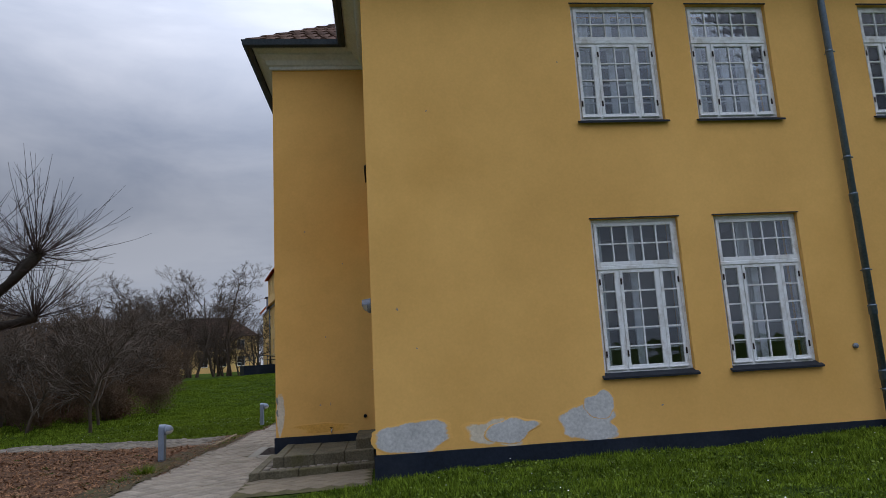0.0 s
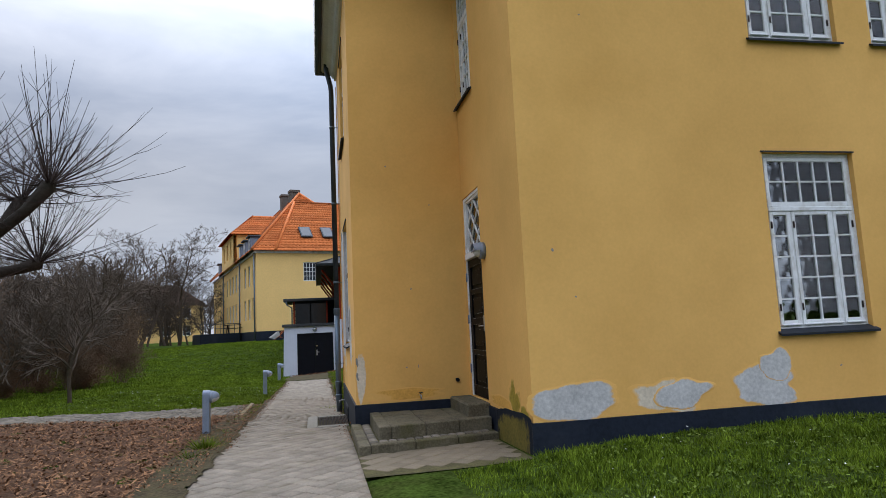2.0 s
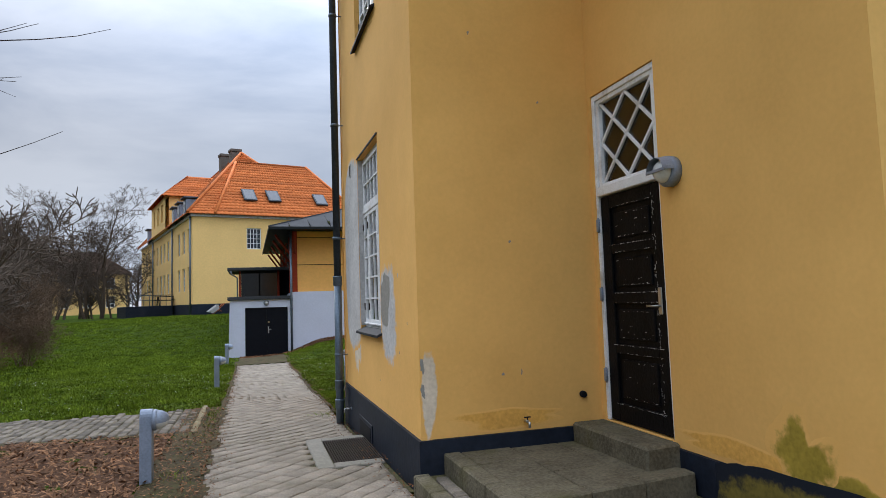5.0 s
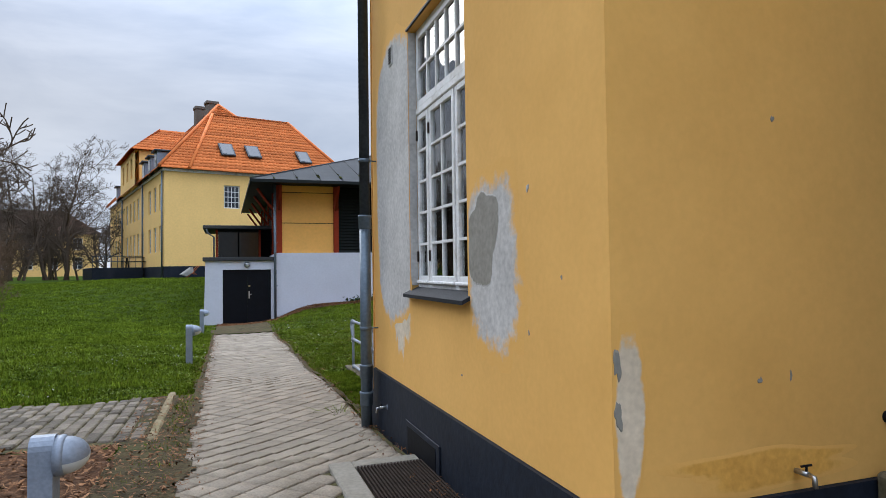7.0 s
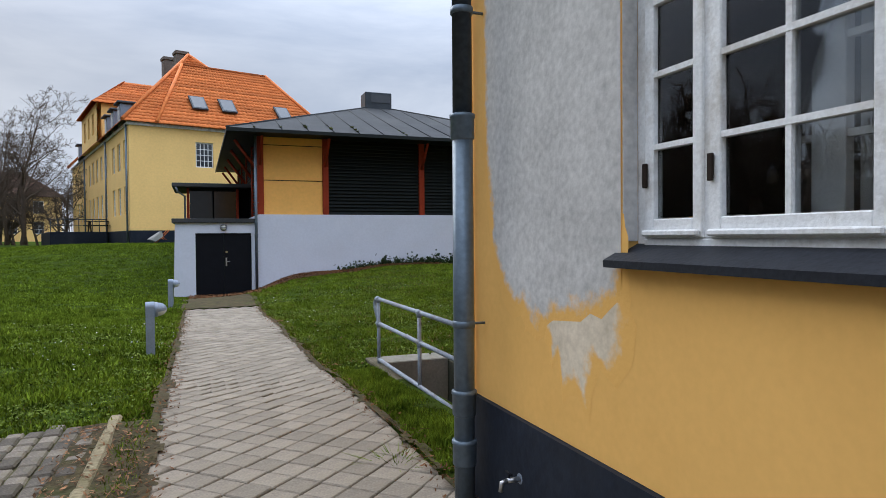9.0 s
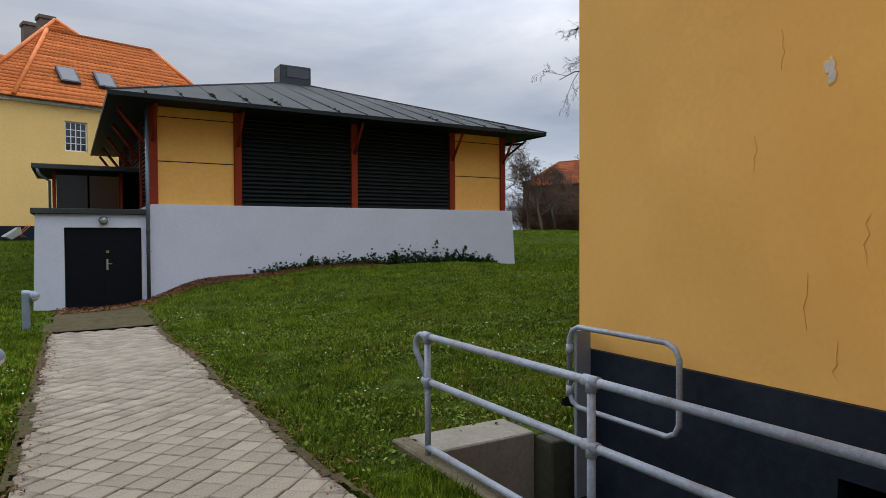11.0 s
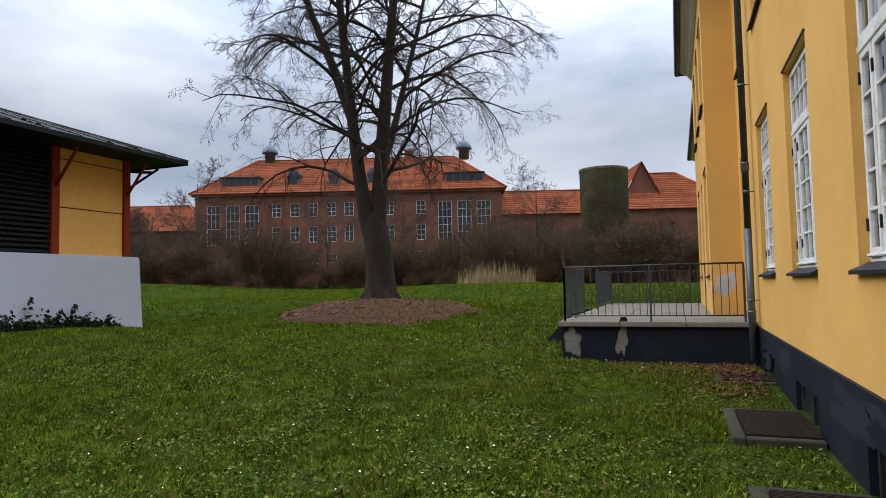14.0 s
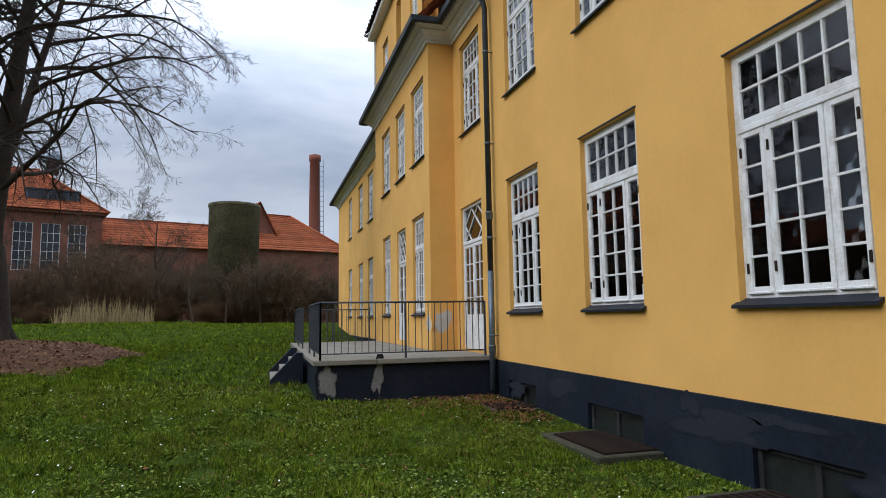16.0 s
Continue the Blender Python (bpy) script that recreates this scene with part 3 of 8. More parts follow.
def sweep(profile, closed_pts, name, material, label, category):
    bm = bmesh.new()
    loops = []
    for d, z in profile:
        loops.append([bm.verts.new((q.x, q.y, z)) for q in offset_loop(closed_pts, d)])
    n = len(closed_pts)
    for a, b in zip(loops, loops[1:] + loops[:1]):
        for i in range(n):
            bm.faces.new((a[i], a[(i + 1) % n], b[(i + 1) % n], b[i]))
    return structure(name, bm, material, label, category)


sweep([(-0.3, 7.2), (0.05, 7.2), (0.05, 7.26), (0.09, 7.28), (0.12, 7.36), (0.22, 7.42), (0.22, 7.46), (0.30, 7.5), (0.34, 7.56), (-0.3, 7.56)], OUT, "cornice", M_CORNICE, "grey-white moulded stucco cornice below the eaves", "cornice")
sweep([(0.33, 7.57), (0.35, 7.50), (0.41, 7.47), (0.47, 7.50), (0.49, 7.60), (0.47, 7.60), (0.455, 7.52), (0.41, 7.49), (0.365, 7.52), (0.35, 7.6)], OUT, "gutter", M_ZINC_D, "dark tarnished half-round zinc gutter", "gutter")


def tiled_slope(bm, a, b, c, d, rows, cols, wave=0.035, lift=0.03, edge=None):
    """Pantiles over the quad a-b (eave) to d-c (top): each course a wavy strip that overlaps the one below."""
    a, b, c, d = (Vector(p) for p in (a, b, c, d))
    nrm = (b - a).cross(d - a).normalized()
    if nrm.z < 0:
        nrm = -nrm
    steps = cols * 4
    for r in range(rows):
        lo, hi = r / rows, (r + 1.12) / rows
        prev = None
        for k in range(steps + 1):
            f = k / steps
            h = nrm * (wave * max(-0.35, math.sin(k * math.pi / 2 + 0.6)))
            p = a.lerp(b, f).lerp(d.lerp(c, f), lo) + h + nrm * lift
            q = a.lerp(b, f).lerp(d.lerp(c, f), min(hi, 1.0)) + h
            base = a.lerp(b, f).lerp(d.lerp(c, f), lo)
            cur = (bm.verts.new(base + h * 0.6), bm.verts.new(p), bm.verts.new(q))
            if prev and (k % 4 != 0 or True):
                bm.faces.new((prev[1], cur[1], cur[2], prev[2])).smooth = True
                bm.faces.new((prev[0], cur[0], cur[1], prev[1]))
            prev = cur


def hip_roof(name, x0, x1, y0, y1, ze, zr, material, label, rows=0, cols=0, overhang=0.42):
    """A hipped roof with its ridge along the longer side."""
    x0, x1, y0, y1 = x0 - overhang, x1 + overhang, y0 - overhang, y1 + overhang
    if x1 - x0 > y1 - y0:
        h = (y1 - y0) / 2
        r0, r1 = (x0 + h, (y0 + y1) / 2, zr), (x1 - h, (y0 + y1) / 2, zr)
        sides = [((x0, y0, ze), (x1, y0, ze), r1, r0), ((x1, y0, ze), (x1, y1, ze), r1, r1), ((x1, y1, ze), (x0, y1, ze), r0, r1), ((x0, y1, ze), (x0, y0, ze), r0, r0)]
    else:
        h = (x1 - x0) / 2
        r0, r1 = ((x0 + x1) / 2, y0 + h, zr), ((x0 + x1) / 2, y1 - h, zr)
        sides = [((x0, y0, ze), (x1, y0, ze), r0, r0), ((x1, y0, ze), (x1, y1, ze), r1, r0), ((x1, y1, ze), (x0, y1, ze), r1, r1), ((x0, y1, ze), (x0, y0, ze), r0, r1)]
    bm = bmesh.new()
    for s in sides:
        ln = (Vector(s[1]) - Vector(s[0])).length
        sl = (Vector(s[3]) - Vector(s[0])).length
        tiled_slope(bm, *s, rows or max(4, int(sl / 0.36)), cols or max(4, int(ln / 0.28)))
    return bm, (x0, x1, y0, y1, r0, r1)


bm, _ = hip_roof("roof", X0, XE, YS, YN, 7.6, 12.6, M_TILE_D, "")
structure("roof", bm, M_TILE_D, "dark weathered red pantile hipped roof", "roof")
bm, _ = hip_roof("roof", XP, X0 + 5, YP, YQ, 7.6, 9.6, M_TILE_D, "")
structure("roof_bay", bm, M_TILE_D, "dark weathered pantile roof over the bay", "roof")
# gable front of the projecting north part
bm = bmesh.new()
wall_mesh(bm, (XB - 0.02, YA - 0.03, 0), (-1, 0, 0), (0, 1, 0), XB - XA - 0.6, 7.57, 10.3, [(1.25, 2.05, 8.2, 9.5), (3.3, 3.9, 7.9, 9.9), (5.0, 5.8, 8.2, 9.5)], thick=0.4)
structure("wall_attic", bm, M_YELLOW, "ochre attic storey above the projecting front", "wall")
bm = bmesh.new()
box(bm, XA + 0.62, XB + 0.2, 17.2, YA + 0.22, 10.31, 10.5, 0.02)
structure("attic_cornice", bm, M_CORNICE, "grey-white moulded attic cornice", "cornice")
bm = bmesh.new()
box(bm, XB - 0.06, XB + 0.1, 17.2, YA + 0.02, 7.57, 10.3, 0.01)
structure("attic_pilaster", bm, M_CORNICE, "grey-white stucco scroll beside the attic", "pilaster")
bm, _ = hip_roof("roof", XA + 0.6, XB, 13.6, YA, 10.5, 12.9, M_TILE_D, "", overhang=0.3)
structure("roof_attic", bm, M_TILE_D, "dark pantile roof over the projecting front", "roof")
bm = bmesh.new()
tiled_slope(bm, (XA - 0.35, YA + 0.3, 7.62), (XA + 0.58, YA + 0.3, 7.62), (XA + 0.58, YA - 1.6, 9.6), (XA - 0.35, YA - 1.6, 9.6), 7, 4)
structure("roof_shoulder", bm, M_TILE_R, "red pantile roof shoulder beside the attic", "roof")


# ---- windows of the house ----
def casement(width, z0, z1, cols, rows, parent, name, rail=0.047, bar=0.02, bottom=0.07):
    """A sash from x=-width/2 to width/2 in its parent's frame, glazed bars and panes."""
    bm = bmesh.new()
    w = width / 2
    box(bm, -w, -w + rail, -0.045, 0.0, z0, z1, 0.004)
    box(bm, w - rail, w, -0.045, 0.0, z0, z1, 0.004)
    box(bm, -w + rail, w - rail, -0.045, 0.0, z0, z0 + bottom, 0.004)
    box(bm, -w + rail, w - rail, -0.045, 0.0, z1 - rail, z1, 0.004)
    gx0, gx1, gz0, gz1 = -w + rail, w - rail, z0 + bottom, z1 - rail
    cw, rh = (gx1 - gx0) / cols, (gz1 - gz0) / rows
    for c in range(1, cols):
        box(bm, gx0 + c * cw - bar / 2, gx0 + c * cw + bar / 2, -0.04, -0.002, gz0, gz1)
    for r in range(1, rows):
        box(bm, gx0, gx1, -0.042, -0.004, gz0 + r * rh - bar / 2, gz0 + r * rh + bar / 2)
    sash = part(name, bm, M_WHITE, parent)
    pm = bmesh.new()
    box(pm, -cw / 2 + 0.004, cw / 2 - 0.004, -0.024, -0.020, -rh / 2 + 0.004, rh / 2 - 0.004)
    pane_mesh = mesh_of(pm, "pane", M_GLASS)
    for c in range(cols):
        for r in range(rows):
            p = new("pane", pane_mesh)
            p.parent = sash
            p.location = (gx0 + (c + 0.5) * cw, 0, gz0 + (r + 0.5) * rh)
            p.rotation_euler = (random.uniform(-0.006, 0.006), 0, random.uniform(-0.006, 0.006))
            p.visible_shadow = False
    return sash


def make_window(w, h, m, top=True, sill=True, label="", rows=5, curtain=None):
    """A white wooden window: a top light over three casements. Local y runs outwards (-y), z up from the opening's foot."""
    win = thing("window", label or "weathered white wooden window with many small panes", "window", m, "house windows", "structure")
    bm = bmesh.new()
    f = 0.05
    zt = h * 0.68 if top else h
    box(bm, -w / 2, -w / 2 + f, -0.05, 0.06, 0.0, h, 0.004)
    box(bm, w / 2 - f, w / 2, -0.05, 0.06, 0.0, h, 0.004)
    box(bm, -w / 2 + f, w / 2 - f, -0.05, 0.06, h - f, h, 0.004)
    box(bm, -w / 2 + f, w / 2 - f, -0.06, 0.06, 0.0, 0.06, 0.004)
    if top:
        box(bm, -w / 2 + f, w / 2 - f, -0.075, 0.06, zt - 0.03, zt + 0.03, 0.008)
    side = (w - 2 * f) * 0.25
    for s in (-1, 1):
        x = s * (w / 2 - f - side)
        box(bm, x - 0.02, x + 0.02, -0.055, 0.05, 0.06, zt - 0.03, 0.004)
    part("frame", bm, M_WHITE, win)
    for name, x, ww, cols in (("casement", -(w / 2 - f - side / 2) + 0.0, side - 0.022, 1), ("casement", 0, w - 2 * f - 2 * side - 0.042, 2), ("casement", w / 2 - f - side / 2, side - 0.022, 1)):
        s = casement(ww, 0.062, zt - 0.032, cols, rows, win, name)
        s.location = (x, -0.02, 0)
        bm = bmesh.new()
        for zz in (0.25, zt - 0.25):
            box(bm, -0.012, 0.012, -0.012, 0.0, zz, zz + 0.09, 0.003)
        hx = ww / 2 - 0.012 if x > 0 else -ww / 2 + 0.012
        hg = part("hinge", bm, M_RUST, s, "rusty iron hinge")
        hg.location = (hx, -0.047, 0)
        bm = bmesh.new()
        box(bm, -ww / 2 + 0.006, ww / 2 - 0.006, -0.068, -0.046, 0.068, 0.092, 0.006)
        part("weatherboard", bm, M_WHITE, s)
    if top:
        s = casement(w - 2 * f - 0.012, zt + 0.032, h - f - 0.004, 5, 2, win, "top_light", rail=0.05, bottom=0.06)
        s.location = (0, -0.02, 0)
        bm = bmesh.new()
        for sx in (-1, 1):
            box(bm, sx * (w / 2 - 0.2) - 0.06, sx * (w / 2 - 0.2) + 0.06, -0.055, -0.045, h - 0.075, h - 0.06)
        part("corner_iron", bm, M_RUST, win, "rusty corner iron")
    if sill:
        bm = bmesh.new()
        e = w / 2 + 0.04
        v = [bm.verts.new(p) for p in ((-e, -0.03, 0.05), (e, -0.03, 0.05), (e, -0.182, -0.022), (-e, -0.182, -0.022),
                                       (-e, -0.03, 0.025), (e, -0.03, 0.025), (e, -0.18, -0.05), (-e, -0.18, -0.05))]
        for q in ((0, 1, 2, 3), (7, 6, 5, 4), (0, 4, 5, 1), (1, 5, 6, 2), (2, 6, 7, 3), (3, 7, 4, 0)):
            bm.faces.new([v[i] for i in q])
        part("sill", bm, M_DARKSILL, win, "black slate sill")
    bm = bmesh.new()
    box(bm, -w / 2 - 0.02, w / 2 + 0.02, -0.137, 0.02, h + 0.002, h + 0.018)
    part("drip_strip", bm, M_DARKSILL, win, "dark zinc drip strip")
    bm = bmesh.new()
    for s in (-1, 1):
        box(bm, min(s * w / 2, s * (w / 2 - 0.075)), max(s * w / 2, s * (w / 2 - 0.075)), 0.10, 0.135, 0.0, h, 0.003)
    box(bm, -w / 2 + 0.075, w / 2 - 0.075, 0.10, 0.135, 0.0, 0.08, 0.003)
    box(bm, -w / 2 + 0.075, w / 2 - 0.075, 0.10, 0.135, h - 0.07, h, 0.003)
    box(bm, -0.055, 0.055, 0.098, 0.137, 0.08, h - 0.07, 0.003)
    if top:
        box(bm, -w / 2 + 0.075, w / 2 - 0.075, 0.099, 0.136, zt - 0.04, zt + 0.04, 0.003)
    for k in range(1, rows):
        z = 0.08 + (zt - 0.12) * k / rows
        box(bm, -w / 2 + 0.075, w / 2 - 0.075, 0.104, 0.13, z - 0.011, z + 0.011)
    part("inner_sash", bm, M_WHITE, win, "white inner window behind the panes")
    if not curtain:
        curtain = [(-w / 2 + 0.05, -w / 2 + 0.24), (w / 2 - 0.24, w / 2 - 0.05)]
    if curtain:
        for x0, x1 in curtain:
            bm = bmesh.new()
            n = max(6, int((x1 - x0) / 0.02))
            prev = None
            for k in range(n + 1):
                x = x0 + (x1 - x0) * k / n
                y = 0.21 + 0.018 * math.sin(k * 1.3)
                cur = (bm.verts.new((x, y, 0.05)), bm.verts.new((x, y, h - 0.05)), bm.verts.new((x, y + 0.004, 0.05)), bm.verts.new((x, y + 0.004, h - 0.05)))
                if prev:
                    bm.faces.new((prev[0], cur[0], cur[1], prev[1])).smooth = True
                    bm.faces.new((prev[2], cur[2], cur[3], prev[3])).smooth = True
                prev = cur
            part("curtain", bm, M_CURTAIN, win, "white curtain")
    return win


def wall_pose(face, c, z, back=0.12):
    """A pose on the house: the opening's centre along the wall, its foot, set back in the reveal."""
    if face == "s":
        return pose(c, YS + back, z)
    if face == "w":
        return pose(XP + back, c, z, 0, 0, -90)
    if face == "w0":
        return pose(X0 + back, c, z, 0, 0, -90)
    if face == "a":
        return pose(c, YA - back, z, 0, 0, 180)
    return pose(c, YN - back, z, 0, 0, 180)


make_window(1.34, 2.26, wall_pose("s", 3.91, 1.17), curtain=[(-0.58, -0.42)])
make_window(1.34, 2.26, wall_pose("s", 5.81, 1.17), curtain=[(-0.15, 0.05)])
for x in (3.91, 5.79, 8.75):
    make_window(1.34, 1.92, wall_pose("s", x, 4.95), rows=4, curtain=[(-0.6, -0.3), (0.25, 0.5)])
make_window(1.34, 2.26, wall_pose("s", 8.75, 1.17))
make_window(1.36, 2.26, wall_pose("w", 14.14, 1.17), curtain=[(-0.56, -0.40), (0.02, 0.12)])
make_window(1.36, 1.92, wall_pose("w", 14.12, 4.95), rows=4)
make_window(0.92, 1.92, wall_pose("w0", 11.31, 4.95), rows=4)
make_window(1.32, 2.26, wall_pose("n", 1.60, 1.17), curtain=[(-0.62, -0.06), (0.06, 0.62)])
make_window(1.32, 2.26, wall_pose("n", 4.38, 1.17), curtain=[(-0.6, -0.15), (-0.1, 0.6)])
make_window(1.27, 2.26, wall_pose("n", 7.035, 1.17), curtain=[(-0.5, 0.5)])
for x, w in ((1.60, 1.32), (4.36, 1.32), (7.005, 1.25), (9.6, 1.2)):
    make_window(w, 1.92, wall_pose("n", x, 4.95), rows=4, curtain=[(-0.5, 0.5)])
for x, w in ((11.86, 1.12), (15.75, 1.1)):
    make_window(w, 2.26, wall_pose("a", x, 1.17), curtain=[(-0.5, 0.5)])
for x, w in ((11.8, 1.2), (13.75, 1.1), (15.8, 1.2)):
    make_window(w, 1.85, wall_pose("a", x, 4.75), rows=4, curtain=[(-0.5, 0.5)])
for x in (19.6, 22.2, 24.8, 28.2):
    make_window(1.2, 2.26, wall_pose("n", x, 1.17))
    make_window(1.2, 1.92, wall_pose("n", x, 4.95), rows=4)
for x in (XB - 0.02 - 1.65, XB - 0.02 - 5.4):
    make_window(0.8, 1.3, pose(x, YA - 0.15, 8.2, 0, 0, 180), top=False, rows=4)


# ---- west side: steps, door and wall fittings ----
def block(name, x0, x1, y0, y1, z0, z1, material, parent, bevel=0.012, label=""):
    bm = bmesh.new()
    box(bm, x0, x1, y0, y1, z0, z1, bevel)
    return part(name, bm, material, parent, label)


steps = thing("entrance_steps", "worn granite entrance steps edged with setts", "steps")
for i in range(5):
    y0, y1 = 9.90 + i * 0.46, 9.90 + i * 0.46 + 0.45
    block("kerb_stone", -1.86, -1.72, y0, min(y1, 11.8), -0.35, 0.05, M_STONE, steps)
for i in range(3):
    x0 = -1.715 + i * 0.56
    block("kerb_stone", x0, min(x0 + 0.55, -0.04), 9.90, 10.04, -0.35, 0.05 - 0.004 * i, M_STONE, steps)
block("fill", -1.71, -0.03, 10.045, 11.8, -0.35, 0.025, M_JOINT, steps, 0)
sett_bm = bmesh.new()
box(sett_bm, -0.052, 0.052, -0.06, 0.06, -0.04, 0.03, 0.012)
sett_mesh = mesh_of(sett_bm, "sett", M_COBBLE)
rng = random.Random(3)
for i in range(14):
    s = new("sett", sett_mesh)
    s.parent, s.location, s.rotation_euler = steps, (-1.66, 10.11 + i * 0.112, 0.025 + rng.uniform(-0.004, 0.004)), (rng.uniform(-0.05, 0.05), rng.uniform(-0.05, 0.05), rng.uniform(-0.1, 0.1))
for i in range(13):
    s = new("sett", sett_mesh)
    s.parent, s.location, s.rotation_euler = steps, (-1.54 + i * 0.112, 10.11, 0.025 + rng.uniform(-0.004, 0.004)), (rng.uniform(-0.05, 0.05), rng.uniform(-0.05, 0.05), rng.uniform(-0.1, 0.1))
for i in range(3):
    block("upper_kerb", -1.58, -1.43, 10.26 + i * 0.53, 10.26 + i * 0.53 + 0.52, 0.0, 0.20, M_STONE, steps)
for i in range(3):
    block("upper_kerb", -1.425 + i * 0.46, -1.425 + i * 0.46 + 0.455, 10.26, 10.42, 0.0, 0.20, M_STONE, steps)
for i in range(3):
    for j in range(3):
        block("slab", -1.425 + i * 0.46, -1.425 + i * 0.46 + 0.452, 10.428 + j * 0.46, 10.428 + j * 0.46 + 0.452, 0.0, 0.192 + rng.uniform(-0.004, 0.004), M_STONE, steps, 0.006)
block("threshold", -0.34, -0.005, 10.5, 11.8, 0.0, 0.362, M_STONE, steps, 0.02, "mossy threshold stone")
# the old steps stand askew: their fronts run back towards the door
bent = set()
for o in steps.children:
    off = o.location.copy()
    if o.name.startswith("sett"):
        o.location.y += 0.15 * (off.x + 1.86) * max(0.0, (11.8 - off.y) / 1.9)
    elif o.data.name not in bent:
        bent.add(o.data.name)
        for v in o.data.vertices:
            v.co.y += 0.15 * (v.co.x + 1.86) * min(1.0, max(0.0, (11.8 - v.co.y) / 1.9))

door = thing("door_1", "flaking black panelled door in a white frame under a lattice light", "door", pose(0.062, 11.27, 0.364, 0, 0, -90), kind="structure")
DW, DH, DT = 1.0, 2.08, 3.06
bm = bmesh.new()
box(bm, -DW / 2, -DW / 2 + 0.045, -0.05, 0.06, 0, DT, 0.004)
box(bm, DW / 2 - 0.03, DW / 2, -0.05, 0.06, 0, DT, 0.004)
box(bm, -DW / 2 + 0.045, DW / 2 - 0.03, -0.05, 0.06, DT - 0.05, DT, 0.004)
box(bm, -DW / 2 + 0.045, DW / 2 - 0.03, -0.07, 0.06, DH, DH + 0.09, 0.006)
part("frame", bm, M_WHITE, door)
bm = bmesh.new()
L0, L1 = -DW / 2 + 0.05, DW / 2 - 0.035
box(bm, L0, L1, -0.005, 0.035, 0.01, DH - 0.01)
rails = [0.01, 0.17, 0.62, 0.70, 1.07, 1.17, 1.53, 1.61, 1.95, DH - 0.01]
for a, b in zip(rails[::2], rails[1::2]):
    box(bm, L0 + 0.14, L1 - 0.14, -0.032, -0.005, a, b, 0.004)
box(bm, L0, L0 + 0.14, -0.033, -0.005, 0.01, DH - 0.01, 0.004)
box(bm, L1 - 0.14, L1, -0.033, -0.005, 0.01, DH - 0.01, 0.004)
leaf = part("leaf", bm, M_BLACKDOOR, door)
bm = bmesh.new()
for a, b in zip(rails[1::2], rails[2::2]):
    box(bm, L0 + 0.19, L1 - 0.19, -0.022, -0.005, a + 0.05, b - 0.05, 0.01)
part("raised_panel", bm, M_BLACKDOOR, leaf)
chip_rng = random.Random(8)
bm = bmesh.new()
for a, b in zip(rails[1::2], rails[2::2]):
    for _ in range(60):
        z = chip_rng.choice((a - 0.006, b + 0.004, a - 0.006, chip_rng.uniform(a, b)))
        x = chip_rng.uniform(L0 + 0.1, L1 - 0.1)
        w, h = chip_rng.uniform(0.006, 0.07) * chip_rng.random(), chip_rng.uniform(0.002, 0.006)
        y = -0.0345
        v = [bm.verts.new(p) for p in ((x, y, z), (x + w, y, z + chip_rng.uniform(-0.003, 0.003)), (x + w * 0.8, y, z + h), (x + w * 0.1, y, z + h * 0.7))]
        if not (a < z < b):
            bm.faces.new(v)
    for _ in range(22):
        x, z = L1 - 0.13 + chip_rng.uniform(-0.008, 0.03), chip_rng.uniform(a - 0.03, b + 0.03)
        h = chip_rng.uniform(0.004, 0.05) * chip_rng.random()
        bm.faces.new([bm.verts.new(p) for p in ((x, -0.0345, z), (x + 0.004, -0.0345, z + 0.002), (x + 0.005, -0.0345, z + h), (x + 0.001, -0.0345, z + h))])
    for _ in range(26):
        x, z = chip_rng.uniform(L0 + 0.2, L1 - 0.22), chip_rng.choice((a + 0.065, b - 0.075, chip_rng.uniform(a + 0.06, b - 0.08)))
        w, h = chip_rng.uniform(0.006, 0.05) * chip_rng.random(), chip_rng.uniform(0.002, 0.007)
        bm.faces.new([bm.verts.new(p) for p in ((x, -0.0235, z), (x + w, -0.0235, z + 0.001), (x + w * 0.8, -0.0235, z + h), (x + w * 0.1, -0.0235, z + h * 0.7))])
part("flaked_spot", bm, M_PATCH, leaf, "bare grey flaked spots")
bm = bmesh.new()
box(bm, L1 - 0.10, L1 - 0.05, -0.045, -0.033, 0.98, 1.20, 0.006)
tube(bm, [(L1 - 0.075, -0.045, 1.05), (L1 - 0.075, -0.085, 1.05), (L1 - 0.19, -0.09, 1.05)], 0.009, 8)
part("handle", bm, M_CHROME, leaf, "worn steel lever handle")
bm = bmesh.new()
for z in (0.35, 1.1, 1.75):
    box(bm, -DW / 2 - 0.004, -DW / 2 + 0.05, -0.062, -0.05, z, z + 0.12, 0.003)
    tube(bm, [(-DW / 2 + 0.045, -0.065, z - 0.01), (-DW / 2 + 0.045, -0.065, z + 0.13)], 0.009, 8)
part("hinge", bm, M_GALV, door, "grey iron hinges")
lat = bmesh.new()
Z0, Z1 = DH + 0.09, DT - 0.05
fx0, fx1 = L0, L1


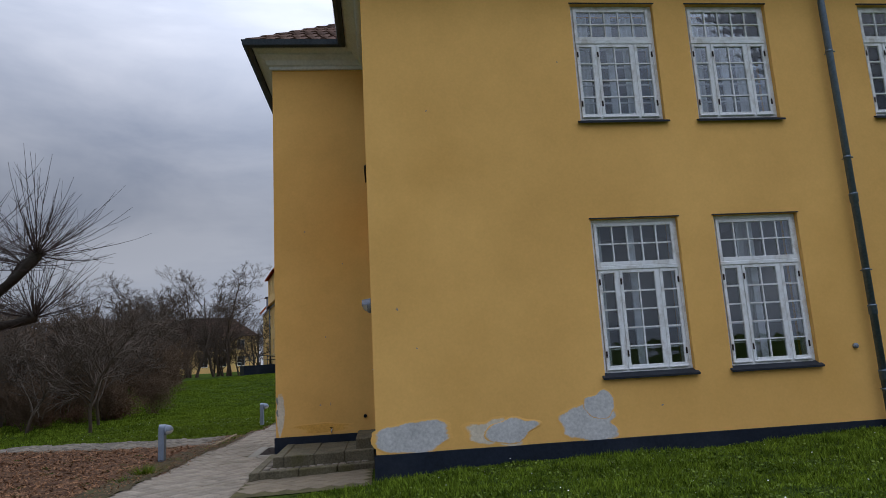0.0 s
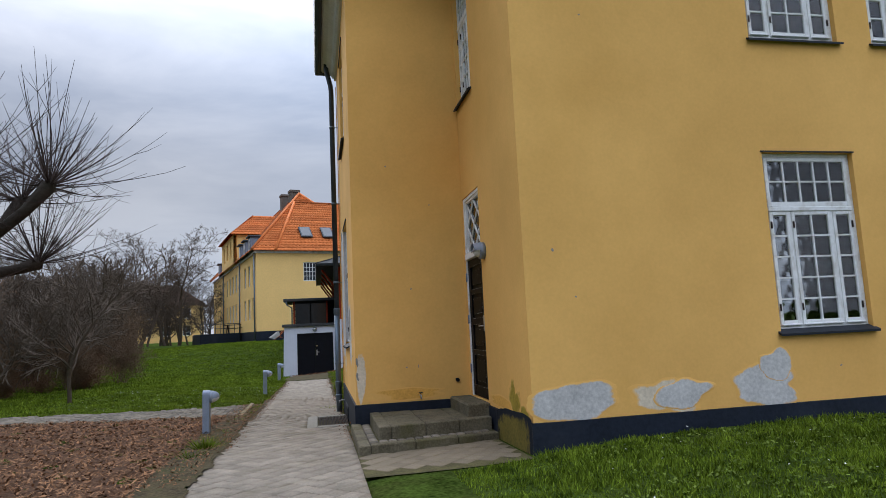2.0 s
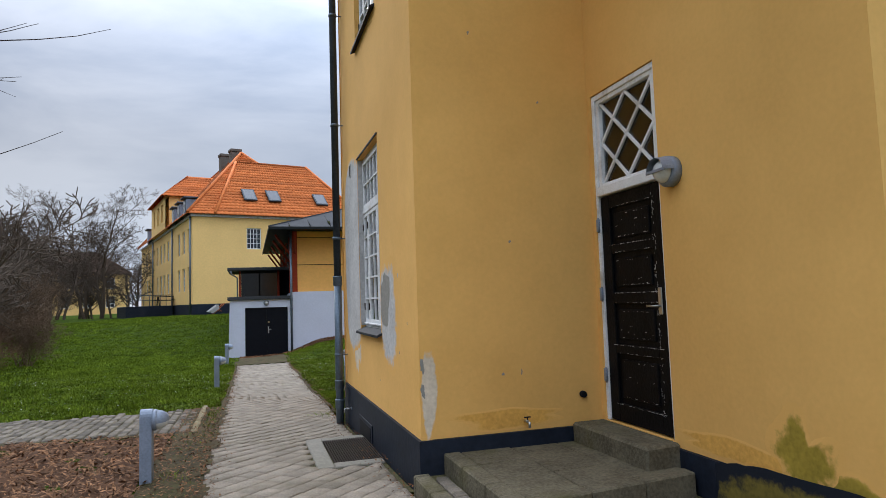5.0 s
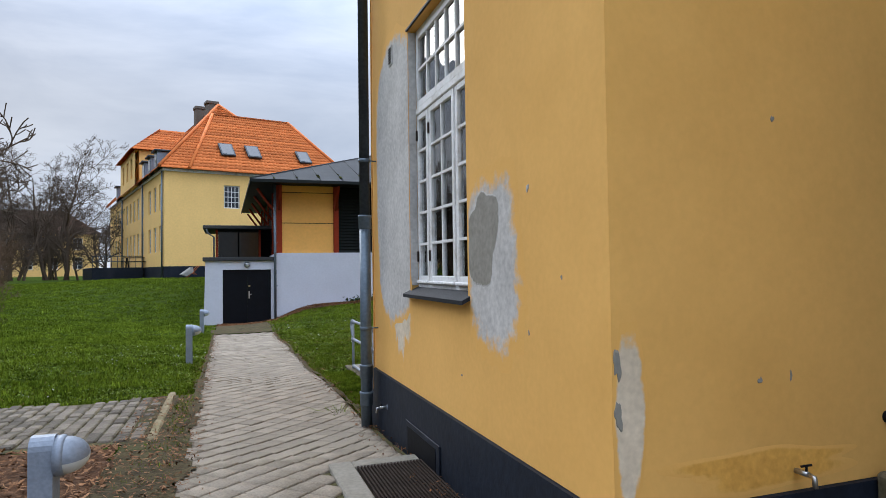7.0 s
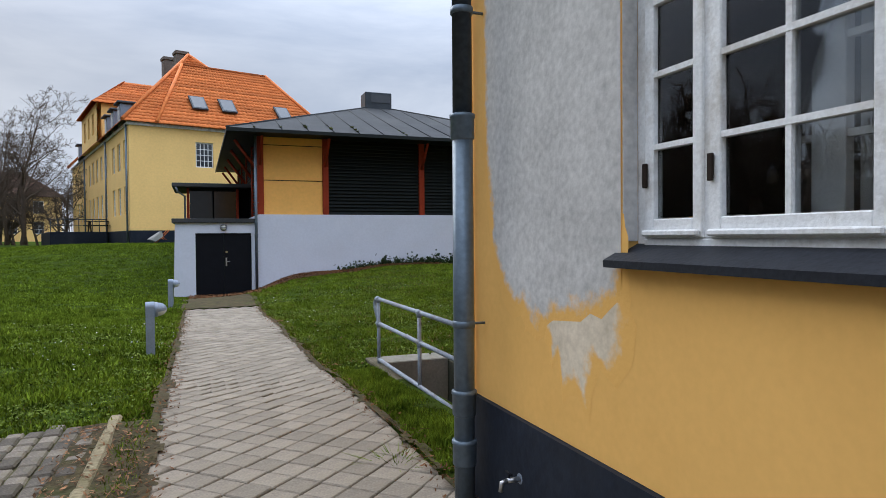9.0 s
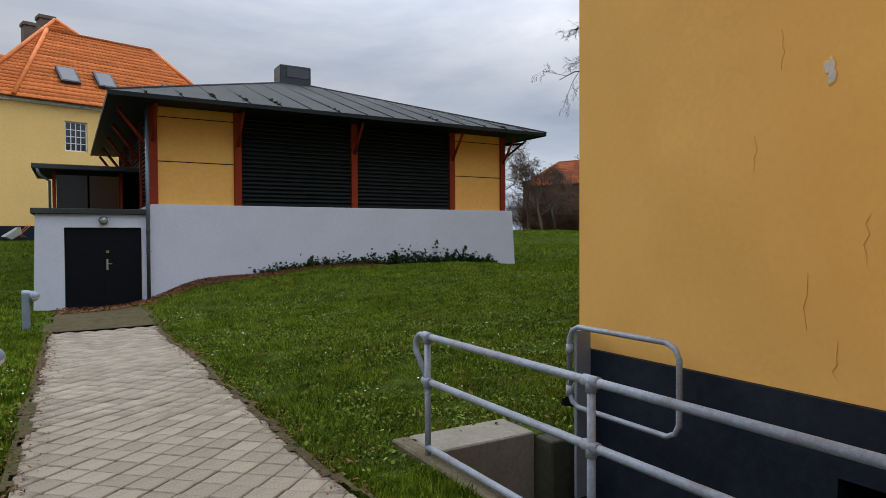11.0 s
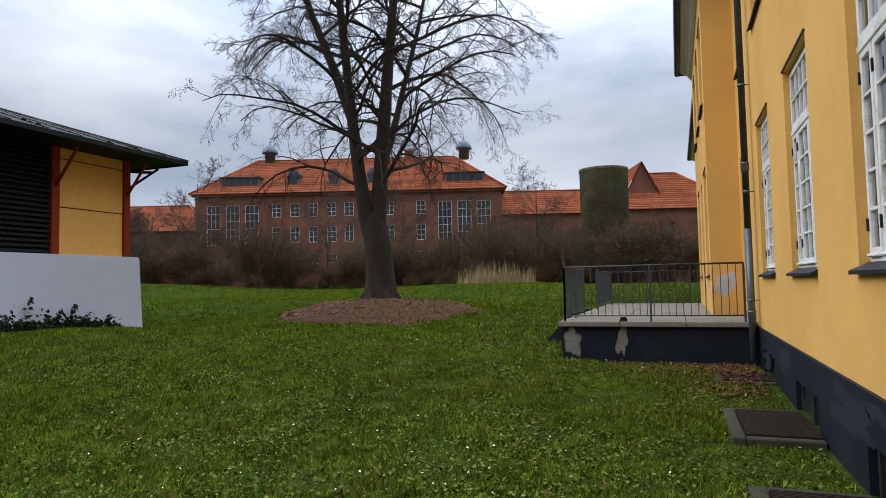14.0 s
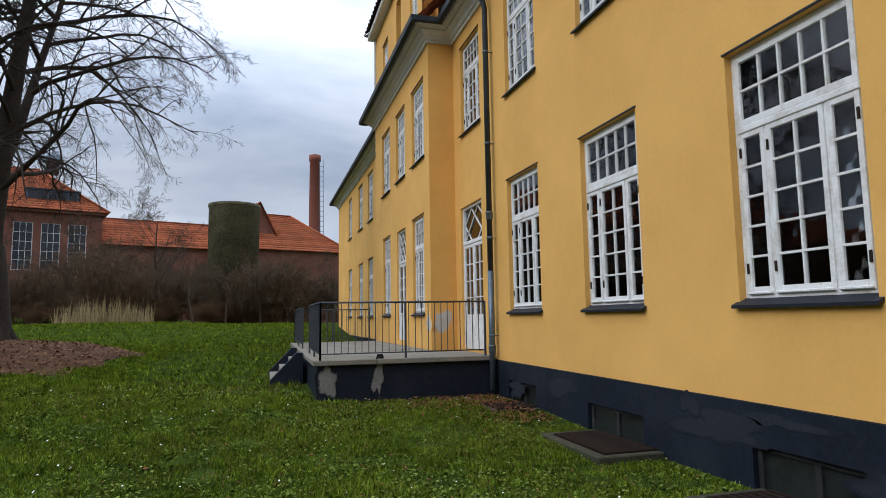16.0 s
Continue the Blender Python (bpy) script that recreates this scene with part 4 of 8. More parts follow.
def lattice(bm, x0, x1, z0, z1, n, y=-0.02, w=0.026, d=0.02):
    """Crossing slanted bars clipped to a rectangle."""
    for s in (1, -1):
        for k in range(-n, 2 * n):
            pts = []
            step = (x1 - x0) / n
            xa = x0 + k * step
            slope = (z1 - z0) / (x1 - x0) * n / 2.0
            # the bar: z = z0 + slope*(x - xa) or mirrored
            cand = []
            for x in (x0, x1):
                z = slope * (x - xa) if s > 0 else slope * (x1 - (x - x0) - xa)
                if 0 <= z <= z1 - z0:
                    cand.append((x, z0 + z))
            for z in (0, z1 - z0):
                x = xa + z / slope
                x = x if s > 0 else x0 + x1 - x
                if x0 < x < x1:
                    cand.append((x, z0 + z))
            cand = sorted(set((round(a, 4), round(b, 4)) for a, b in cand))
            if len(cand) >= 2:
                a, b = Vector((cand[0][0], y, cand[0][1])), Vector((cand[-1][0], y, cand[-1][1]))
                if (b - a).length < 0.05:
                    continue
                u = (b - a).normalized()
                p = Vector((-u.z, 0, u.x)) * w / 2
                v = [bm.verts.new(q) for q in (a - p, b - p, b + p, a + p)] + [bm.verts.new(q + Vector((0, d, 0))) for q in (a - p, b - p, b + p, a + p)]
                for q in ((0, 1, 2, 3), (7, 6, 5, 4), (0, 4, 5, 1), (1, 5, 6, 2), (2, 6, 7, 3), (3, 7, 4, 0)):
                    bm.faces.new([v[i] for i in q])


lattice(lat, fx0 + 0.05, fx1 - 0.05, Z0 + 0.03, Z1 - 0.04, 2)
for b in ((fx0, fx0 + 0.05, Z0, Z1), (fx1 - 0.05, fx1, Z0, Z1)):
    box(lat, b[0], b[1], -0.035, 0.01, b[2], b[3], 0.003)
box(lat, fx0 + 0.05, fx1 - 0.05, -0.035, 0.01, Z0, Z0 + 0.03, 0.003)
box(lat, fx0 + 0.05, fx1 - 0.05, -0.035, 0.01, Z1 - 0.04, Z1, 0.003)
lattice_ob = part("lattice", lat, M_WHITE, door, "white crossed glazing bars")
bm = bmesh.new()
box(bm, fx0 + 0.05, fx1 - 0.05, 0.004, 0.008, Z0 + 0.03, Z1 - 0.04)
gp = part("pane", bm, M_GLASS, lattice_ob)
gp.visible_shadow = False


def bulkhead_lamp(m, label, r=0.14):
    """A round wall lamp: ring, frosted glass, a bar and a half cover. Local -y looks out of the wall."""
    lamp = thing("wall_lamp", label, "lamp", m)
    turn = Matrix.Rotation(radians(90), 3, "X")
    bm = bmesh.new()
    lathe(bm, [(r, 0.0), (r * 1.02, 0.05), (r * 0.9, 0.075), (r * 0.78, 0.08)], sides=24, m=turn)
    part("housing", bm, M_GALV, lamp)
    bm = bmesh.new()
    lathe(bm, [(r * 0.78, 0.06), (r * 0.74, 0.10), (r * 0.55, 0.135), (r * 0.25, 0.15), (0.005, 0.152)], sides=24, m=turn)
    part("glass", bm, M_LAMPGLASS, lamp, "frosted glass bowl")
    bm = bmesh.new()
    n = 14
    for k in range(n):
        a0, a1 = math.pi * k / n, math.pi * (k + 1) / n
        p = [(math.cos(a) * r * s, -y, math.sin(a) * r * s) for a, s, y in ((a0, 0.98, 0.07), (a1, 0.98, 0.07), (a1, 0.82, 0.16), (a0, 0.82, 0.16))]
        bm.faces.new([bm.verts.new(q) for q in p])
        p = [(math.cos(a) * r * s, -y, math.sin(a) * r * s) for a, s, y in ((a0, 1.0, 0.07), (a1, 1.0, 0.07), (a1, 0.85, 0.165), (a0, 0.85, 0.165))]
        bm.faces.new([bm.verts.new(q) for q in p])
    box(bm, -r * 0.95, r * 0.95, -0.165, -0.15, -0.012, 0.012, 0.003)
    part("guard", bm, M_GALV, lamp, "grey half cover and bar")
    return lamp


bulkhead_lamp(pose(-0.001, 10.60, 2.46, 0, 0, -90), "grey bulkhead wall lamp beside the black door", 0.12)


def downpipe(x, y, z0, z1, material, label, wall, upper=None, shoe=True, joints=(0.55, 0.9), r=0.052, top=None):
    """A round downpipe with sleeves, clips towards the wall and a bent top."""
    dp = thing("downpipe", label, "downpipe")
    bm = bmesh.new()
    pts = [(x, y, z0), (x, y, z1)]
    if top:
        pts = [(x, y, z0), (x, y, z1 - 0.55), (x + top[0] * 0.15, y + top[1] * 0.15, z1 - 0.40), (x + top[0], y + top[1], z1 - 0.05), (x + top[0], y + top[1], z1 + 0.12)]
    split = 1.9
    if upper:
        tube(bm, [(x, y, z0), (x, y, split)], r, 14)
        part("lower_pipe", bm, material, dp)
        bm = bmesh.new()
        tube(bm, [(x, y, split)] + pts[1:], r * 0.94, 14)
        part("upper_pipe", bm, upper, dp)
    else:
        tube(bm, pts, r, 14)
        part("pipe", bm, material, dp)
    for z in joints:
        bm = bmesh.new()
        lathe(bm, [(r, z - 0.07), (r * 1.16, z - 0.06), (r * 1.16, z + 0.05), (r * 1.24, z + 0.055), (r * 1.24, z + 0.075), (r, z + 0.08)], (x, y, 0), 16)
        part("sleeve", bm, material, dp)
    for z in np.arange(0.75, z1 - 0.7, 1.75):
        bm = bmesh.new()
        z = float(z)
        lathe(bm, [(r, z - 0.02), (r * 1.1, z - 0.018), (r * 1.1, z + 0.018), (r, z + 0.02)], (x, y, 0), 16)
        tube(bm, [(x, y, z), (x + wall[0] * 0.16, y + wall[1] * 0.16, z)], 0.008, 6)
        tube(bm, [(x + wall[1] * 0.07, y + wall[0] * 0.07, z), (x + wall[1] * 0.095, y + wall[0] * 0.095, z)], 0.012, 6)
        part("clip", bm, material, dp)
    return dp


downpipe(7.37, 8.80, 0.1, 7.4, M_ZINC, "blue-grey zinc downpipe on the ochre wall", (0, 1), joints=(0.95, 1.9, 3.6), top=(0, -0.22))
downpipe(-1.90, 16.08, -0.36, 7.4, M_ZINC, "blue-grey zinc downpipe at the bay corner", (1, 0), upper=M_ZINC_D, joints=(0.02, 0.30, 1.85), r=0.058, top=(-0.1, 0))
downpipe(8.27, 20.42, -0.2, 7.4, M_ZINC, "grey zinc downpipe beside the terrace", (0, -1), upper=M_ZINC_D, joints=(0.5, 2.9), r=0.055, top=(0, 0.25))
downpipe(17.75, 20.45, 0.0, 7.4, M_ZINC_D, "dark downpipe at the projecting front", (0, -1), joints=(2.9,), top=(0, 0.25))
# a thin yellow cable beside the bay downpipe
cable = bmesh.new()
tube(cable, [(-1.79, 16.20, 0.1), (-1.785, 16.20, 0.5), (-1.79, 16.21, 2.5), (-1.785, 16.20, 5.0), (-1.79, 16.2, 7.0)], 0.009, 6)
tagged(part("cable", cable, M_YELLOW), "thin ochre-painted cable beside the downpipe", "cable")


# taps and small holes in the bay wall
def tap(m, label):
    t = thing("garden_tap", label, "tap", m)
    bm = bmesh.new()
    tube(bm, [(0, 0, 0), (0, -0.07, 0)], 0.013, 10)
    tube(bm, [(0, -0.07, 0.0), (0, -0.10, -0.005), (0, -0.105, -0.05)], 0.012, 10)
    part("spout", bm, M_CHROME, t)
    bm = bmesh.new()
    lathe(bm, [(0.028, 0.0), (0.03, -0.008), (0.02, -0.012)], (0, 0, 0), 12, Matrix.Rotation(radians(90), 3, "X"))
    part("rosette", bm, M_GALV, t)
    bm = bmesh.new()
    tube(bm, [(0, -0.06, 0), (0, -0.06, 0.035)], 0.006, 8)
    tube(bm, [(-0.03, -0.06, 0.037), (0.03, -0.06, 0.037)], 0.006, 8)
    part("handle", bm, M_BLACK, t)
    return t


tap(pose(-0.80, 11.83, 0.41), "small brass garden tap on the bay wall")
tap(pose(-1.796, 15.62, 0.02, 0, 0, -90), "steel garden tap low on the black plinth")
bm = bmesh.new()
tube(bm, [(-0.205, 11.86, 0.605), (-0.205, 11.79, 0.60)], 0.03, 12)
tagged(part("pipe_stub", bm, M_BLACK), "black pipe stub in the wall", "pipe")
vent = thing("wall_vent", "small grey louvred air vent in the plaster", "vent", pose(-1.774, 15.40, 3.40, 0, 0, -90))
bm = bmesh.new()
box(bm, -0.06, 0.06, -0.012, 0.0, -0.09, 0.09, 0.003)
part("frame", bm, M_PATCH, vent)
for k in range(6):
    bm = bmesh.new()
    box(bm, -0.045, 0.045, -0.02, -0.0125, -0.07 + k * 0.026, -0.062 + k * 0.026)
    part("slat", bm, M_BLACK, vent)
vent2 = thing("wall_vent", "round grey valve cap on the ochre wall", "vent", pose(7.08, 8.908, 1.39))
bm = bmesh.new()
lathe(bm, [(0.04, 0.0), (0.04, 0.03), (0.02, 0.05)], sides=14, m=Matrix.Rotation(radians(90), 3, "X"))
part("cap", bm, M_GALV, vent2)
box_e = thing("fuse_box", "dark grey electrical box with cable glands", "box", pose(-1.06, YL + 0.001, 1.78, 0, 0, 180))
bm = bmesh.new()
box(bm, -0.13, 0.13, -0.17, 0.0, 0.0, 0.6, 0.015)
part("body", bm, M_ZINC_D, box_e)
bm = bmesh.new()
box(bm, -0.11, 0.11, -0.185, -0.1705, 0.03, 0.57, 0.01)
part("lid", bm, M_ZINC_D, box_e)
bm = bmesh.new()
box(bm, -0.05, 0.05, -0.189, -0.1855, 0.40, 0.52)
part("sticker", bm, M_PATCH, box_e, "pale worn sticker")
for k in (-0.07, 0.0, 0.07):
    bm = bmesh.new()
    tube(bm, [(k, -0.08, -0.045), (k, -0.08, 0.0)], 0.016, 8)
    part("gland", bm, M_BLACK, box_e)


# ---- plaster patches: ragged thin coats on the ochre ----
def blotch(name, centre, u, nrm, ru, rz, material, label, seed, rise=0.004, rough=0.22, n=64, drips=0.0, category="plaster", soft=0.35, square=1.0, lo=-99.0, hi=99.0):
    r = random.Random(seed)
    ph = [r.uniform(0, 6.28) for _ in range(6)]
    am = [rough / (k + 1) ** 0.75 * r.uniform(0.5, 1.2) for k in range(6)]
    bm = bmesh.new()
    lay = bm.verts.layers.float.new("coat")
    c = Vector(centre) + Vector(nrm) * rise
    shape = []
    for k in range(n):
        a = 2 * math.pi * k / n
        f = 1 + sum(am[j] * math.sin((j + 2) * a + ph[j]) for j in range(6)) + r.uniform(-0.02, 0.02)
        ca, sa = math.cos(a), math.sin(a)
        ca, sa = math.copysign(abs(ca) ** square, ca), math.copysign(abs(sa) ** square, sa)
        if drips and sa < 0:
            f *= 1 + drips * r.uniform(-0.5, 0.7) * -sa
        dz = sa * rz * f
        shape.append(Vector(u) * (ca * ru * f) + Vector((0, 0, dz)))
    mid = bm.verts.new(c)
    mid[lay] = 1.0
    prev = None
    for s, coat in ((1 - soft, 1.0), (1.0, 0.45), (1 + soft * 0.6, 0.0)):
        cut = lambda p: p + Vector(u) * (min(max(p.dot(Vector(u)), lo), hi) - p.dot(Vector(u)))
        ring = [bm.verts.new(c + cut(p * s) - Vector(nrm) * ((rise - 0.0008) if coat == 0.0 else 0.0)) for p in shape]
        for v in ring:
            v[lay] = coat
        for k in range(n):
            k2 = (k + 1) % n
            if prev is None:
                bm.faces.new((mid, ring[k], ring[k2]))
            else:
                bm.faces.new((prev[k], ring[k], ring[k2], prev[k2]))
        prev = ring
    return structure(name, bm, material, label, category)


S_U, S_N, W_U, W_N = (1, 0, 0), (0, -1, 0), (0, -1, 0), (-1, 0, 0)
blotch("plaster_patch", (0.50, YS, 0.52), S_U, S_N, 0.47, 0.22, C_PATCH, "bare grey plaster patch low on the wall", 1, 0.004, 0.10, soft=0.2)
blotch("plaster_patch", (1.83, YS, 0.52), S_U, S_N, 0.34, 0.15, C_PATCH, "bare grey plaster patch low on the wall", 2, 0.006, 0.16, soft=0.22)
blotch("plaster_patch", (1.62, YS, 0.50), S_U, S_N, 0.36, 0.17, C_PATCH_L, "pale lime smear beside a plaster patch", 12, 0.003, 0.2)
blotch("plaster_patch", (2.95, YS, 0.55), S_U, S_N, 0.42, 0.24, C_PATCH, "bare grey plaster patch low on the wall", 5, 0.004, 0.14, soft=0.2)
blotch("plaster_patch", (3.12, YS, 0.78), S_U, S_N, 0.24, 0.16, C_PATCH, "bare grey plaster patch low on the wall", 6, 0.006, 0.14, soft=0.2)
blotch("plaster_patch", (XP, 15.33, 2.22), W_U, W_N, 0.72, 1.34, C_PATCH, "tall grey plaster repair beside the window", 7, 0.004, 0.03, drips=0.05, soft=0.14, square=0.72, hi=0.505)
bm = bmesh.new()
box(bm, XP + 0.001, XP + 0.066, 14.813, 14.8195, 1.22, 3.42)
structure("reveal_plaster", bm, M_PATCH, "bare grey plaster in the window reveal", "plaster")
blotch("plaster_patch", (XP, 15.25, 1.10), W_U, W_N, 0.42, 0.40, C_PATCH_L, "pale smeared lime below the plaster repair", 17, 0.002, 0.12, drips=0.3)
blotch("plaster_patch", (XP, 13.09, 1.39), W_U, W_N, 0.42, 0.47, C_PATCH, "pale lime halo round a damp repair", 19, 0.003, 0.10, drips=0.18, soft=0.42, square=0.85, lo=-0.335)
blotch("plaster_patch", (XP, 13.20, 1.54), W_U, W_N, 0.25, 0.275, C_DAMP, "dark damp cement in the plaster repair", 23, 0.0046, 0.16, n=96, soft=0.08, lo=-0.225)
blotch("plaster_patch", (-1.69, YP, 0.72), S_U, S_N, 0.07, 0.36, C_PATCH_L, "pale lime smear on the bay corner", 31, 0.003, 0.1)
blotch("plaster_patch", (-1.745, YP, 0.95), S_U, S_N, 0.016, 0.05, M_PATCH_D, "chipped grey spot on the bay corner", 33, 0.007, 0.2)
blotch("plaster_patch", (-1.745, YP, 0.74), S_U, S_N, 0.016, 0.05, M_PATCH_D, "chipped grey spot on the bay corner", 35, 0.007, 0.2)
blotch("rusty_wash", (-0.95, YP, 0.44), S_U, S_N, 0.5, 0.07, C_STAIN, "orange wash stain along the bay plinth", 37, 0.002, 0.2, category="stain")
blotch("rusty_wash", (X0, 10.1, 0.42), W_U, W_N, 0.55, 0.06, C_STAIN, "orange wash stain above the plinth", 38, 0.002, 0.2, category="stain")
blotch("moss_patch", (X0, 9.55, 0.50), W_U, W_N, 0.17, 0.20, C_MOSS, "yellow-green moss stain on the corner wall", 41, 0.004, 0.22, category="moss", drips=0.5, soft=0.75)
blotch("moss_patch", (X0, 9.25, 0.38), W_U, W_N, 0.26, 0.07, C_MOSS, "yellow-green moss stain on the corner wall", 42, 0.003, 0.2, category="moss", soft=0.7)
blotch("moss_patch", (X0 - 0.025, 9.62, 0.10), W_U, W_N, 0.62, 0.2, C_MOSS_D, "yellow-green moss on the black plinth", 43, 0.003, 0.08, category="moss", soft=0.7, square=0.6, lo=-0.68, hi=0.72)
blotch("plaster_patch", (10.95, YA, 0.95), S_U, (0, 1, 0), 0.16, 0.22, C_PATCH, "grey repair on the projecting corner", 51, 0.004, 0.2)
blotch("plaster_patch", (XA, 20.62, 1.0), W_U, W_N, 0.19, 0.22, C_PATCH, "grey repair on the projecting corner", 52, 0.004, 0.15)
blotch("plaster_patch", (XP, 12.57, 1.78), W_U, W_N, 0.014, 0.014, M_PATCH, "small chipped spot in the limewash", 54, 0.003, 0.3)
blotch("plaster_patch", (X0, 18.49, 1.97), W_U, W_N, 0.028, 0.05, C_PATCH, "small flaked grey spot in the wall", 53, 0.004, 0.3)
for i, (x, z, a, b) in enumerate(((0.6, -0.1, 0.5, 0.12), (2.6, 0.05, 0.5, 0.14), (3.0, 0.2, 0.12, 0.1), (5.8, 0.1, 0.4, 0.12), (7.4, -0.1, 0.3, 0.1), (1.9, 0.2, 0.3, 0.06))):
    blotch("scuff", (x, YN + 0.025, z), S_U, (0, 1, 0), a, b, C_SCUFF, "grey scuff on the black plinth", 80 + i, 0.002, 0.3, category="stain")
for i, (yy, zz, ln) in enumerate(((18.75, 2.25, 0.22), (18.6, 0.95, 0.3), (18.3, 1.25, 0.25), (17.9, 0.9, 0.3), (18.45, 0.62, 0.2), (18.9, 1.7, 0.2))):
    bm = bmesh.new()
    r = random.Random(60 + i)
    p = Vector((X0 - 0.001, yy, zz))
    pts = [p.copy()]
    for _ in range(5):
        p = p + Vector((0, r.uniform(-0.03, 0.03), -ln / 5))
        pts.append(p.copy())
    tube(bm, pts, [0.001, 0.0024, 0.0018, 0.0024, 0.0014, 0.0006], 5)
    structure("plaster_crack", bm, M_YELLOW, "blistered crack in the ochre limewash", "crack")
for i in range(15):
    r = random.Random(200 + i)
    zone = i % 3
    if zone == 0:
        c, u, nn = (r.uniform(0.3, 7.0), YS, r.uniform(0.6, 6.0)), S_U, S_N
    elif zone == 1:
        c, u, nn = (XP, r.uniform(11.95, 16.1), r.uniform(0.4, 3.2)), W_U, W_N
    else:
        c, u, nn = (r.uniform(-1.6, -0.2), YP, r.uniform(0.4, 1.0) if i % 2 else r.uniform(0.4, 5.0)), S_U, S_N
    blotch("paint_chip", c, u, nn, r.uniform(0.006, 0.014), r.uniform(0.006, 0.02), M_PATCH_D, "tiny chip in the limewash", 300 + i, 0.003, 0.3, n=10, category="chip")


# ---- lamps along the path ----
def bollard(m):
    b = thing("bollard_lamp", "blue-grey steel bollard lamp beside the path", "lamp", m, "path lamps")
    bm = bmesh.new()
    # a flat post with a rounded head
    outline = [(-0.062, -0.3), (0.062, -0.3)] + [(0.062 * math.cos(a), 0.64 + 0.062 * math.sin(a)) for a in np.linspace(0, math.pi, 9)]
    f = [bm.verts.new((-0.065, y, z)) for y, z in outline]
    g = [bm.verts.new((0.03, y, z)) for y, z in outline]
    bm.faces.new(f[::-1])
    bm.faces.new(g)
    for k in range(len(f)):
        bm.faces.new((f[k], f[(k + 1) % len(f)], g[(k + 1) % len(f)], g[k]))
    bmesh.ops.bevel(bm, geom=[e for e in bm.edges if e.calc_face_angle(0) > 1.0], offset=0.006, segments=2, affect="EDGES")
    part("post", bm, M_GALV, b)
    turn = Matrix.Rotation(radians(90), 3, "Y")
    bm = bmesh.new()
    lathe(bm, [(0.092, 0.0), (0.095, 0.03), (0.088, 0.04)], (0.03, 0, 0.60), 24, turn)
    part("ring", bm, M_GALV, b)
    for name, material, a0, a1 in (("hood", M_GALV, -0.25, math.pi + 0.25), ("glass", M_LAMPGLASS, math.pi + 0.25, 2 * math.pi - 0.25)):
        bm = bmesh.new()
        rows, cols = 8, 16
        grid = []
        for i in range(rows + 1):
            th = math.pi / 2 * i / rows
            grid.append([bm.verts.new((0.065 + 0.10 * math.sin(th), 0.086 * math.cos(th) * math.cos(a0 + (a1 - a0) * j / cols), 0.60 + 0.086 * math.cos(th) * math.sin(a0 + (a1 - a0) * j / cols))) for j in range(cols + 1)])
        for i in range(rows):
            for j in range(cols):
                bm.faces.new((grid[i][j], grid[i][j + 1], grid[i + 1][j + 1], grid[i + 1][j])).smooth = True
        bmesh.ops.remove_doubles(bm, verts=bm.verts, dist=0.0005)
        part(name, bm, material, b, "lower glass half" if name == "glass" else "")
    return b


fat = Matrix.Diagonal((1.1, 1.15, 1.05, 1))
b0 = bollard(pose(-4.10, 13.15, -0.16) @ fat)
copy_thing(b0, pose(-3.92, 22.6, ground_z(-3.92, 22.6) - 0.02, 0, 0, 4) @ fat)
copy_thing(b0, pose(-3.95, 30.4, ground_z(-3.95, 30.4) - 0.05, 0, 0, -3) @ fat)

# ---- iron grating before the cellar light on the bay ----
grate_t = thing("light_shaft_grating", "rusty dark grating in a concrete surround beside the bay", "grating")
GZ0 = ground_z(-2.1, 13.8) + 0.015
bm = bmesh.new()
box(bm, -2.53, -2.35, 13.1, 14.55, GZ0 - 0.2, GZ0 + 0.02, 0.01)
box(bm, -2.35, -1.83, 13.1, 13.28, GZ0 - 0.2, GZ0 + 0.02, 0.01)
box(bm, -2.35, -1.83, 14.4, 14.55, GZ0 - 0.2, GZ0 + 0.02, 0.01)
part("surround", bm, M_CONC, grate_t)
bar_bm = bmesh.new()
box(bar_bm, -0.006, 0.006, -0.56, 0.56, -0.03, 0.0)
bar_mesh = mesh_of(bar_bm, "bar", M_RUST)
for k in range(20):
    o = new("bar", bar_mesh)
    o.parent, o.location = grate_t, (-2.34 + 0.013 + k * 0.026, 13.84, GZ0 + 0.02)
# no hollow here: a solid black block stands in for the shade below the bars
bm = bmesh.new()
box(bm, -2.35, -1.83, 13.28, 14.4, GZ0 - 0.45, GZ0 - 0.03)
part("shaft", bm, M_BLACK, grate_t)

# cellar hatch in the bay plinth
hatch = thing("cellar_hatch", "dark cellar hatch in the black plinth", "hatch")
bm = bmesh.new()
box(bm, XP - 0.038, XP - 0.0265, 14.0, 14.9, -0.32, 0.06, 0.004)
part("frame", bm, M_PLINTH, hatch)
bm = bmesh.new()
box(bm, XP - 0.042, XP - 0.0385, 14.08, 14.84, -0.26, 0.02)
part("leaf", bm, M_BLACK, hatch)

# ---- cellar stair, its rails and gate ----
pit = thing("cellar_stair", "green-stained concrete cellar stair, coloured dark for its shade, with a raised kerb", "stair")
kz = -0.35
block("kerb", PIT[0] - 0.14, PIT[0], PIT[2] + 0.003, PIT[3] + 0.42, -2.4, kz, M_STONE, pit)
block("kerb", PIT[0] + 0.003, -0.24, PIT[3], PIT[3] + 0.42, -1.9, kz, M_CONC, pit)
# treads, side wall and landing carry the shade of the drop in their colour
for k in range(9):
    y1 = PIT[3] - 0.01 - k * 0.25
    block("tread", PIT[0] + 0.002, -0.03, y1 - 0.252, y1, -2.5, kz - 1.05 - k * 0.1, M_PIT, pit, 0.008)
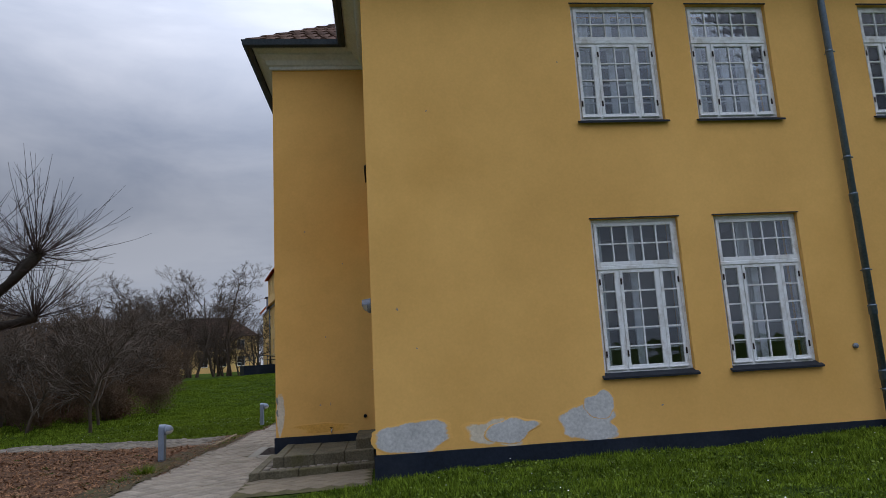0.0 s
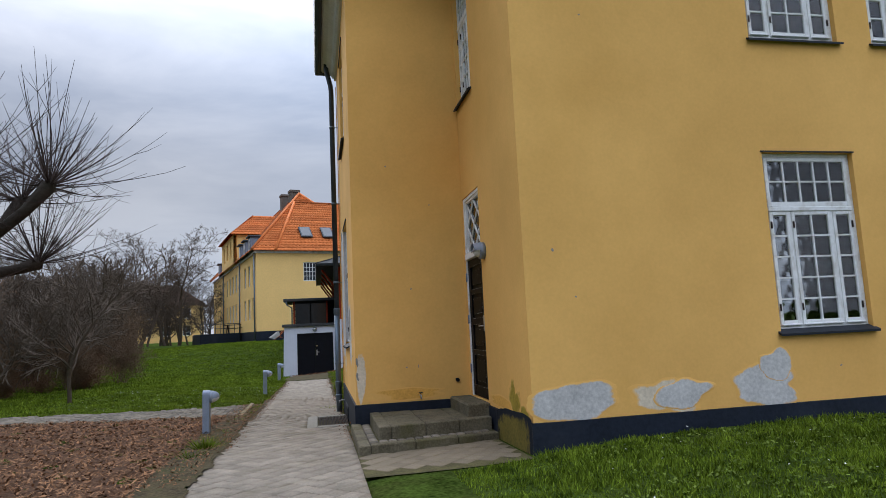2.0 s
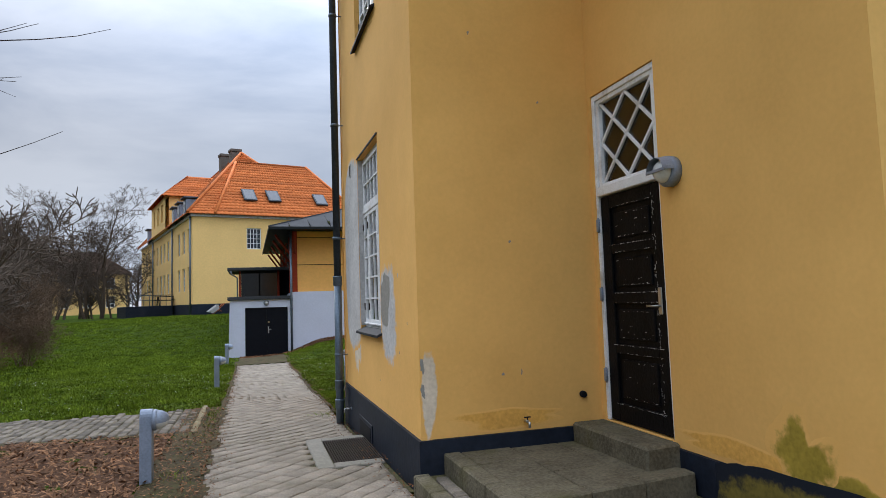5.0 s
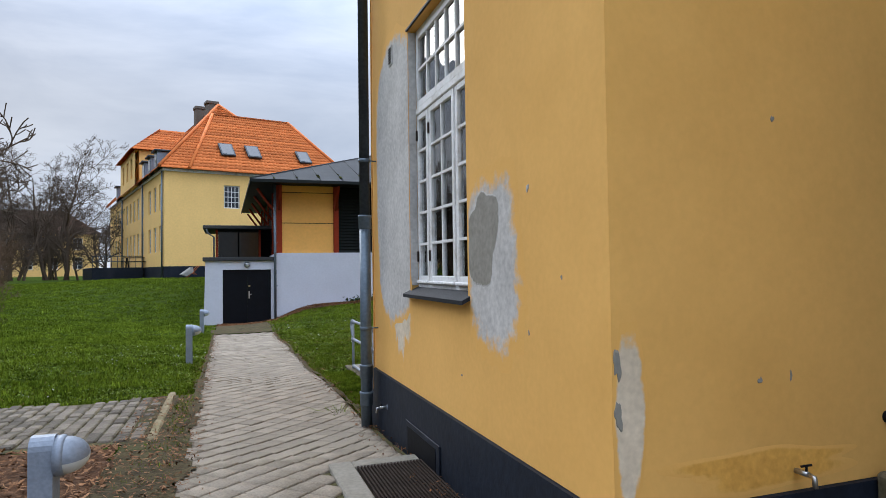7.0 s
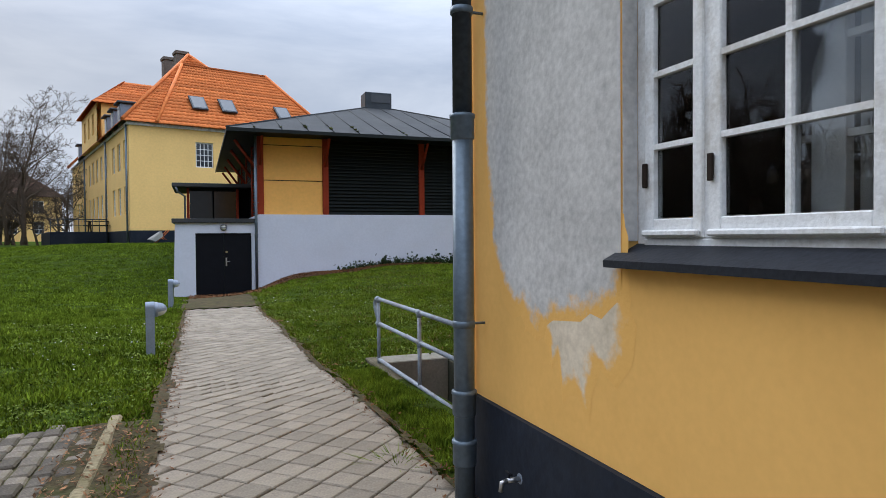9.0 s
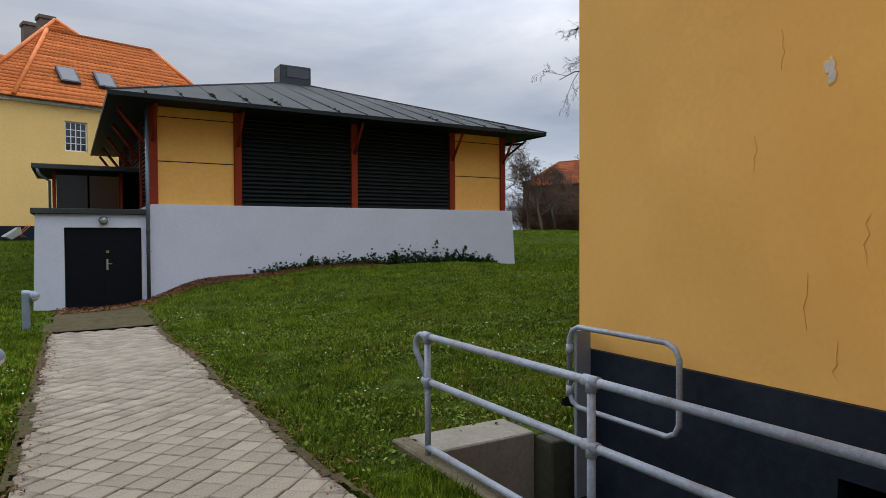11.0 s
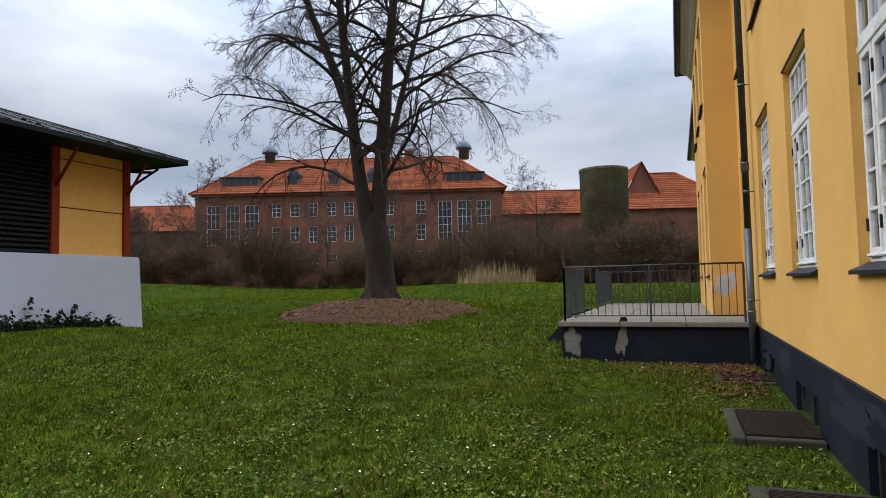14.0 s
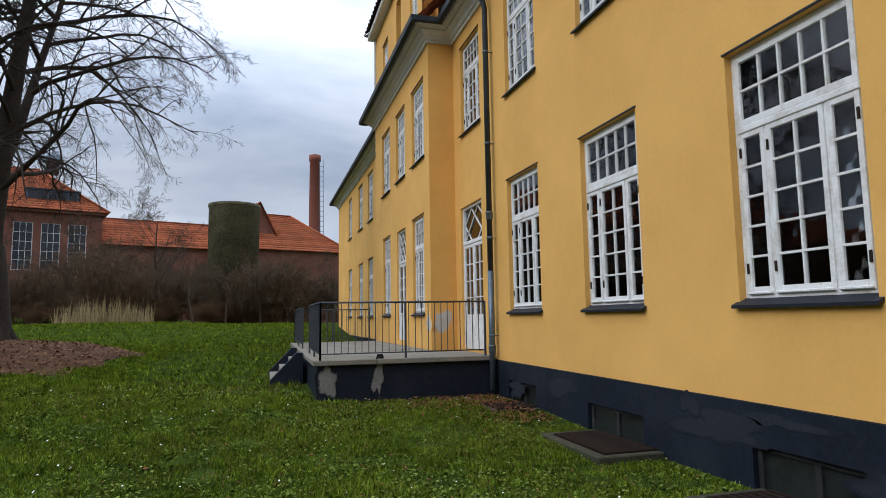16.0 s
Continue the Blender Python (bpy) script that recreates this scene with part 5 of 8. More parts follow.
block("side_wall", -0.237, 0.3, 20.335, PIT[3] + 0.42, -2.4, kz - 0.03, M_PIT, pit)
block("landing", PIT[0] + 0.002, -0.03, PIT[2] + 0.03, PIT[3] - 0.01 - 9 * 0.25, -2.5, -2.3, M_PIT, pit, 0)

rail = thing("stair_railing", "old grey steel tube railing with rust at the joints", "railing")
RX = -1.185
Z_T, Z_M, Z_B = 0.465, 0.155, -0.30
for y in (20.52, 18.94):
    bm = bmesh.new()
    tube(bm, [(RX, y, -0.6), (RX, y, Z_T)], 0.021, 12)
    part("post", bm, M_RAIL, rail)
    for z in (Z_T, Z_M):
        bm = bmesh.new()
        tube(bm, [(RX, y - 0.05, z), (RX, y + 0.05, z)], 0.029, 12)
        tube(bm, [(RX, y, z - 0.05), (RX, y, z + 0.012)], 0.028, 12)
        part("clamp", bm, M_RAIL, rail)
for z in (Z_T, Z_M, Z_B):
    bm = bmesh.new()
    tube(bm, [(RX, 20.52, z), (RX, YL + 0.02, z)], 0.0225, 12)
    part("rail", bm, M_RAIL, rail)
bm = bmesh.new()
arc = [(RX, 20.52, Z_T)] + [(RX, 20.60 + 0.09 * math.sin(a), Z_T - 0.09 + 0.09 * math.cos(a)) for a in np.linspace(0, math.pi * 0.62, 8)] + [(RX, 20.535, Z_M + 0.02)]
tube(bm, arc, 0.0205, 12)
part("loop", bm, M_RAIL, rail, "bent rusty rail end")
gate = thing("stair_gate", "grey steel tube gate folded back against the plinth", "gate")
gx_, ga, gb, gt, gl = -0.17, 20.22, 19.26, 0.495, -0.08
bm = bmesh.new()
c = 0.09
loop = [(gx_, ga, gl + 0.1), (gx_, ga, gt - c), (gx_, ga - 0.03, gt - 0.03), (gx_, ga - c, gt), (gx_, gb + c, gt), (gx_, gb + 0.03, gt - 0.03), (gx_, gb, gt - c), (gx_, gb, gl + c), (gx_, gb + 0.03, gl + 0.03), (gx_, gb + c, gl), (gx_, ga - c, gl), (gx_, ga - 0.03, gl + 0.03), (gx_, ga, gl + c), (gx_, ga, gl + 0.2)]
tube(bm, loop, 0.019, 12)
part("frame", bm, M_RAIL, gate)
bm = bmesh.new()
box(bm, -0.165, -0.028, 20.15, 20.18, -0.75, 0.465, 0.004)
part("hinge_plate", bm, M_GALV, gate)
for z in (0.32, 0.02):
    bm = bmesh.new()
    tube(bm, [(gx_, ga, z - 0.04), (gx_, ga, z + 0.04)], 0.026, 10)
    part("hinge", bm, M_RAIL, gate)

# ---- terrace on the north side ----
ter = thing("terrace", "concrete terrace with a black-painted plinth and worn edge", "terrace")
TX0, TX1, TY0, TY1, TZ = 8.32, 17.2, 20.34, 23.55, 0.40
bm = bmesh.new()
box(bm, TX0 + 0.08, XA - 0.03, TY0, TY1 - 0.08, -0.9, TZ - 0.09)
box(bm, XA - 0.03, TX1 - 0.08, YA + 0.03, TY1 - 0.08, -0.9, TZ - 0.09)
part("base", bm, M_PLINTH, ter, "black-painted base")
for i in range(3):
    block("edge_slab", TX0, TX0 + 0.5, TY0 + i * 1.07, TY0 + i * 1.07 + 1.062, TZ - 0.088, TZ, M_CONC, ter, 0.01)
for i in range(7):
    for j in range(3):
        x0, y0 = TX0 + 0.505 + i * 1.2, TY0 + j * 1.07
        if x0 + 1.19 > XA - 0.04 and y0 < YA + 0.03:
            y0 = YA + 0.03
        block("slab", x0, x0 + 1.192, y0, TY0 + j * 1.07 + 1.062, TZ - 0.088, TZ - 0.003, M_CONC, ter, 0.01)
blotch("plaster_patch", (TX0 + 0.08, 23.3, 0.05), (0, -1, 0), (-1, 0, 0), 0.13, 0.26, C_WORN, "grey worn concrete on the terrace corner", 71, 0.005, 0.22, soft=0.6)
blotch("plaster_patch", (TX0 + 0.08, 22.45, 0.10), (0, -1, 0), (-1, 0, 0), 0.08, 0.28, C_WORN, "grey streak on the black terrace base", 72, 0.005, 0.22, soft=0.6)
tr = thing("terrace_railing", "dark iron railing with thin upright bars", "railing")
RT, RB = 1.36, 0.50
runs = [((8.42, 20.5), (8.42, 23.42)), ((8.42, 23.42), (10.9, 23.42)), ((13.2, 23.42), (17.0, 23.42)), ((17.0, 23.42), (17.0, 21.2))]
upright = bmesh.new()
box(upright, -0.006, 0.006, -0.006, 0.006, RB, RT)
upright_mesh = mesh_of(upright, "bar", M_RAIL_D)
for (xa, ya), (xb, yb) in runs:
    n = round(math.hypot(xb - xa, yb - ya) / 0.118)
    for k in range(1, n):
        o = new("bar", upright_mesh)
        o.parent, o.location = tr, (xa + (xb - xa) * k / n, ya + (yb - ya) * k / n, 0)
    for z, h in ((RB, 0.012), (RT, 0.018)):
        bm = bmesh.new()
        tube(bm, [(xa, ya, z), (xb, yb, z)], h, 6)
        part("rail", bm, M_RAIL_D, tr)
    for x, y in ((xa, ya), (xb, yb), ((xa + xb) / 2, (ya + yb) / 2)):
        bm = bmesh.new()
        box(bm, x - 0.017, x + 0.017, y - 0.017, y + 0.017, TZ - 0.02, RT + 0.005, 0.003)
        part("post", bm, M_RAIL_D, tr)
ts = thing("terrace_steps", "dark concrete steps from the terrace to the lawn", "steps")
for k in range(3):
    block("tread", 11.0, 13.1, 23.55 + k * 0.21, 23.55 + k * 0.21 + 0.21, -0.7, TZ - 0.17 * (k + 1), M_CONC, ts)
for x in (10.78, 13.12):
    bm = bmesh.new()
    vv = [(23.56, TZ + 0.02), (23.68, TZ + 0.02), (24.2, -0.12), (24.2, -0.7), (23.56, -0.7)]
    a = [bm.verts.new((x, y, z)) for y, z in vv]
    b = [bm.verts.new((x + 0.2, y, z)) for y, z in vv]
    bm.faces.new(a)
    bm.faces.new(b[::-1])
    for k in range(5):
        bm.faces.new((a[k], a[(k + 1) % 5], b[(k + 1) % 5], b[k]))
    part("cheek", bm, M_PLINTH, ts)


def white_door(m, w, h, leaf_h, label, name):
    """A white double door with glazed upper leaves and a lattice light above."""
    d = thing(name, label, "door", m, kind="structure")
    bm = bmesh.new()
    for s in (-1, 1):
        box(bm, min(s * w / 2, s * (w / 2 - 0.05)), max(s * w / 2, s * (w / 2 - 0.05)), -0.05, 0.06, 0, h, 0.004)
    box(bm, -w / 2 + 0.05, w / 2 - 0.05, -0.05, 0.06, h - 0.05, h, 0.004)
    box(bm, -w / 2 + 0.05, w / 2 - 0.05, -0.065, 0.06, leaf_h, leaf_h + 0.07, 0.004)
    part("frame", bm, M_WHITE, d)
    lw = (w - 0.1) / 2 - 0.004
    for s in (-1, 1):
        leaf = casement(lw, 0.62, leaf_h - 0.006, 2 if w > 1.2 else 1, 4, d, "leaf", rail=0.07, bottom=0.09)
        leaf.location = (s * (lw / 2 + 0.002), -0.005, 0)
        bm = bmesh.new()
        box(bm, -lw / 2, lw / 2, -0.045, 0, 0.01, 0.618, 0.004)
        box(bm, -lw / 2 + 0.09, lw / 2 - 0.09, -0.055, -0.0455, 0.13, 0.53, 0.008)
        part("panel", bm, M_WHITE, leaf)
    bm = bmesh.new()
    lattice(bm, -w / 2 + 0.06, w / 2 - 0.06, leaf_h + 0.08, h - 0.06, 3, w=0.022)
    part("lattice", bm, M_WHITE, d)
    bm = bmesh.new()
    box(bm, -w / 2 + 0.052, w / 2 - 0.052, 0.004, 0.008, leaf_h + 0.075, h - 0.055)
    p = part("pane", bm, M_GLASS, d)
    p.visible_shadow = False
    bm = bmesh.new()
    box(bm, 0.02, 0.05, -0.062, -0.0505, 0.95, 1.12, 0.003)
    tube(bm, [(0.035, -0.06, 1.05), (0.035, -0.09, 1.05), (0.13, -0.09, 1.05)], 0.008, 8)
    part("handle", bm, M_CHROME, d, "steel lever handle")
    return d


white_door(wall_pose("n", 9.695, 0.424, 0.1), 1.35, 2.96, 2.16, "white double door with lattice light on the terrace", "door_2")
white_door(wall_pose("a", 13.75, 0.504, 0.1), 1.1, 2.88, 2.0, "white terrace door with lattice light", "door_3")
for x0, x1, z0, z1 in ((0.98, 2.2, -0.46, -0.03), (3.81, 5.05, -0.46, -0.03), (6.66, 7.78, -0.36, 0.02)):
    w = thing("cellar_window", "small black-framed cellar window in the plinth", "window", kind="structure")
    bm = bmesh.new()
    yb = YN - 0.03
    box(bm, x0, x0 + 0.05, yb - 0.06, yb, z0, z1)
    box(bm, x1 - 0.05, x1, yb - 0.06, yb, z0, z1)
    box(bm, x0 + 0.05, x1 - 0.05, yb - 0.06, yb, z1 - 0.05, z1)
    box(bm, x0 + 0.05, x1 - 0.05, yb - 0.06, yb, z0, z0 + 0.04)
    box(bm, (x0 + x1) / 2 - 0.03, (x0 + x1) / 2 + 0.03, yb - 0.06, yb, z0 + 0.04, z1 - 0.05)
    part("frame", bm, M_CELLARWOOD, w)
    for a, b in ((x0 + 0.05, (x0 + x1) / 2 - 0.03), ((x0 + x1) / 2 + 0.03, x1 - 0.05)):
        bm = bmesh.new()
        box(bm, a, b, yb - 0.035, yb - 0.03, z0 + 0.04, z1 - 0.05)
        part("pane", bm, M_CELLAR, w)
for x0, x1, zz in ((3.42, 4.85, -0.33), (6.45, 7.42, -0.28), (0.75, 2.1, -0.36)):
    g = thing("light_shaft_grating", "rusty iron grating in a concrete rim by the plinth", "grating")
    bm = bmesh.new()
    for b in ((x0, x1, 20.98, 21.10), (x0, x0 + 0.1, 20.34, 20.98), (x1 - 0.1, x1, 20.34, 20.98)):
        box(bm, *b, zz - 0.35, zz - 0.005, 0.012)
    part("rim", bm, M_PIT, g)
    # filled with a black block that replaces the darkness of an open shaft
    bm = bmesh.new()
    box(bm, x0 + 0.1, x1 - 0.1, 20.34, 20.98, zz - 0.3, zz - 0.02)
    part("shaft", bm, M_BLACK, g)
    n = int((x1 - x0 - 0.2) / 0.03)
    bb = bmesh.new()
    box(bb, -0.008, 0.008, 20.35, 20.975, -0.02, 0.012)
    bmesh_bar = mesh_of(bb, "bar", M_RUST)
    for k in range(n):
        o = new("bar", bmesh_bar)
        o.parent, o.location = g, (x0 + 0.115 + k * 0.03, 0, zz)


# ---- the low pavilion with its pale base ----
pv = thing("pavilion", "low pavilion with black louvres, ochre panels and felt roof", "building")
PX0, PX1, PY0, PY1, PB = -1.28, 11.48, 36.46, 49.2, 2.09
bm = bmesh.new()
# battered base
a = [(PX0 - 0.08, PY0 - 0.06), (PX1 + 0.17, PY0 - 0.06), (PX1 + 0.17, PY1), (PX0 - 0.08, PY1)]
b = [(PX0, PY0), (PX1, PY0), (PX1, PY1), (PX0, PY1)]
va = [bm.verts.new((x, y, -1.3)) for x, y in a]
vb = [bm.verts.new((x, y, PB)) for x, y in b]
bm.faces.new(vb)
for k in range(4):
    bm.faces.new((va[k], va[(k + 1) % 4], vb[(k + 1) % 4], vb[k]))
bmesh.ops.bevel(bm, geom=[e for e in bm.edges if all(v.co.z > 2 for v in e.verts)], offset=0.03, segments=2, affect="EDGES")
part("base", bm, M_BASE, pv, "pale blue-grey rendered base")
ZE = 4.92
posts_x = [PX0 + 0.12, 1.2, 5.02, 8.88, PX1 - 0.32]
for i, x in enumerate(posts_x):
    bm = bmesh.new()
    box(bm, x - 0.11, x + 0.11, PY0 + 0.12, PY0 + 0.34, PB, ZE, 0.01)
    p = part("post", bm, M_RED, pv, "red oxide timber post")
    bm = bmesh.new()
    tube(bm, [(x, PY0 + 0.13, 3.9), (x, PY0 - 0.62, 4.82)], 0.055, 4)
    part("strut", bm, M_RED, p)
for x0, x1, kind in ((posts_x[0], posts_x[1], "p"), (posts_x[1], posts_x[2], "l"), (posts_x[2], posts_x[3], "l"), (posts_x[3], posts_x[4], "p")):
    x0, x1 = x0 + 0.11, x1 - 0.11
    if kind == "p":
        for z0, z1 in ((PB, 3.33), (3.36, 4.62), (4.65, ZE)):
            bm = bmesh.new()
            box(bm, x0, x1, PY0 + 0.2, PY0 + 0.3, z0, z1, 0.006)
            part("panel", bm, M_PANEL, pv, "smooth ochre panel")
        bm = bmesh.new()
        box(bm, x0, x1, PY0 + 0.24, PY0 + 0.31, PB, ZE)
        part("backing", bm, M_SLAT, pv)
    else:
        bm = bmesh.new()
        box(bm, x0, x1, PY0 + 0.30, PY0 + 0.34, PB, ZE)
        lv = part("louvre_backing", bm, M_BLACK, pv)
        sl = bmesh.new()
        v = [sl.verts.new(p) for p in ((x0, PY0 + 0.17, 0.0), (x1, PY0 + 0.17, 0.0), (x1, PY0 + 0.29, 0.12), (x0, PY0 + 0.29, 0.12), (x0, PY0 + 0.17, -0.025), (x1, PY0 + 0.17, -0.025), (x1, PY0 + 0.29, 0.095), (x0, PY0 + 0.29, 0.095))]
        for q in ((0, 1, 2, 3), (7, 6, 5, 4), (0, 4, 5, 1), (1, 5, 6, 2), (2, 6, 7, 3), (3, 7, 4, 0)):
            sl.faces.new([v[i] for i in q])
        sm = mesh_of(sl, "slat", M_SLAT)
        for k in range(21):
            o = new("slat", sm)
            o.parent, o.location = lv, (0, 0, PB + 0.06 + k * 0.13)
# west side of the pavilion: posts, louvres, struts
for i, y in enumerate((PY0 + 0.23, 39.6, 42.8, 46.0, 49.0)):
    bm = bmesh.new()
    box(bm, PX0 + 0.02, PX0 + 0.22, y - 0.11 + (0.115 if i == 0 else 0), y + 0.11 + (0.115 if i == 0 else 0), PB, ZE, 0.01)
    p = part("post", bm, M_RED, pv, "red oxide timber post")
    bm = bmesh.new()
    tube(bm, [(PX0 + 0.03, y + 0.1, 3.7), (PX0 - 0.75, y + 0.1, 4.78)], 0.055, 4)
    part("strut", bm, M_RED, p)
    bm = bmesh.new()
    box(bm, PX1 - 0.3, PX1 - 0.1, y - 0.1 + (0.24 if i == 0 else 0), y + 0.1 + (0.24 if i == 0 else 0), PB, ZE, 0.01)
    part("post", bm, M_RED, pv, "red oxide timber post")
bm = bmesh.new()
tube(bm, [(PX1 - 0.12, PY0 + 0.4, 4.1), (PX1 + 0.62, PY0 - 0.1, 4.82)], 0.05, 4)
tube(bm, [(PX1 - 0.12, PY0 + 0.35, 4.66), (PX1 + 0.5, PY0 - 0.0, 4.7)], 0.045, 4)
part("strut", bm, M_SLAT, pv)
bm = bmesh.new()
box(bm, PX0 + 0.16, PX0 + 0.2, PY0 + 0.46, PY1, PB, ZE)
wl_ = part("louvre_backing", bm, M_BLACK, pv)
sl = bmesh.new()
box(sl, PX0 + 0.07, PX0 + 0.15, PY0 + 0.5, PY1 - 0.2, -0.02, 0.04)
sm = mesh_of(sl, "slat", M_SLAT)
for k in range(20):
    o = new("slat", sm)
    o.parent, o.location = wl_, (0, 0, PB + 0.1 + k * 0.135)
bm = bmesh.new()
box(bm, PX0 + 0.2, PX1 - 0.1, PY0 + 0.35, PY1, PB, ZE)
part("core", bm, M_SLAT, pv)
# felt roof: four slopes in strips with standing laps, and a ventilator on top
E0, E1, F0, F1 = PX0 - 1.08, PX1 + 0.84, PY0 - 1.06, PY1 + 1.0
apex_y, ax0, ax1, AZ = 43.0, 4.3, 5.6, 7.45
bm = bmesh.new()
quad = [((E0, F0), (E1, F0), (ax1, apex_y - 0.4), (ax0, apex_y - 0.4)), ((E1, F0), (E1, F1), (ax1, apex_y + 0.4), (ax1, apex_y - 0.4)), ((E1, F1), (E0, F1), (ax0, apex_y + 0.4), (ax1, apex_y + 0.4)), ((E0, F1), (E0, F0), (ax0, apex_y - 0.4), (ax0, apex_y + 0.4))]
for q in quad:
    bm.faces.new([bm.verts.new(p) for p in ((*q[0], ZE + 0.08), (*q[1], ZE + 0.08), (*q[2], AZ), (*q[3], AZ))])
roof = part("roof", bm, M_FELT, pv, "dark grey felt roof with laps")
bm = bmesh.new()
box(bm, E0, E1, F0, F0 + 0.04, ZE - 0.04, ZE + 0.078)
box(bm, E0, E0 + 0.04, F0 + 0.04, F1, ZE - 0.04, ZE + 0.078)
box(bm, E1 - 0.04, E1, F0 + 0.04, F1, ZE - 0.04, ZE + 0.078)
part("fascia", bm, M_SLAT, roof)
# felt laps run straight up each slope until they meet the hip
slope_f = (AZ - ZE - 0.08) / (apex_y - 0.4 - F0)
for k in range(1, 16):
    x = E0 + (E1 - E0) * k / 16
    run = apex_y - 0.4 - F0
    if x < ax0:
        run *= (x - E0) / (ax0 - E0)
    elif x > ax1:
        run *= (E1 - x) / (E1 - ax1)
    bm = bmesh.new()
    tube(bm, [(x, F0, ZE + 0.09), (x, F0 + run, ZE + 0.09 + slope_f * run)], 0.02, 4)
    part("lap", bm, M_FELT, roof)
for k in range(1, 14):
    y = F0 + (F1 - F0) * k / 14
    run = ax0 - E0
    if y < apex_y - 0.4:
        run *= (y - F0) / (apex_y - 0.4 - F0)
    elif y > apex_y + 0.4:
        run *= (F1 - y) / (F1 - apex_y - 0.4)
    bm = bmesh.new()
    tube(bm, [(E0, y, ZE + 0.09), (E0 + run, y, ZE + 0.09 + run * (AZ - ZE - 0.08) / (ax0 - E0))], 0.02, 4)
    part("lap", bm, M_FELT, roof)
for c, e in ((E0, ax0), (E1, ax1)):
    bm = bmesh.new()
    tube(bm, [(c, F0, ZE + 0.09), (e, apex_y - 0.4, AZ + 0.01)], 0.04, 5)
    part("hip_lap", bm, M_FELT, roof)
bm = bmesh.new()
box(bm, E0 + 0.045, E1 - 0.045, F0 + 0.045, F1, ZE + 0.0, ZE + 0.03)
part("soffit", bm, M_SLAT, roof)
mr = random.Random(12)
bm = bmesh.new()
for k in range(26):
    f = mr.uniform(0.03, 0.6)
    g = mr.choice((1, 2, 3, 4, 6, 9, 10, 11)) / 13 + mr.uniform(-0.01, 0.01)
    g = round(g * 16) / 16
    dy = f * 2.2 * min(1.0, 4 * g, 4 * (1 - g))
    p0 = Vector((E0 + (E1 - E0) * g, F0 + dy, ZE + 0.1 + slope_f * dy))
    bmesh.ops.create_icosphere(bm, subdivisions=1, radius=mr.uniform(0.03, 0.07), matrix=Matrix.Translation(p0) @ Matrix.Diagonal((1.0, 3.0, 0.5, 1)))
tagged(part("moss", bm, M_MOSSPAD, roof, "moss along the laps"), kind="stuff")
bm = bmesh.new()
box(bm, 4.27, 5.58, apex_y - 0.45, apex_y + 0.45, AZ - 0.2, 8.22, 0.03)
vt = part("ventilator", bm, M_ZINC_D, pv, "dark metal roof ventilator")
bm = bmesh.new()
box(bm, 4.55, 5.48, apex_y - 0.47, apex_y - 0.452, 7.72, 8.1)
part("pane", bm, M_GLASS_SKY, vt)

# annex with the black double door
an = thing("annex", "pale annex with black double doors beside the pavilion", "building")
AX0, AX1, AY = -4.02, -1.30, 36.40
bm = bmesh.new()
wall_mesh(bm, (AX0, AY, 0), (1, 0, 0), (0, -1, 0), AX1 - AX0 - 0.06, -1.3, 1.78, [(0.63, 2.5, -0.83, 1.42)], thick=0.3)
va = [(AX0 - 0.1, -1.3), (AX0, 1.78)]
f = [bm.verts.new(p) for p in ((AX0 - 0.1, AY, -1.3), (AX0 - 0.02, AY, 1.78), (AX0, AY, 1.78), (AX0, AY, -1.3))]
bm.faces.new(f)
f = [bm.verts.new(p) for p in ((AX0 - 0.1, AY, -1.3), (AX0 - 0.02, AY, 1.78), (AX0 - 0.02, AY + 6, 1.78), (AX0 - 0.1, AY + 6, -1.3))]
bm.faces.new(f)
part("wall", bm, M_BASE, an, "pale blue-grey rendered wall")
bm = bmesh.new()
box(bm, AX0 - 0.12, AX1 - 0.03, AY - 0.1, AY + 6, 1.785, 1.93, 0.01)
part("roof", bm, M_FELT, an, "black felt flat roof")
for s, x0, x1 in ((-1, AX0 + 0.64, AX0 + 1.563), (1, AX0 + 1.567, AX0 + 2.49)):
    bm = bmesh.new()
    box(bm, x0, x1, AY + 0.06, AY + 0.11, -0.82, 1.41, 0.006)
    d = part("door", bm, M_BLACK, an, "black steel door leaf")
    if s > 0:
        bm = bmesh.new()
        box(bm, x0 + 0.05, x0 + 0.10, AY + 0.045, AY + 0.059, 0.25, 0.55, 0.004)
        tube(bm, [(x0 + 0.075, AY + 0.05, 0.42), (x0 + 0.075, AY + 0.02, 0.42), (x0 + 0.19, AY + 0.02, 0.42)], 0.011, 8)
        part("handle", bm, M_CHROME, d, "steel lever handle and plate")
        bm = bmesh.new()
        box(bm, x0 + 0.05, x0 + 0.12, AY + 0.052, AY + 0.0595, 0.72, 0.79)
        part("label", bm, M_REED, d, "small yellow label")
bulkhead_lamp(pose(-2.46, AY, 1.62), "grey bulkhead lamp above the black doors", 0.12)
downpipe(-1.36, AY - 0.12, -0.75, 4.9, M_ZINC, "grey downpipe at the annex corner", (0, 1), joints=(1.3,), r=0.05)
bm = bmesh.new()
box(bm, AX0 + 0.4, AX1 - 0.1, AY - 0.7, AY + 0.05, -1.3, -0.80, 0.02)
structure("door_apron", bm, M_CONC, "mossy concrete apron before the black doors", "slab")
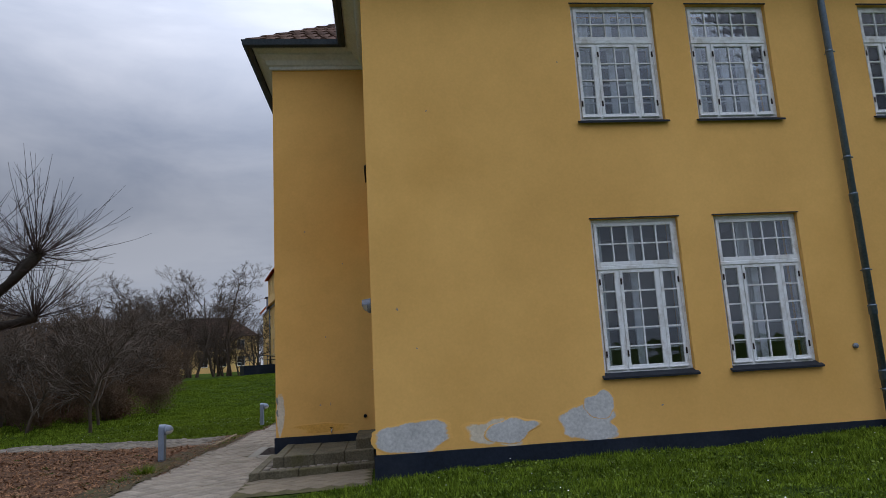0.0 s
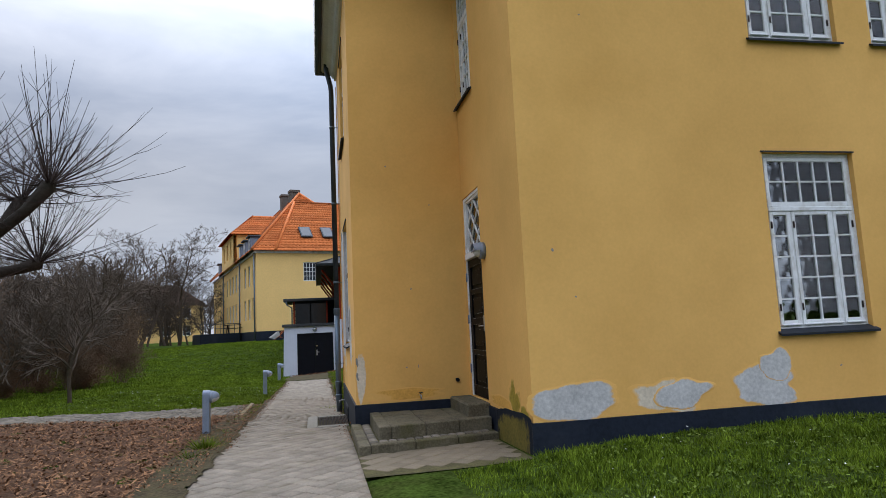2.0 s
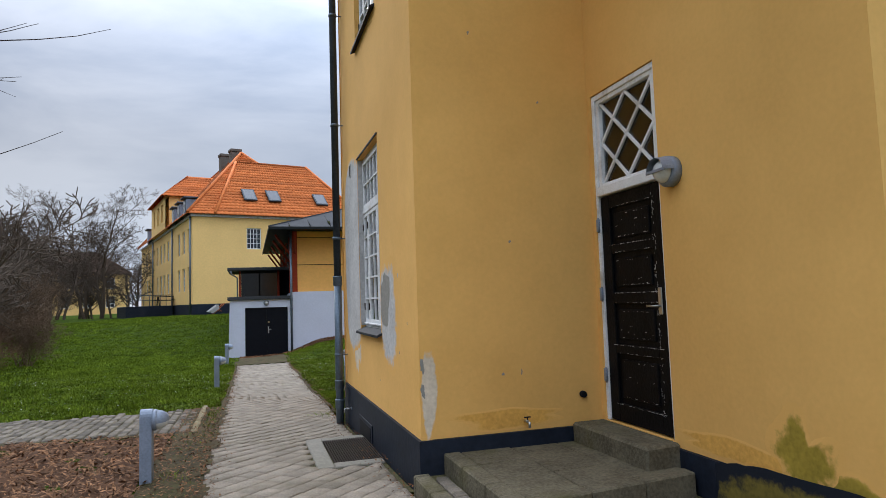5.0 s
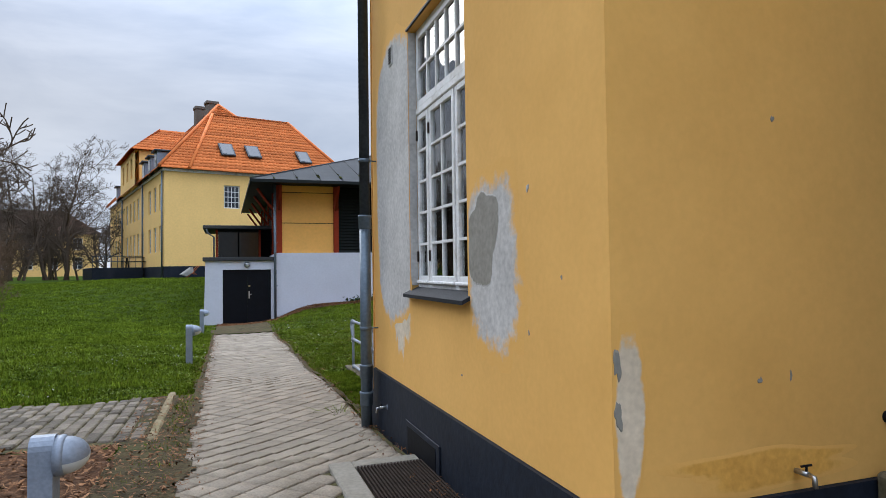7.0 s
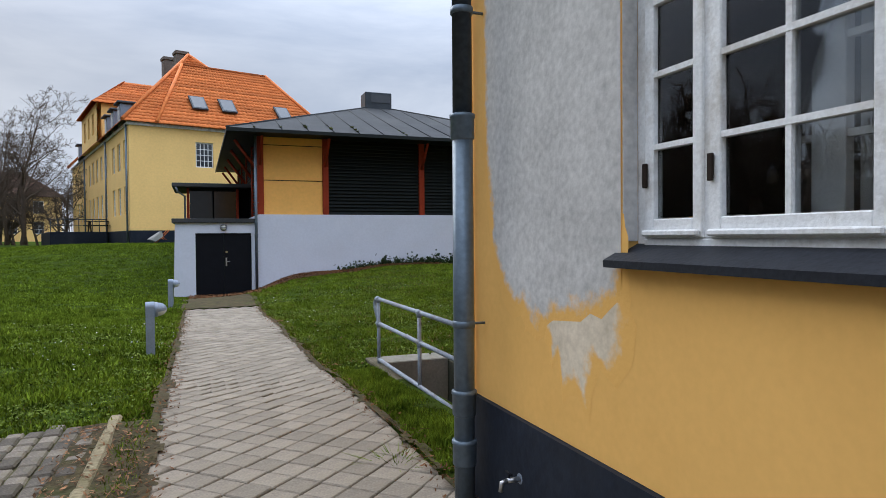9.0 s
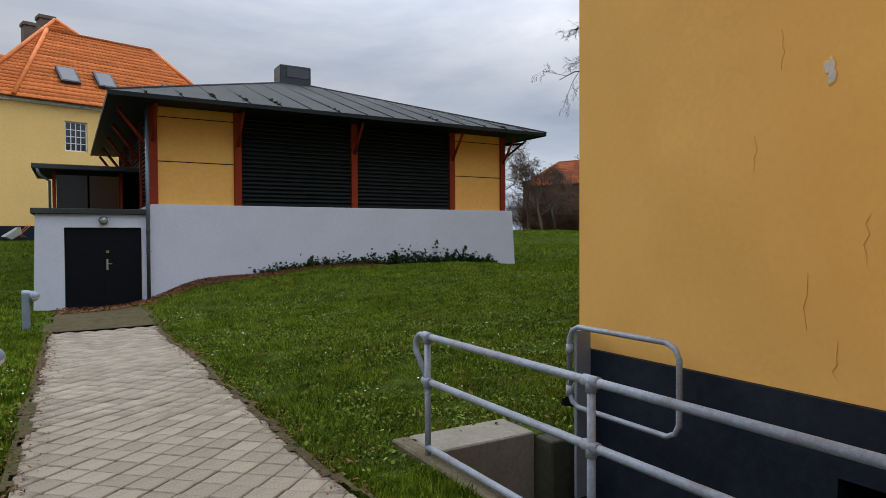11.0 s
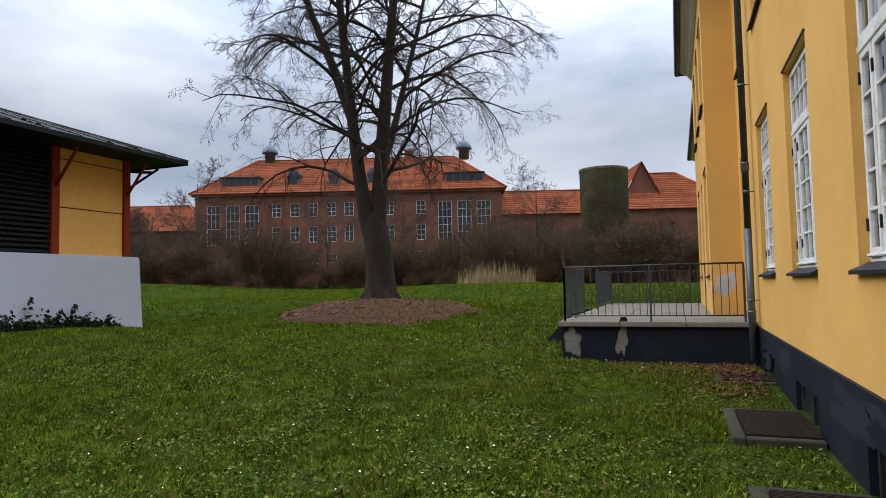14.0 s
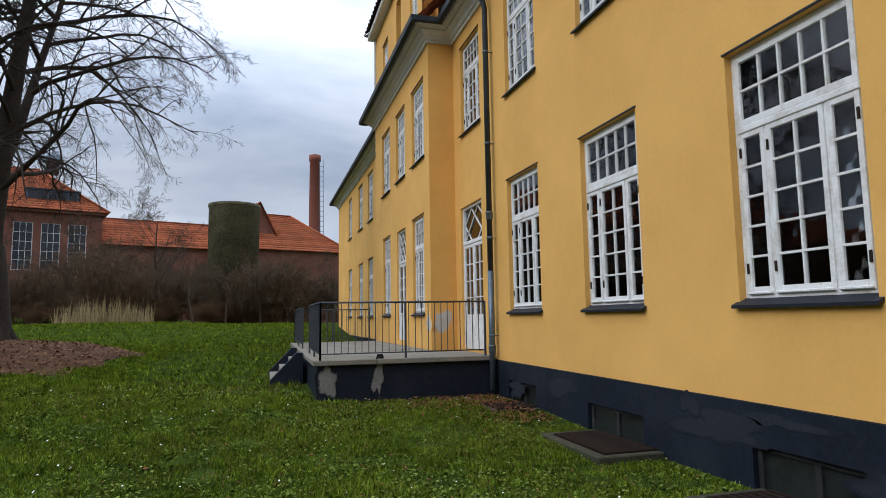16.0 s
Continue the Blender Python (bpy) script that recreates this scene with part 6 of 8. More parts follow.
# small porch behind the annex
porch = thing("porch", "dark glazed porch with a felt roof behind the annex", "building")
block("roof", -4.25, -1.0, 40.0, 44.2, 3.30, 3.46, M_FELT, porch, 0.02)
block("core", -3.6, -1.2, 41.4, 44.0, 1.9, 3.30, M_BLACK, porch, 0)
for x in (-3.66, -1.75):
    block("post", x - 0.05, x + 0.05, 40.52, 40.64, 1.9, 3.30, M_RED, porch, 0.005, "dark red timber post")
block("top_rail", -3.61, -1.8, 40.54, 40.62, 3.18, 3.30, M_SLAT, porch, 0.005)
for x0, x1 in ((-3.60, -2.73), (-2.67, -1.81)):
    block("pane", x0, x1, 40.57, 40.59, 1.95, 3.17, M_DARKPANE, porch, 0, "dark glass pane")
bm = bmesh.new()
tube(bm, [(-4.1, 40.05, 3.30), (-4.05, 40.1, 3.12), (-3.78, 40.5, 2.95), (-3.78, 40.5, 1.9)], 0.04, 8)
part("downpipe", bm, M_GALV, porch)


# ---- far buildings ----
def far_window(parent, m, w, h, cols, rows, mat_frame, name="window"):
    """A far window: white frame with bars, glass behind; local -y looks out."""
    bm = bmesh.new()
    f = 0.07
    box(bm, -w / 2, -w / 2 + f, -0.03, 0.05, 0, h)
    box(bm, w / 2 - f, w / 2, -0.03, 0.05, 0, h)
    box(bm, -w / 2 + f, w / 2 - f, -0.03, 0.05, 0, f)
    box(bm, -w / 2 + f, w / 2 - f, -0.03, 0.05, h - f, h)
    for c in range(1, cols):
        x = -w / 2 + f + (w - 2 * f) * c / cols
        box(bm, x - 0.022, x + 0.022, -0.025, 0.04, f, h - f)
    for r in range(1, rows):
        z = f + (h - 2 * f) * r / rows
        box(bm, -w / 2 + f, w / 2 - f, -0.022, 0.038, z - 0.02, z + 0.02)
    fm = mesh_of(bm, "window", mat_frame)
    bm = bmesh.new()
    box(bm, -w / 2 + f, w / 2 - f, 0.0, 0.01, f, h - f)
    pm = mesh_of(bm, "pane", M_GLASS_SKY)

    def put(mm):
        o = new(name, fm)
        o.parent, o.matrix_basis = parent, mm
        p = new("pane", pm)
        p.parent = o
    put(m)
    return put


def roof_part(bm, parent, material, name="roof", label=""):
    return part(name, bm, material, parent, label)


# the yellow house beyond the lawn
fh = thing("yellow_house", "pale yellow two-storey house with orange tiled hipped roof", "house", pose(-7.1, 55, 0, 0, 0, 14.6))
LEN_S, LEN_W, FE = 13.2, 31.0, 8.1
bm = bmesh.new()
wall_mesh(bm, (0, 0, 0), (1, 0, 0), (0, -1, 0), LEN_S, 1.75, FE, [(3.85, 4.95, 5.75, 7.35), (9.6, 10.7, 5.75, 7.35)], thick=0.4)
part("wall", bm, M_YELLOW_PALE, fh)
wx = [1.4, 3.6, 5.8, 9.2, 11.4, 13.6, 15.8, 18.0, 21.6, 23.8, 26.0, 28.2]
bm = bmesh.new()
wall_mesh(bm, (0, LEN_W, 0), (0, -1, 0), (-1, 0, 0), LEN_W, 1.75, FE, [(LEN_W - y - 0.55, LEN_W - y + 0.55, z, z + 1.75) for y in wx for z in (2.75, 5.6)], thick=0.4)
part("wall", bm, M_YELLOW_PALE, fh)
bm = bmesh.new()
wall_mesh(bm, (LEN_S, 0, 0), (0, 1, 0), (1, 0, 0), 11.6, 1.75, FE, [], thick=0.4)
part("wall", bm, M_YELLOW_PALE, fh)
bm = bmesh.new()
box(bm, -0.04, LEN_S + 0.04, -0.04, LEN_W, 0.0, 1.745)
part("plinth", bm, M_PLINTH, fh, "black plinth")
bm = bmesh.new()
box(bm, 0.42, LEN_S - 0.42, 0.42, 11.4, 1.75, FE)
box(bm, 0.42, 10.0, 11.4, LEN_W, 1.75, FE)
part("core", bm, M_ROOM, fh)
bm = bmesh.new()
box(bm, -0.12, LEN_S + 0.12, -0.12, 0.0, FE - 0.02, FE + 0.18, 0.03)
box(bm, -0.12, 0.0, 0.005, LEN_W, FE - 0.02, FE + 0.18, 0.03)
part("cornice", bm, M_WHITE, fh, "white eaves moulding")
put = far_window(fh, pose(4.4, 0.12, 5.75), 1.1, 1.6, 4, 4, M_WHITE)
put(pose(10.15, 0.12, 5.75))
put = far_window(fh, pose(0.12, wx[0], 2.75, 0, 0, -90), 1.1, 1.75, 3, 5, M_WHITE)
for y in wx:
    for z in (2.75, 5.6):
        if (y, z) != (wx[0], 2.75):
            put(pose(0.12, y, z, 0, 0, -90))


def fh_roof(parent, x0, x1, y0, y1, ze, zr, hip, ridge_along_y, material, label, row=0.42, col=0.34):
    bm = bmesh.new()
    if ridge_along_y:
        xm = (x0 + x1) / 2
        r0, r1 = (xm, y0 + hip, zr), (xm, y1 - 0.2, zr)
        sides = [((x0, y0, ze), (x1, y0, ze), r0, r0), ((x1, y0, ze), (x1, y1, ze), r1, r0), ((x0, y1, ze), (x0, y0, ze), r0, r1)]
    else:
        ym = (y0 + y1) / 2
        r0, r1 = (x0 + hip, ym, zr), (x1 - hip, ym, zr)
        sides = [((x0, y0, ze), (x1, y0, ze), r1, r0), ((x1, y0, ze), (x1, y1, ze), r1, r1), ((x1, y1, ze), (x0, y1, ze), r0, r1), ((x0, y1, ze), (x0, y0, ze), r0, r0)]
    for s in sides:
        ln, sl = (Vector(s[1]) - Vector(s[0])).length, (Vector(s[3]) - Vector(s[0])).length
        tiled_slope(bm, *s, max(4, int(sl / row)), max(4, int(ln / col)), wave=0.03)
    rf = tagged(part("roof", bm, material, parent, label), kind="stuff")
    bm = bmesh.new()
    for s in sides:
        if s[2] != s[3]:
            tube(bm, [s[2], s[3]], 0.12, 8)
        tube(bm, [Vector(s[0]) + Vector((0, 0, 0.08)), Vector(s[3]) + Vector((0, 0, 0.05))], 0.11, 8)
    part("ridge_tile", bm, material, rf)
    return rf


roof_a = fh_roof(fh, 1.5, LEN_S + 0.35, -0.4, 12.0, FE + 0.15, 13.6, 3.0, False, M_TILE, "bright orange pantile roof")
roof_b = fh_roof(fh, -0.4, 11.3, -0.35, LEN_W, FE + 0.16, 14.9, 8.2, True, M_TILE, "bright orange pantile roof")
for x, f in ((4.45, 0.22), (6.35, 0.22), (10.2, 0.2)):
    # skylights on the south slope
    bm = bmesh.new()
    y, z = -0.4 + f * 6.2, FE + 0.15 + f * 5.35
    mm = pose(x, y, z + 0.16, 41, 0, 0)
    box(bm, -0.5, 0.5, 0.0, 1.55, 0.0, 0.12, 0.01)
    sk = part("skylight", bm, M_ZINC_D, fh, "dark framed skylight")
    sk.matrix_basis = mm
    bm = bmesh.new()
    box(bm, -0.41, 0.41, 0.1, 1.45, 0.122, 0.132)
    part("pane", bm, M_GLASS_SKY, sk)
for y in (2.3, 5.0, 7.7, 24.0):
    bm = bmesh.new()
    box(bm, -0.15, 2.4, y - 0.55, y + 0.55, FE + 0.2, FE + 1.55, 0.02)
    dm = part("dormer", bm, M_GALV, fh, "grey metal dormer")
    bm = bmesh.new()
    box(bm, -0.35, 2.6, y - 0.7, y + 0.7, FE + 1.56, FE + 1.7, 0.03)
    part("roof", bm, M_ZINC_D, dm)
    bm = bmesh.new()
    box(bm, -0.17, -0.152, y - 0.42, y + 0.42, FE + 0.45, FE + 1.45)
    part("pane", bm, M_GLASS_SKY, dm)
bm = bmesh.new()
wall_mesh(bm, (-0.35, 19.5, 0), (0, -1, 0), (-1, 0, 0), 9.0, FE + 0.2, 11.2, [(1.5, 2.5, FE + 1.0, FE + 2.6), (4.0, 5.0, FE + 1.0, FE + 2.6), (6.5, 7.5, FE + 1.0, FE + 2.6)], thick=0.3)
box(bm, -0.05, 4.0, 10.55, 10.85, FE + 0.2, 11.2)
part("gable_wall", bm, M_YELLOW_PALE, fh)
bm = bmesh.new()
for s in [((-0.7, 10.2, 11.2), (4.6, 10.2, 11.2), (4.6, 14.9, 13.9), (2.2, 14.9, 13.9)), ((-0.7, 19.8, 11.2), (-0.7, 10.2, 11.2), (2.2, 14.5, 13.9), (2.2, 15.5, 13.9)), ((4.6, 19.8, 11.2), (-0.7, 19.8, 11.2), (2.2, 15, 13.9), (4.6, 15, 13.9))]:
    tiled_slope(bm, *s, 9, 16)
tagged(part("gable_roof", bm, M_TILE, fh), kind="stuff")
for x, y in ((5.2, 13.0), (5.6, 10.7)):
    bm = bmesh.new()
    box(bm, x - 0.45, x + 0.45, y - 0.45, y + 0.45, 13.0, 15.6, 0.03)
    box(bm, x - 0.52, x + 0.52, y - 0.52, y + 0.52, 15.602, 15.85, 0.03)
    part("chimney", bm, M_CHIM, fh, "grey rendered chimney")
for x, y in ((-0.12, 0.2), (-0.12, 8.4), (-0.12, 20.4)):
    bm = bmesh.new()
    tube(bm, [(x, y, 0.6), (x, y, FE)], 0.06, 8)
    part("downpipe", bm, M_ZINC, fh)

# low dark terrace wall, bench and wheelbarrow before it
tw = thing("terrace_wall", "low black terrace wall with dark railing by the yellow house", "wall", pose(-7.1, 55, 0, 0, 0, 14.6))
bm = bmesh.new()
box(bm, -3.6, -0.2, 7.5, 16, 0.2, 1.75, 0.03)
part("base", bm, M_PLINTH, tw)
for k in range(9):
    bm = bmesh.new()
    tube(bm, [(-3.55 + k * 0.41, 7.6, 1.75), (-3.55 + k * 0.41, 7.6, 2.6)], 0.025, 6)
    part("bar", bm, M_RAIL_D, tw)
bm = bmesh.new()
tube(bm, [(-3.6, 7.6, 2.6), (-0.2, 7.6, 2.6)], 0.035, 6)
tube(bm, [(-3.6, 7.6, 2.2), (-0.2, 7.6, 2.2)], 0.025, 6)
part("rail", bm, M_RAIL_D, tw)
tb = thing("picnic_table", "dark wooden picnic table on the terrace", "table", pose(-9.6, 63.2, 1.75, 0, 0, 14.6))
for y in (-0.9, 0.0, 0.9):
    bm = bmesh.new()
    box(bm, -1.1, 1.1, y - (0.4 if y == 0 else 0.15), y + (0.4 if y == 0 else 0.15), 0.72 if y == 0 else 0.42, 0.77 if y == 0 else 0.47, 0.01)
    part("top" if y == 0 else "bench", bm, M_BARK, tb)
for x in (-0.8, 0.8):
    bm = bmesh.new()
    tube(bm, [(x, -0.9, 0.42), (x, 0.9, 0.42)], 0.05, 6)
    tube(bm, [(x, -0.7, 0.0), (x, -0.25, 0.72)], 0.05, 6)
    tube(bm, [(x, 0.7, 0.0), (x, 0.25, 0.72)], 0.05, 6)
    part("trestle", bm, M_BARK, tb)
wb = thing("wheelbarrow", "tipped pale metal wheelbarrow against the plinth", "wheelbarrow", pose(-5.4, 54.4, 1.0, 0, -35, 20) @ Matrix.Diagonal((0.75, 0.75, 0.75, 1)))
bm = bmesh.new()
va = [bm.verts.new(p) for p in ((-0.35, -0.3, 0.35), (0.35, -0.3, 0.35), (0.35, 0.3, 0.35), (-0.35, 0.3, 0.35))]
vb = [bm.verts.new(p) for p in ((-0.6, -0.42, 0.75), (0.5, -0.42, 0.75), (0.5, 0.42, 0.75), (-0.6, 0.42, 0.75))]
bm.faces.new(va)
for k in range(4):
    bm.faces.new((va[k], va[(k + 1) % 4], vb[(k + 1) % 4], vb[k]))
part("tray", bm, M_PATCH, wb)
bm = bmesh.new()
lathe(bm, [(0.06, -0.05), (0.2, -0.04), (0.22, 0.0), (0.2, 0.04), (0.06, 0.05)], (-0.75, 0, 0.22), 16, Matrix.Rotation(radians(90), 3, "X"))
part("wheel", bm, M_BLACK, wb)
bm = bmesh.new()
for s in (-1, 1):
    tube(bm, [(-0.75, s * 0.08, 0.22), (0.2, s * 0.28, 0.32), (1.1, s * 0.3, 0.5)], 0.02, 6)
    tube(bm, [(0.3, s * 0.28, 0.34), (0.4, s * 0.3, 0.0)], 0.018, 6)
part("frame", bm, M_ORANGE, wb, "orange steel frame")

# a far yellow house behind the trees
f2 = thing("yellow_house", "far yellow house with a brown roof behind bare trees", "house", pose(-34, 100, 1.0, 0, 0, 8))
bm = bmesh.new()
wall_mesh(bm, (0, 0, 0), (1, 0, 0), (0, -1, 0), 15.0, 0, 5.4, [(x, x + 1.1, z, z + 1.5) for x in (1.5, 4.2, 6.9, 9.6, 12.3) for z in (0.9, 3.4)], thick=0.3)
wall_mesh(bm, (15, 0, 0), (0, 1, 0), (1, 0, 0), 9.0, 0, 5.4, [], thick=0.3)
part("wall", bm, M_YELLOW_PALE, f2)
put = far_window(f2, pose(2.05, 0.1, 0.9), 1.1, 1.5, 2, 3, M_WHITE)
for x in (1.5, 4.2, 6.9, 9.6, 12.3):
    for z in (0.9, 3.4):
        if (x, z) != (1.5, 0.9):
            put(pose(x + 0.55, 0.1, z))
fh_roof(f2, -0.4, 15.4, -0.4, 9.4, 5.4, 8.6, 4.5, False, M_TILE_D, "brown-red tiled roof", 0.7, 0.8)
bm = bmesh.new()
box(bm, 0.35, 14.6, 0.35, 8.6, 0, 5.3)
part("core", bm, M_ROOM, f2)

# the red-brick institution across the park
bb = thing("brick_building", "long red-brick building with red tiled roof and dormers", "building", pose(52.0, 70.5, 1.2, 0, 0, -70.7))
BL, BD, BE = 33.4, 12.0, 10.1
small_x = [8.9, 10.9, 12.9, 14.9, 16.8, 19.0, 21.2, 24.6]
tall_x = [2.0, 4.1, 6.2, 27.2, 29.3, 31.4]
holes = [(x - 0.5, x + 0.5, z, z + h) for x in small_x for z, h in ((2.4, 1.1), (4.7, 1.75), (7.5, 1.5))] + [(x - 0.75, x + 0.75, 4.6, 8.9) for x in tall_x]
bm = bmesh.new()
wall_mesh(bm, (0, 0, 0), (1, 0, 0), (0, -1, 0), BL, -3, BE, holes, thick=0.4)
wall_mesh(bm, (BL, 0, 0), (0, 1, 0), (1, 0, 0), BD, -3, BE, [], thick=0.4)
wall_mesh(bm, (0, BD, 0), (0, -1, 0), (-1, 0, 0), BD, -3, BE, [], thick=0.4)
part("wall", bm, M_BRICK, bb, "red brick wall")
bm = bmesh.new()
box(bm, 0.5, BL - 0.5, 0.5, BD - 0.2, -3, BE - 0.1)
part("core", bm, M_ROOM, bb)
bm = bmesh.new()
box(bm, -0.3, BL + 0.3, -0.3, 0.0, BE - 0.25, BE, 0.04)
part("cornice", bm, M_BRICKTRIM, bb)
for z, h, r in ((2.4, 1.1, 2), (4.7, 1.75, 3), (7.5, 1.5, 3)):
    put = far_window(bb, pose(small_x[0], 0.1, z), 1.0, h, 2, r, M_WHITE)
    for x in small_x[1:]:
        put(pose(x, 0.1, z))
put = far_window(bb, pose(tall_x[0], 0.1, 4.6), 1.5, 4.3, 3, 5, M_WHITE)
for x in tall_x[1:]:
    put(pose(x, 0.1, 4.6))
rr = fh_roof(bb, -0.5, BL + 0.5, -0.5, BD + 0.5, BE, 14.9, 5.6, False, M_TILE_R, "old red tiled hipped roof", 0.5, 0.5)
for x, w, h in ((10.5, 1.2, 1.2), (15.0, 1.2, 1.2), (19.3, 1.2, 1.2), (4.6, 4.2, 0.9), (29.4, 4.2, 0.9)):
    bm = bmesh.new()
    box(bm, x - w / 2, x + w / 2, 1.0, 4.0, 11.1, 11.15 + h, 0.02)
    dm = part("dormer", bm, M_ZINC, bb, "grey roof dormer")
    bm = bmesh.new()
    if w < 2:
        lathe(bm, [(0.01, 0.985), (w / 2 + 0.06, 0.985), (w / 2 + 0.06, 4.0)], (x, 0, 11.0 + h), 16, Matrix.Rotation(radians(-90), 3, "X"))
    else:
        box(bm, x - w / 2 - 0.15, x + w / 2 + 0.15, 0.85, 4.0, 11.16 + h, 11.3 + h)
    part("roof", bm, M_ZINC_D, dm)
    n = max(1, round(w / 0.9))
    for k in range(n):
        bm = bmesh.new()
        a = x - w / 2 + 0.1 + (w - 0.2) * k / n
        box(bm, a + 0.06, a + (w - 0.2) / n - 0.06, 0.94, 0.98, 11.25, 11.05 + h)
        part("pane", bm, M_GLASS_SKY, dm)
for x in (6.5, 29.5):
    cu = bmesh.new()
    lathe(cu, [(0.6, 14.6), (0.6, 15.7), (0.95, 15.75), (0.95, 15.9), (0.85, 16.2), (0.55, 16.6), (0.15, 16.8), (0.06, 17.3), (0.01, 17.4)], (x, 6.0, 0), 12)
    part("cupola", cu, M_ZINC, bb, "grey metal cupola")
for x in (17.5, 20.0, 23.0):
    bm = bmesh.new()
    box(bm, x - 0.5, x + 0.5, 5.6, 6.4, 14.3, 15.8, 0.04)
    part("chimney", bm, M_BRICKTRIM, bb, "brick chimney")
# left lower wing
wg = thing("brick_wing", "lower red-brick wing with a red tiled roof", "building", pose(52.0, 70.5, 1.2, 0, 0, -70.7))
bm = bmesh.new()
wall_mesh(bm, (BL + 0.1, 2, 0), (1, 0, 0), (0, -1, 0), 18, -3, 7.4, [], thick=0.4)
part("wall", bm, M_BRICK, wg)
bm = bmesh.new()
wall_mesh(bm, (-14, 2, 0), (1, 0, 0), (0, -1, 0), 13.9, -3, 6.4, [], thick=0.4)
part("wall", bm, M_BRICK, wg)
fh_roof(wg, BL + 0.1, BL + 18, 1.6, 11.0, 7.4, 10.6, 0.3, False, M_TILE_R, "red tiled roof", 0.5, 0.5)
fh_roof(wg, -14, -0.1, 1.6, 11.0, 6.4, 9.8, 3.0, False, M_TILE_R, "red tiled roof", 0.5, 0.5)
# gabled house and ivy-clad tank further along
gh = thing("gabled_house", "red-brick house with a steep red gabled roof", "house", pose(66.5, 27.2, 1.0, 0, 0, -70.7))
bm = bmesh.new()
wall_mesh(bm, (0, 0, 0), (1, 0, 0), (0, -1, 0), 13, -3, 7.6, [(2.0, 3.0, 4.6, 6.2), (5.0, 6.0, 4.6, 6.2)], thick=0.4)
part("wall", bm, M_BRICK, gh)
bm = bmesh.new()
box(bm, 0.2, 12.8, 0.45, 10.4, -3, 7.5)
part("core", bm, M_ROOM, gh)
fh_roof(gh, -0.4, 13.4, -0.4, 11, 7.6, 12.3, 5.4, False, M_TILE_R, "red tiled roof", 0.5, 0.5)
bm = bmesh.new()
bm.faces.new([bm.verts.new(p) for p in ((1.2, 2.0, 9.2), (5.2, 2.0, 9.2), (3.2, 2.0, 13.0))])
part("gable", bm, M_BRICK, gh)
bm = bmesh.new()
for s in [((1.0, 1.7, 9.0), (1.0, 8, 9.0), (3.2, 8, 13.1), (3.2, 1.7, 13.1)), ((5.4, 1.7, 9.0), (5.4, 8, 9.0), (3.2, 8, 13.1), (3.2, 1.7, 13.1))]:
    tiled_slope(bm, *s, 10, 12)
part("gable_roof", bm, M_TILE_R, gh)
tank = thing("water_tank", "tall round tank overgrown with brown-green ivy", "tank", pose(45.0, 26.4, 1.0))
bm = bmesh.new()
lathe(bm, [(1.75, -1), (1.75, 8.1), (1.8, 8.15), (1.8, 8.35), (1.7, 8.37)], sides=28)
part("body", bm, M_IVYTANK, tank)
stack = thing("factory_chimney", "tall red-brick factory chimney with an iron ladder", "chimney", pose(104, 16.2, 0))
bm = bmesh.new()
lathe(bm, [(1.15, -2), (1.0, 12), (0.85, 27.5), (0.98, 27.6), (0.98, 28.6), (0.8, 28.65)], sides=20)
part("shaft", bm, M_BRICKTRIM, stack)
bm = bmesh.new()
for s in (-0.3, 0.3):
    tube(bm, [(-0.7, -1.2 + s, 2), (-0.55, -1.05 + s, 28)], 0.05, 5)
for k in range(30):
    tube(bm, [(-0.65, -1.45, 2 + k * 0.85), (-0.65, -0.85, 2 + k * 0.85)], 0.04, 4)
part("ladder", bm, M_GALV, stack)


# ---- trees ----
class Limbs:
    """Gathers tapering tubes into arrays."""

    def __init__(self):
        self.v, self.f, self.n = [], [], 0

    def tube(self, pts, rs, sides):
        pts = np.asarray(pts, float)
        d = np.gradient(pts, axis=0)
        d /= np.linalg.norm(d, axis=1, keepdims=True) + 1e-9
        ref = np.array([0.31, 0.77, 0.55]) if abs(d[0] @ np.array([0.31, 0.77, 0.55])) < 0.9 else np.array([1.0, 0, 0])
        a = np.cross(d, ref)
        a /= np.linalg.norm(a, axis=1, keepdims=True) + 1e-9
        b = np.cross(d, a)
        ang = np.arange(sides) * 2 * np.pi / sides
        ring = pts[:, None, :] + (a[:, None, :] * np.cos(ang)[None, :, None] + b[:, None, :] * np.sin(ang)[None, :, None]) * np.asarray(rs)[:, None, None]
        m = len(pts)
        self.v.append(ring.reshape(-1, 3))
        i = np.arange(m - 1)[:, None] * sides
        k = np.arange(sides)[None, :]
        k2 = (k + 1) % sides
        q = np.stack([i + k, i + k2, i + sides + k2, i + sides + k], -1).reshape(-1, 4) + self.n
        self.f.append(q)
        self.n += m * sides

    def ob(self, name, material, parent, label=""):
        me = raw_mesh(name, np.concatenate(self.v), np.concatenate(self.f), material)
        me.polygons.foreach_set("use_smooth", [True] * len(me.polygons))
        o = new(name, me)
        o.parent = parent
        if label:
            tagged(o, label)
        return o


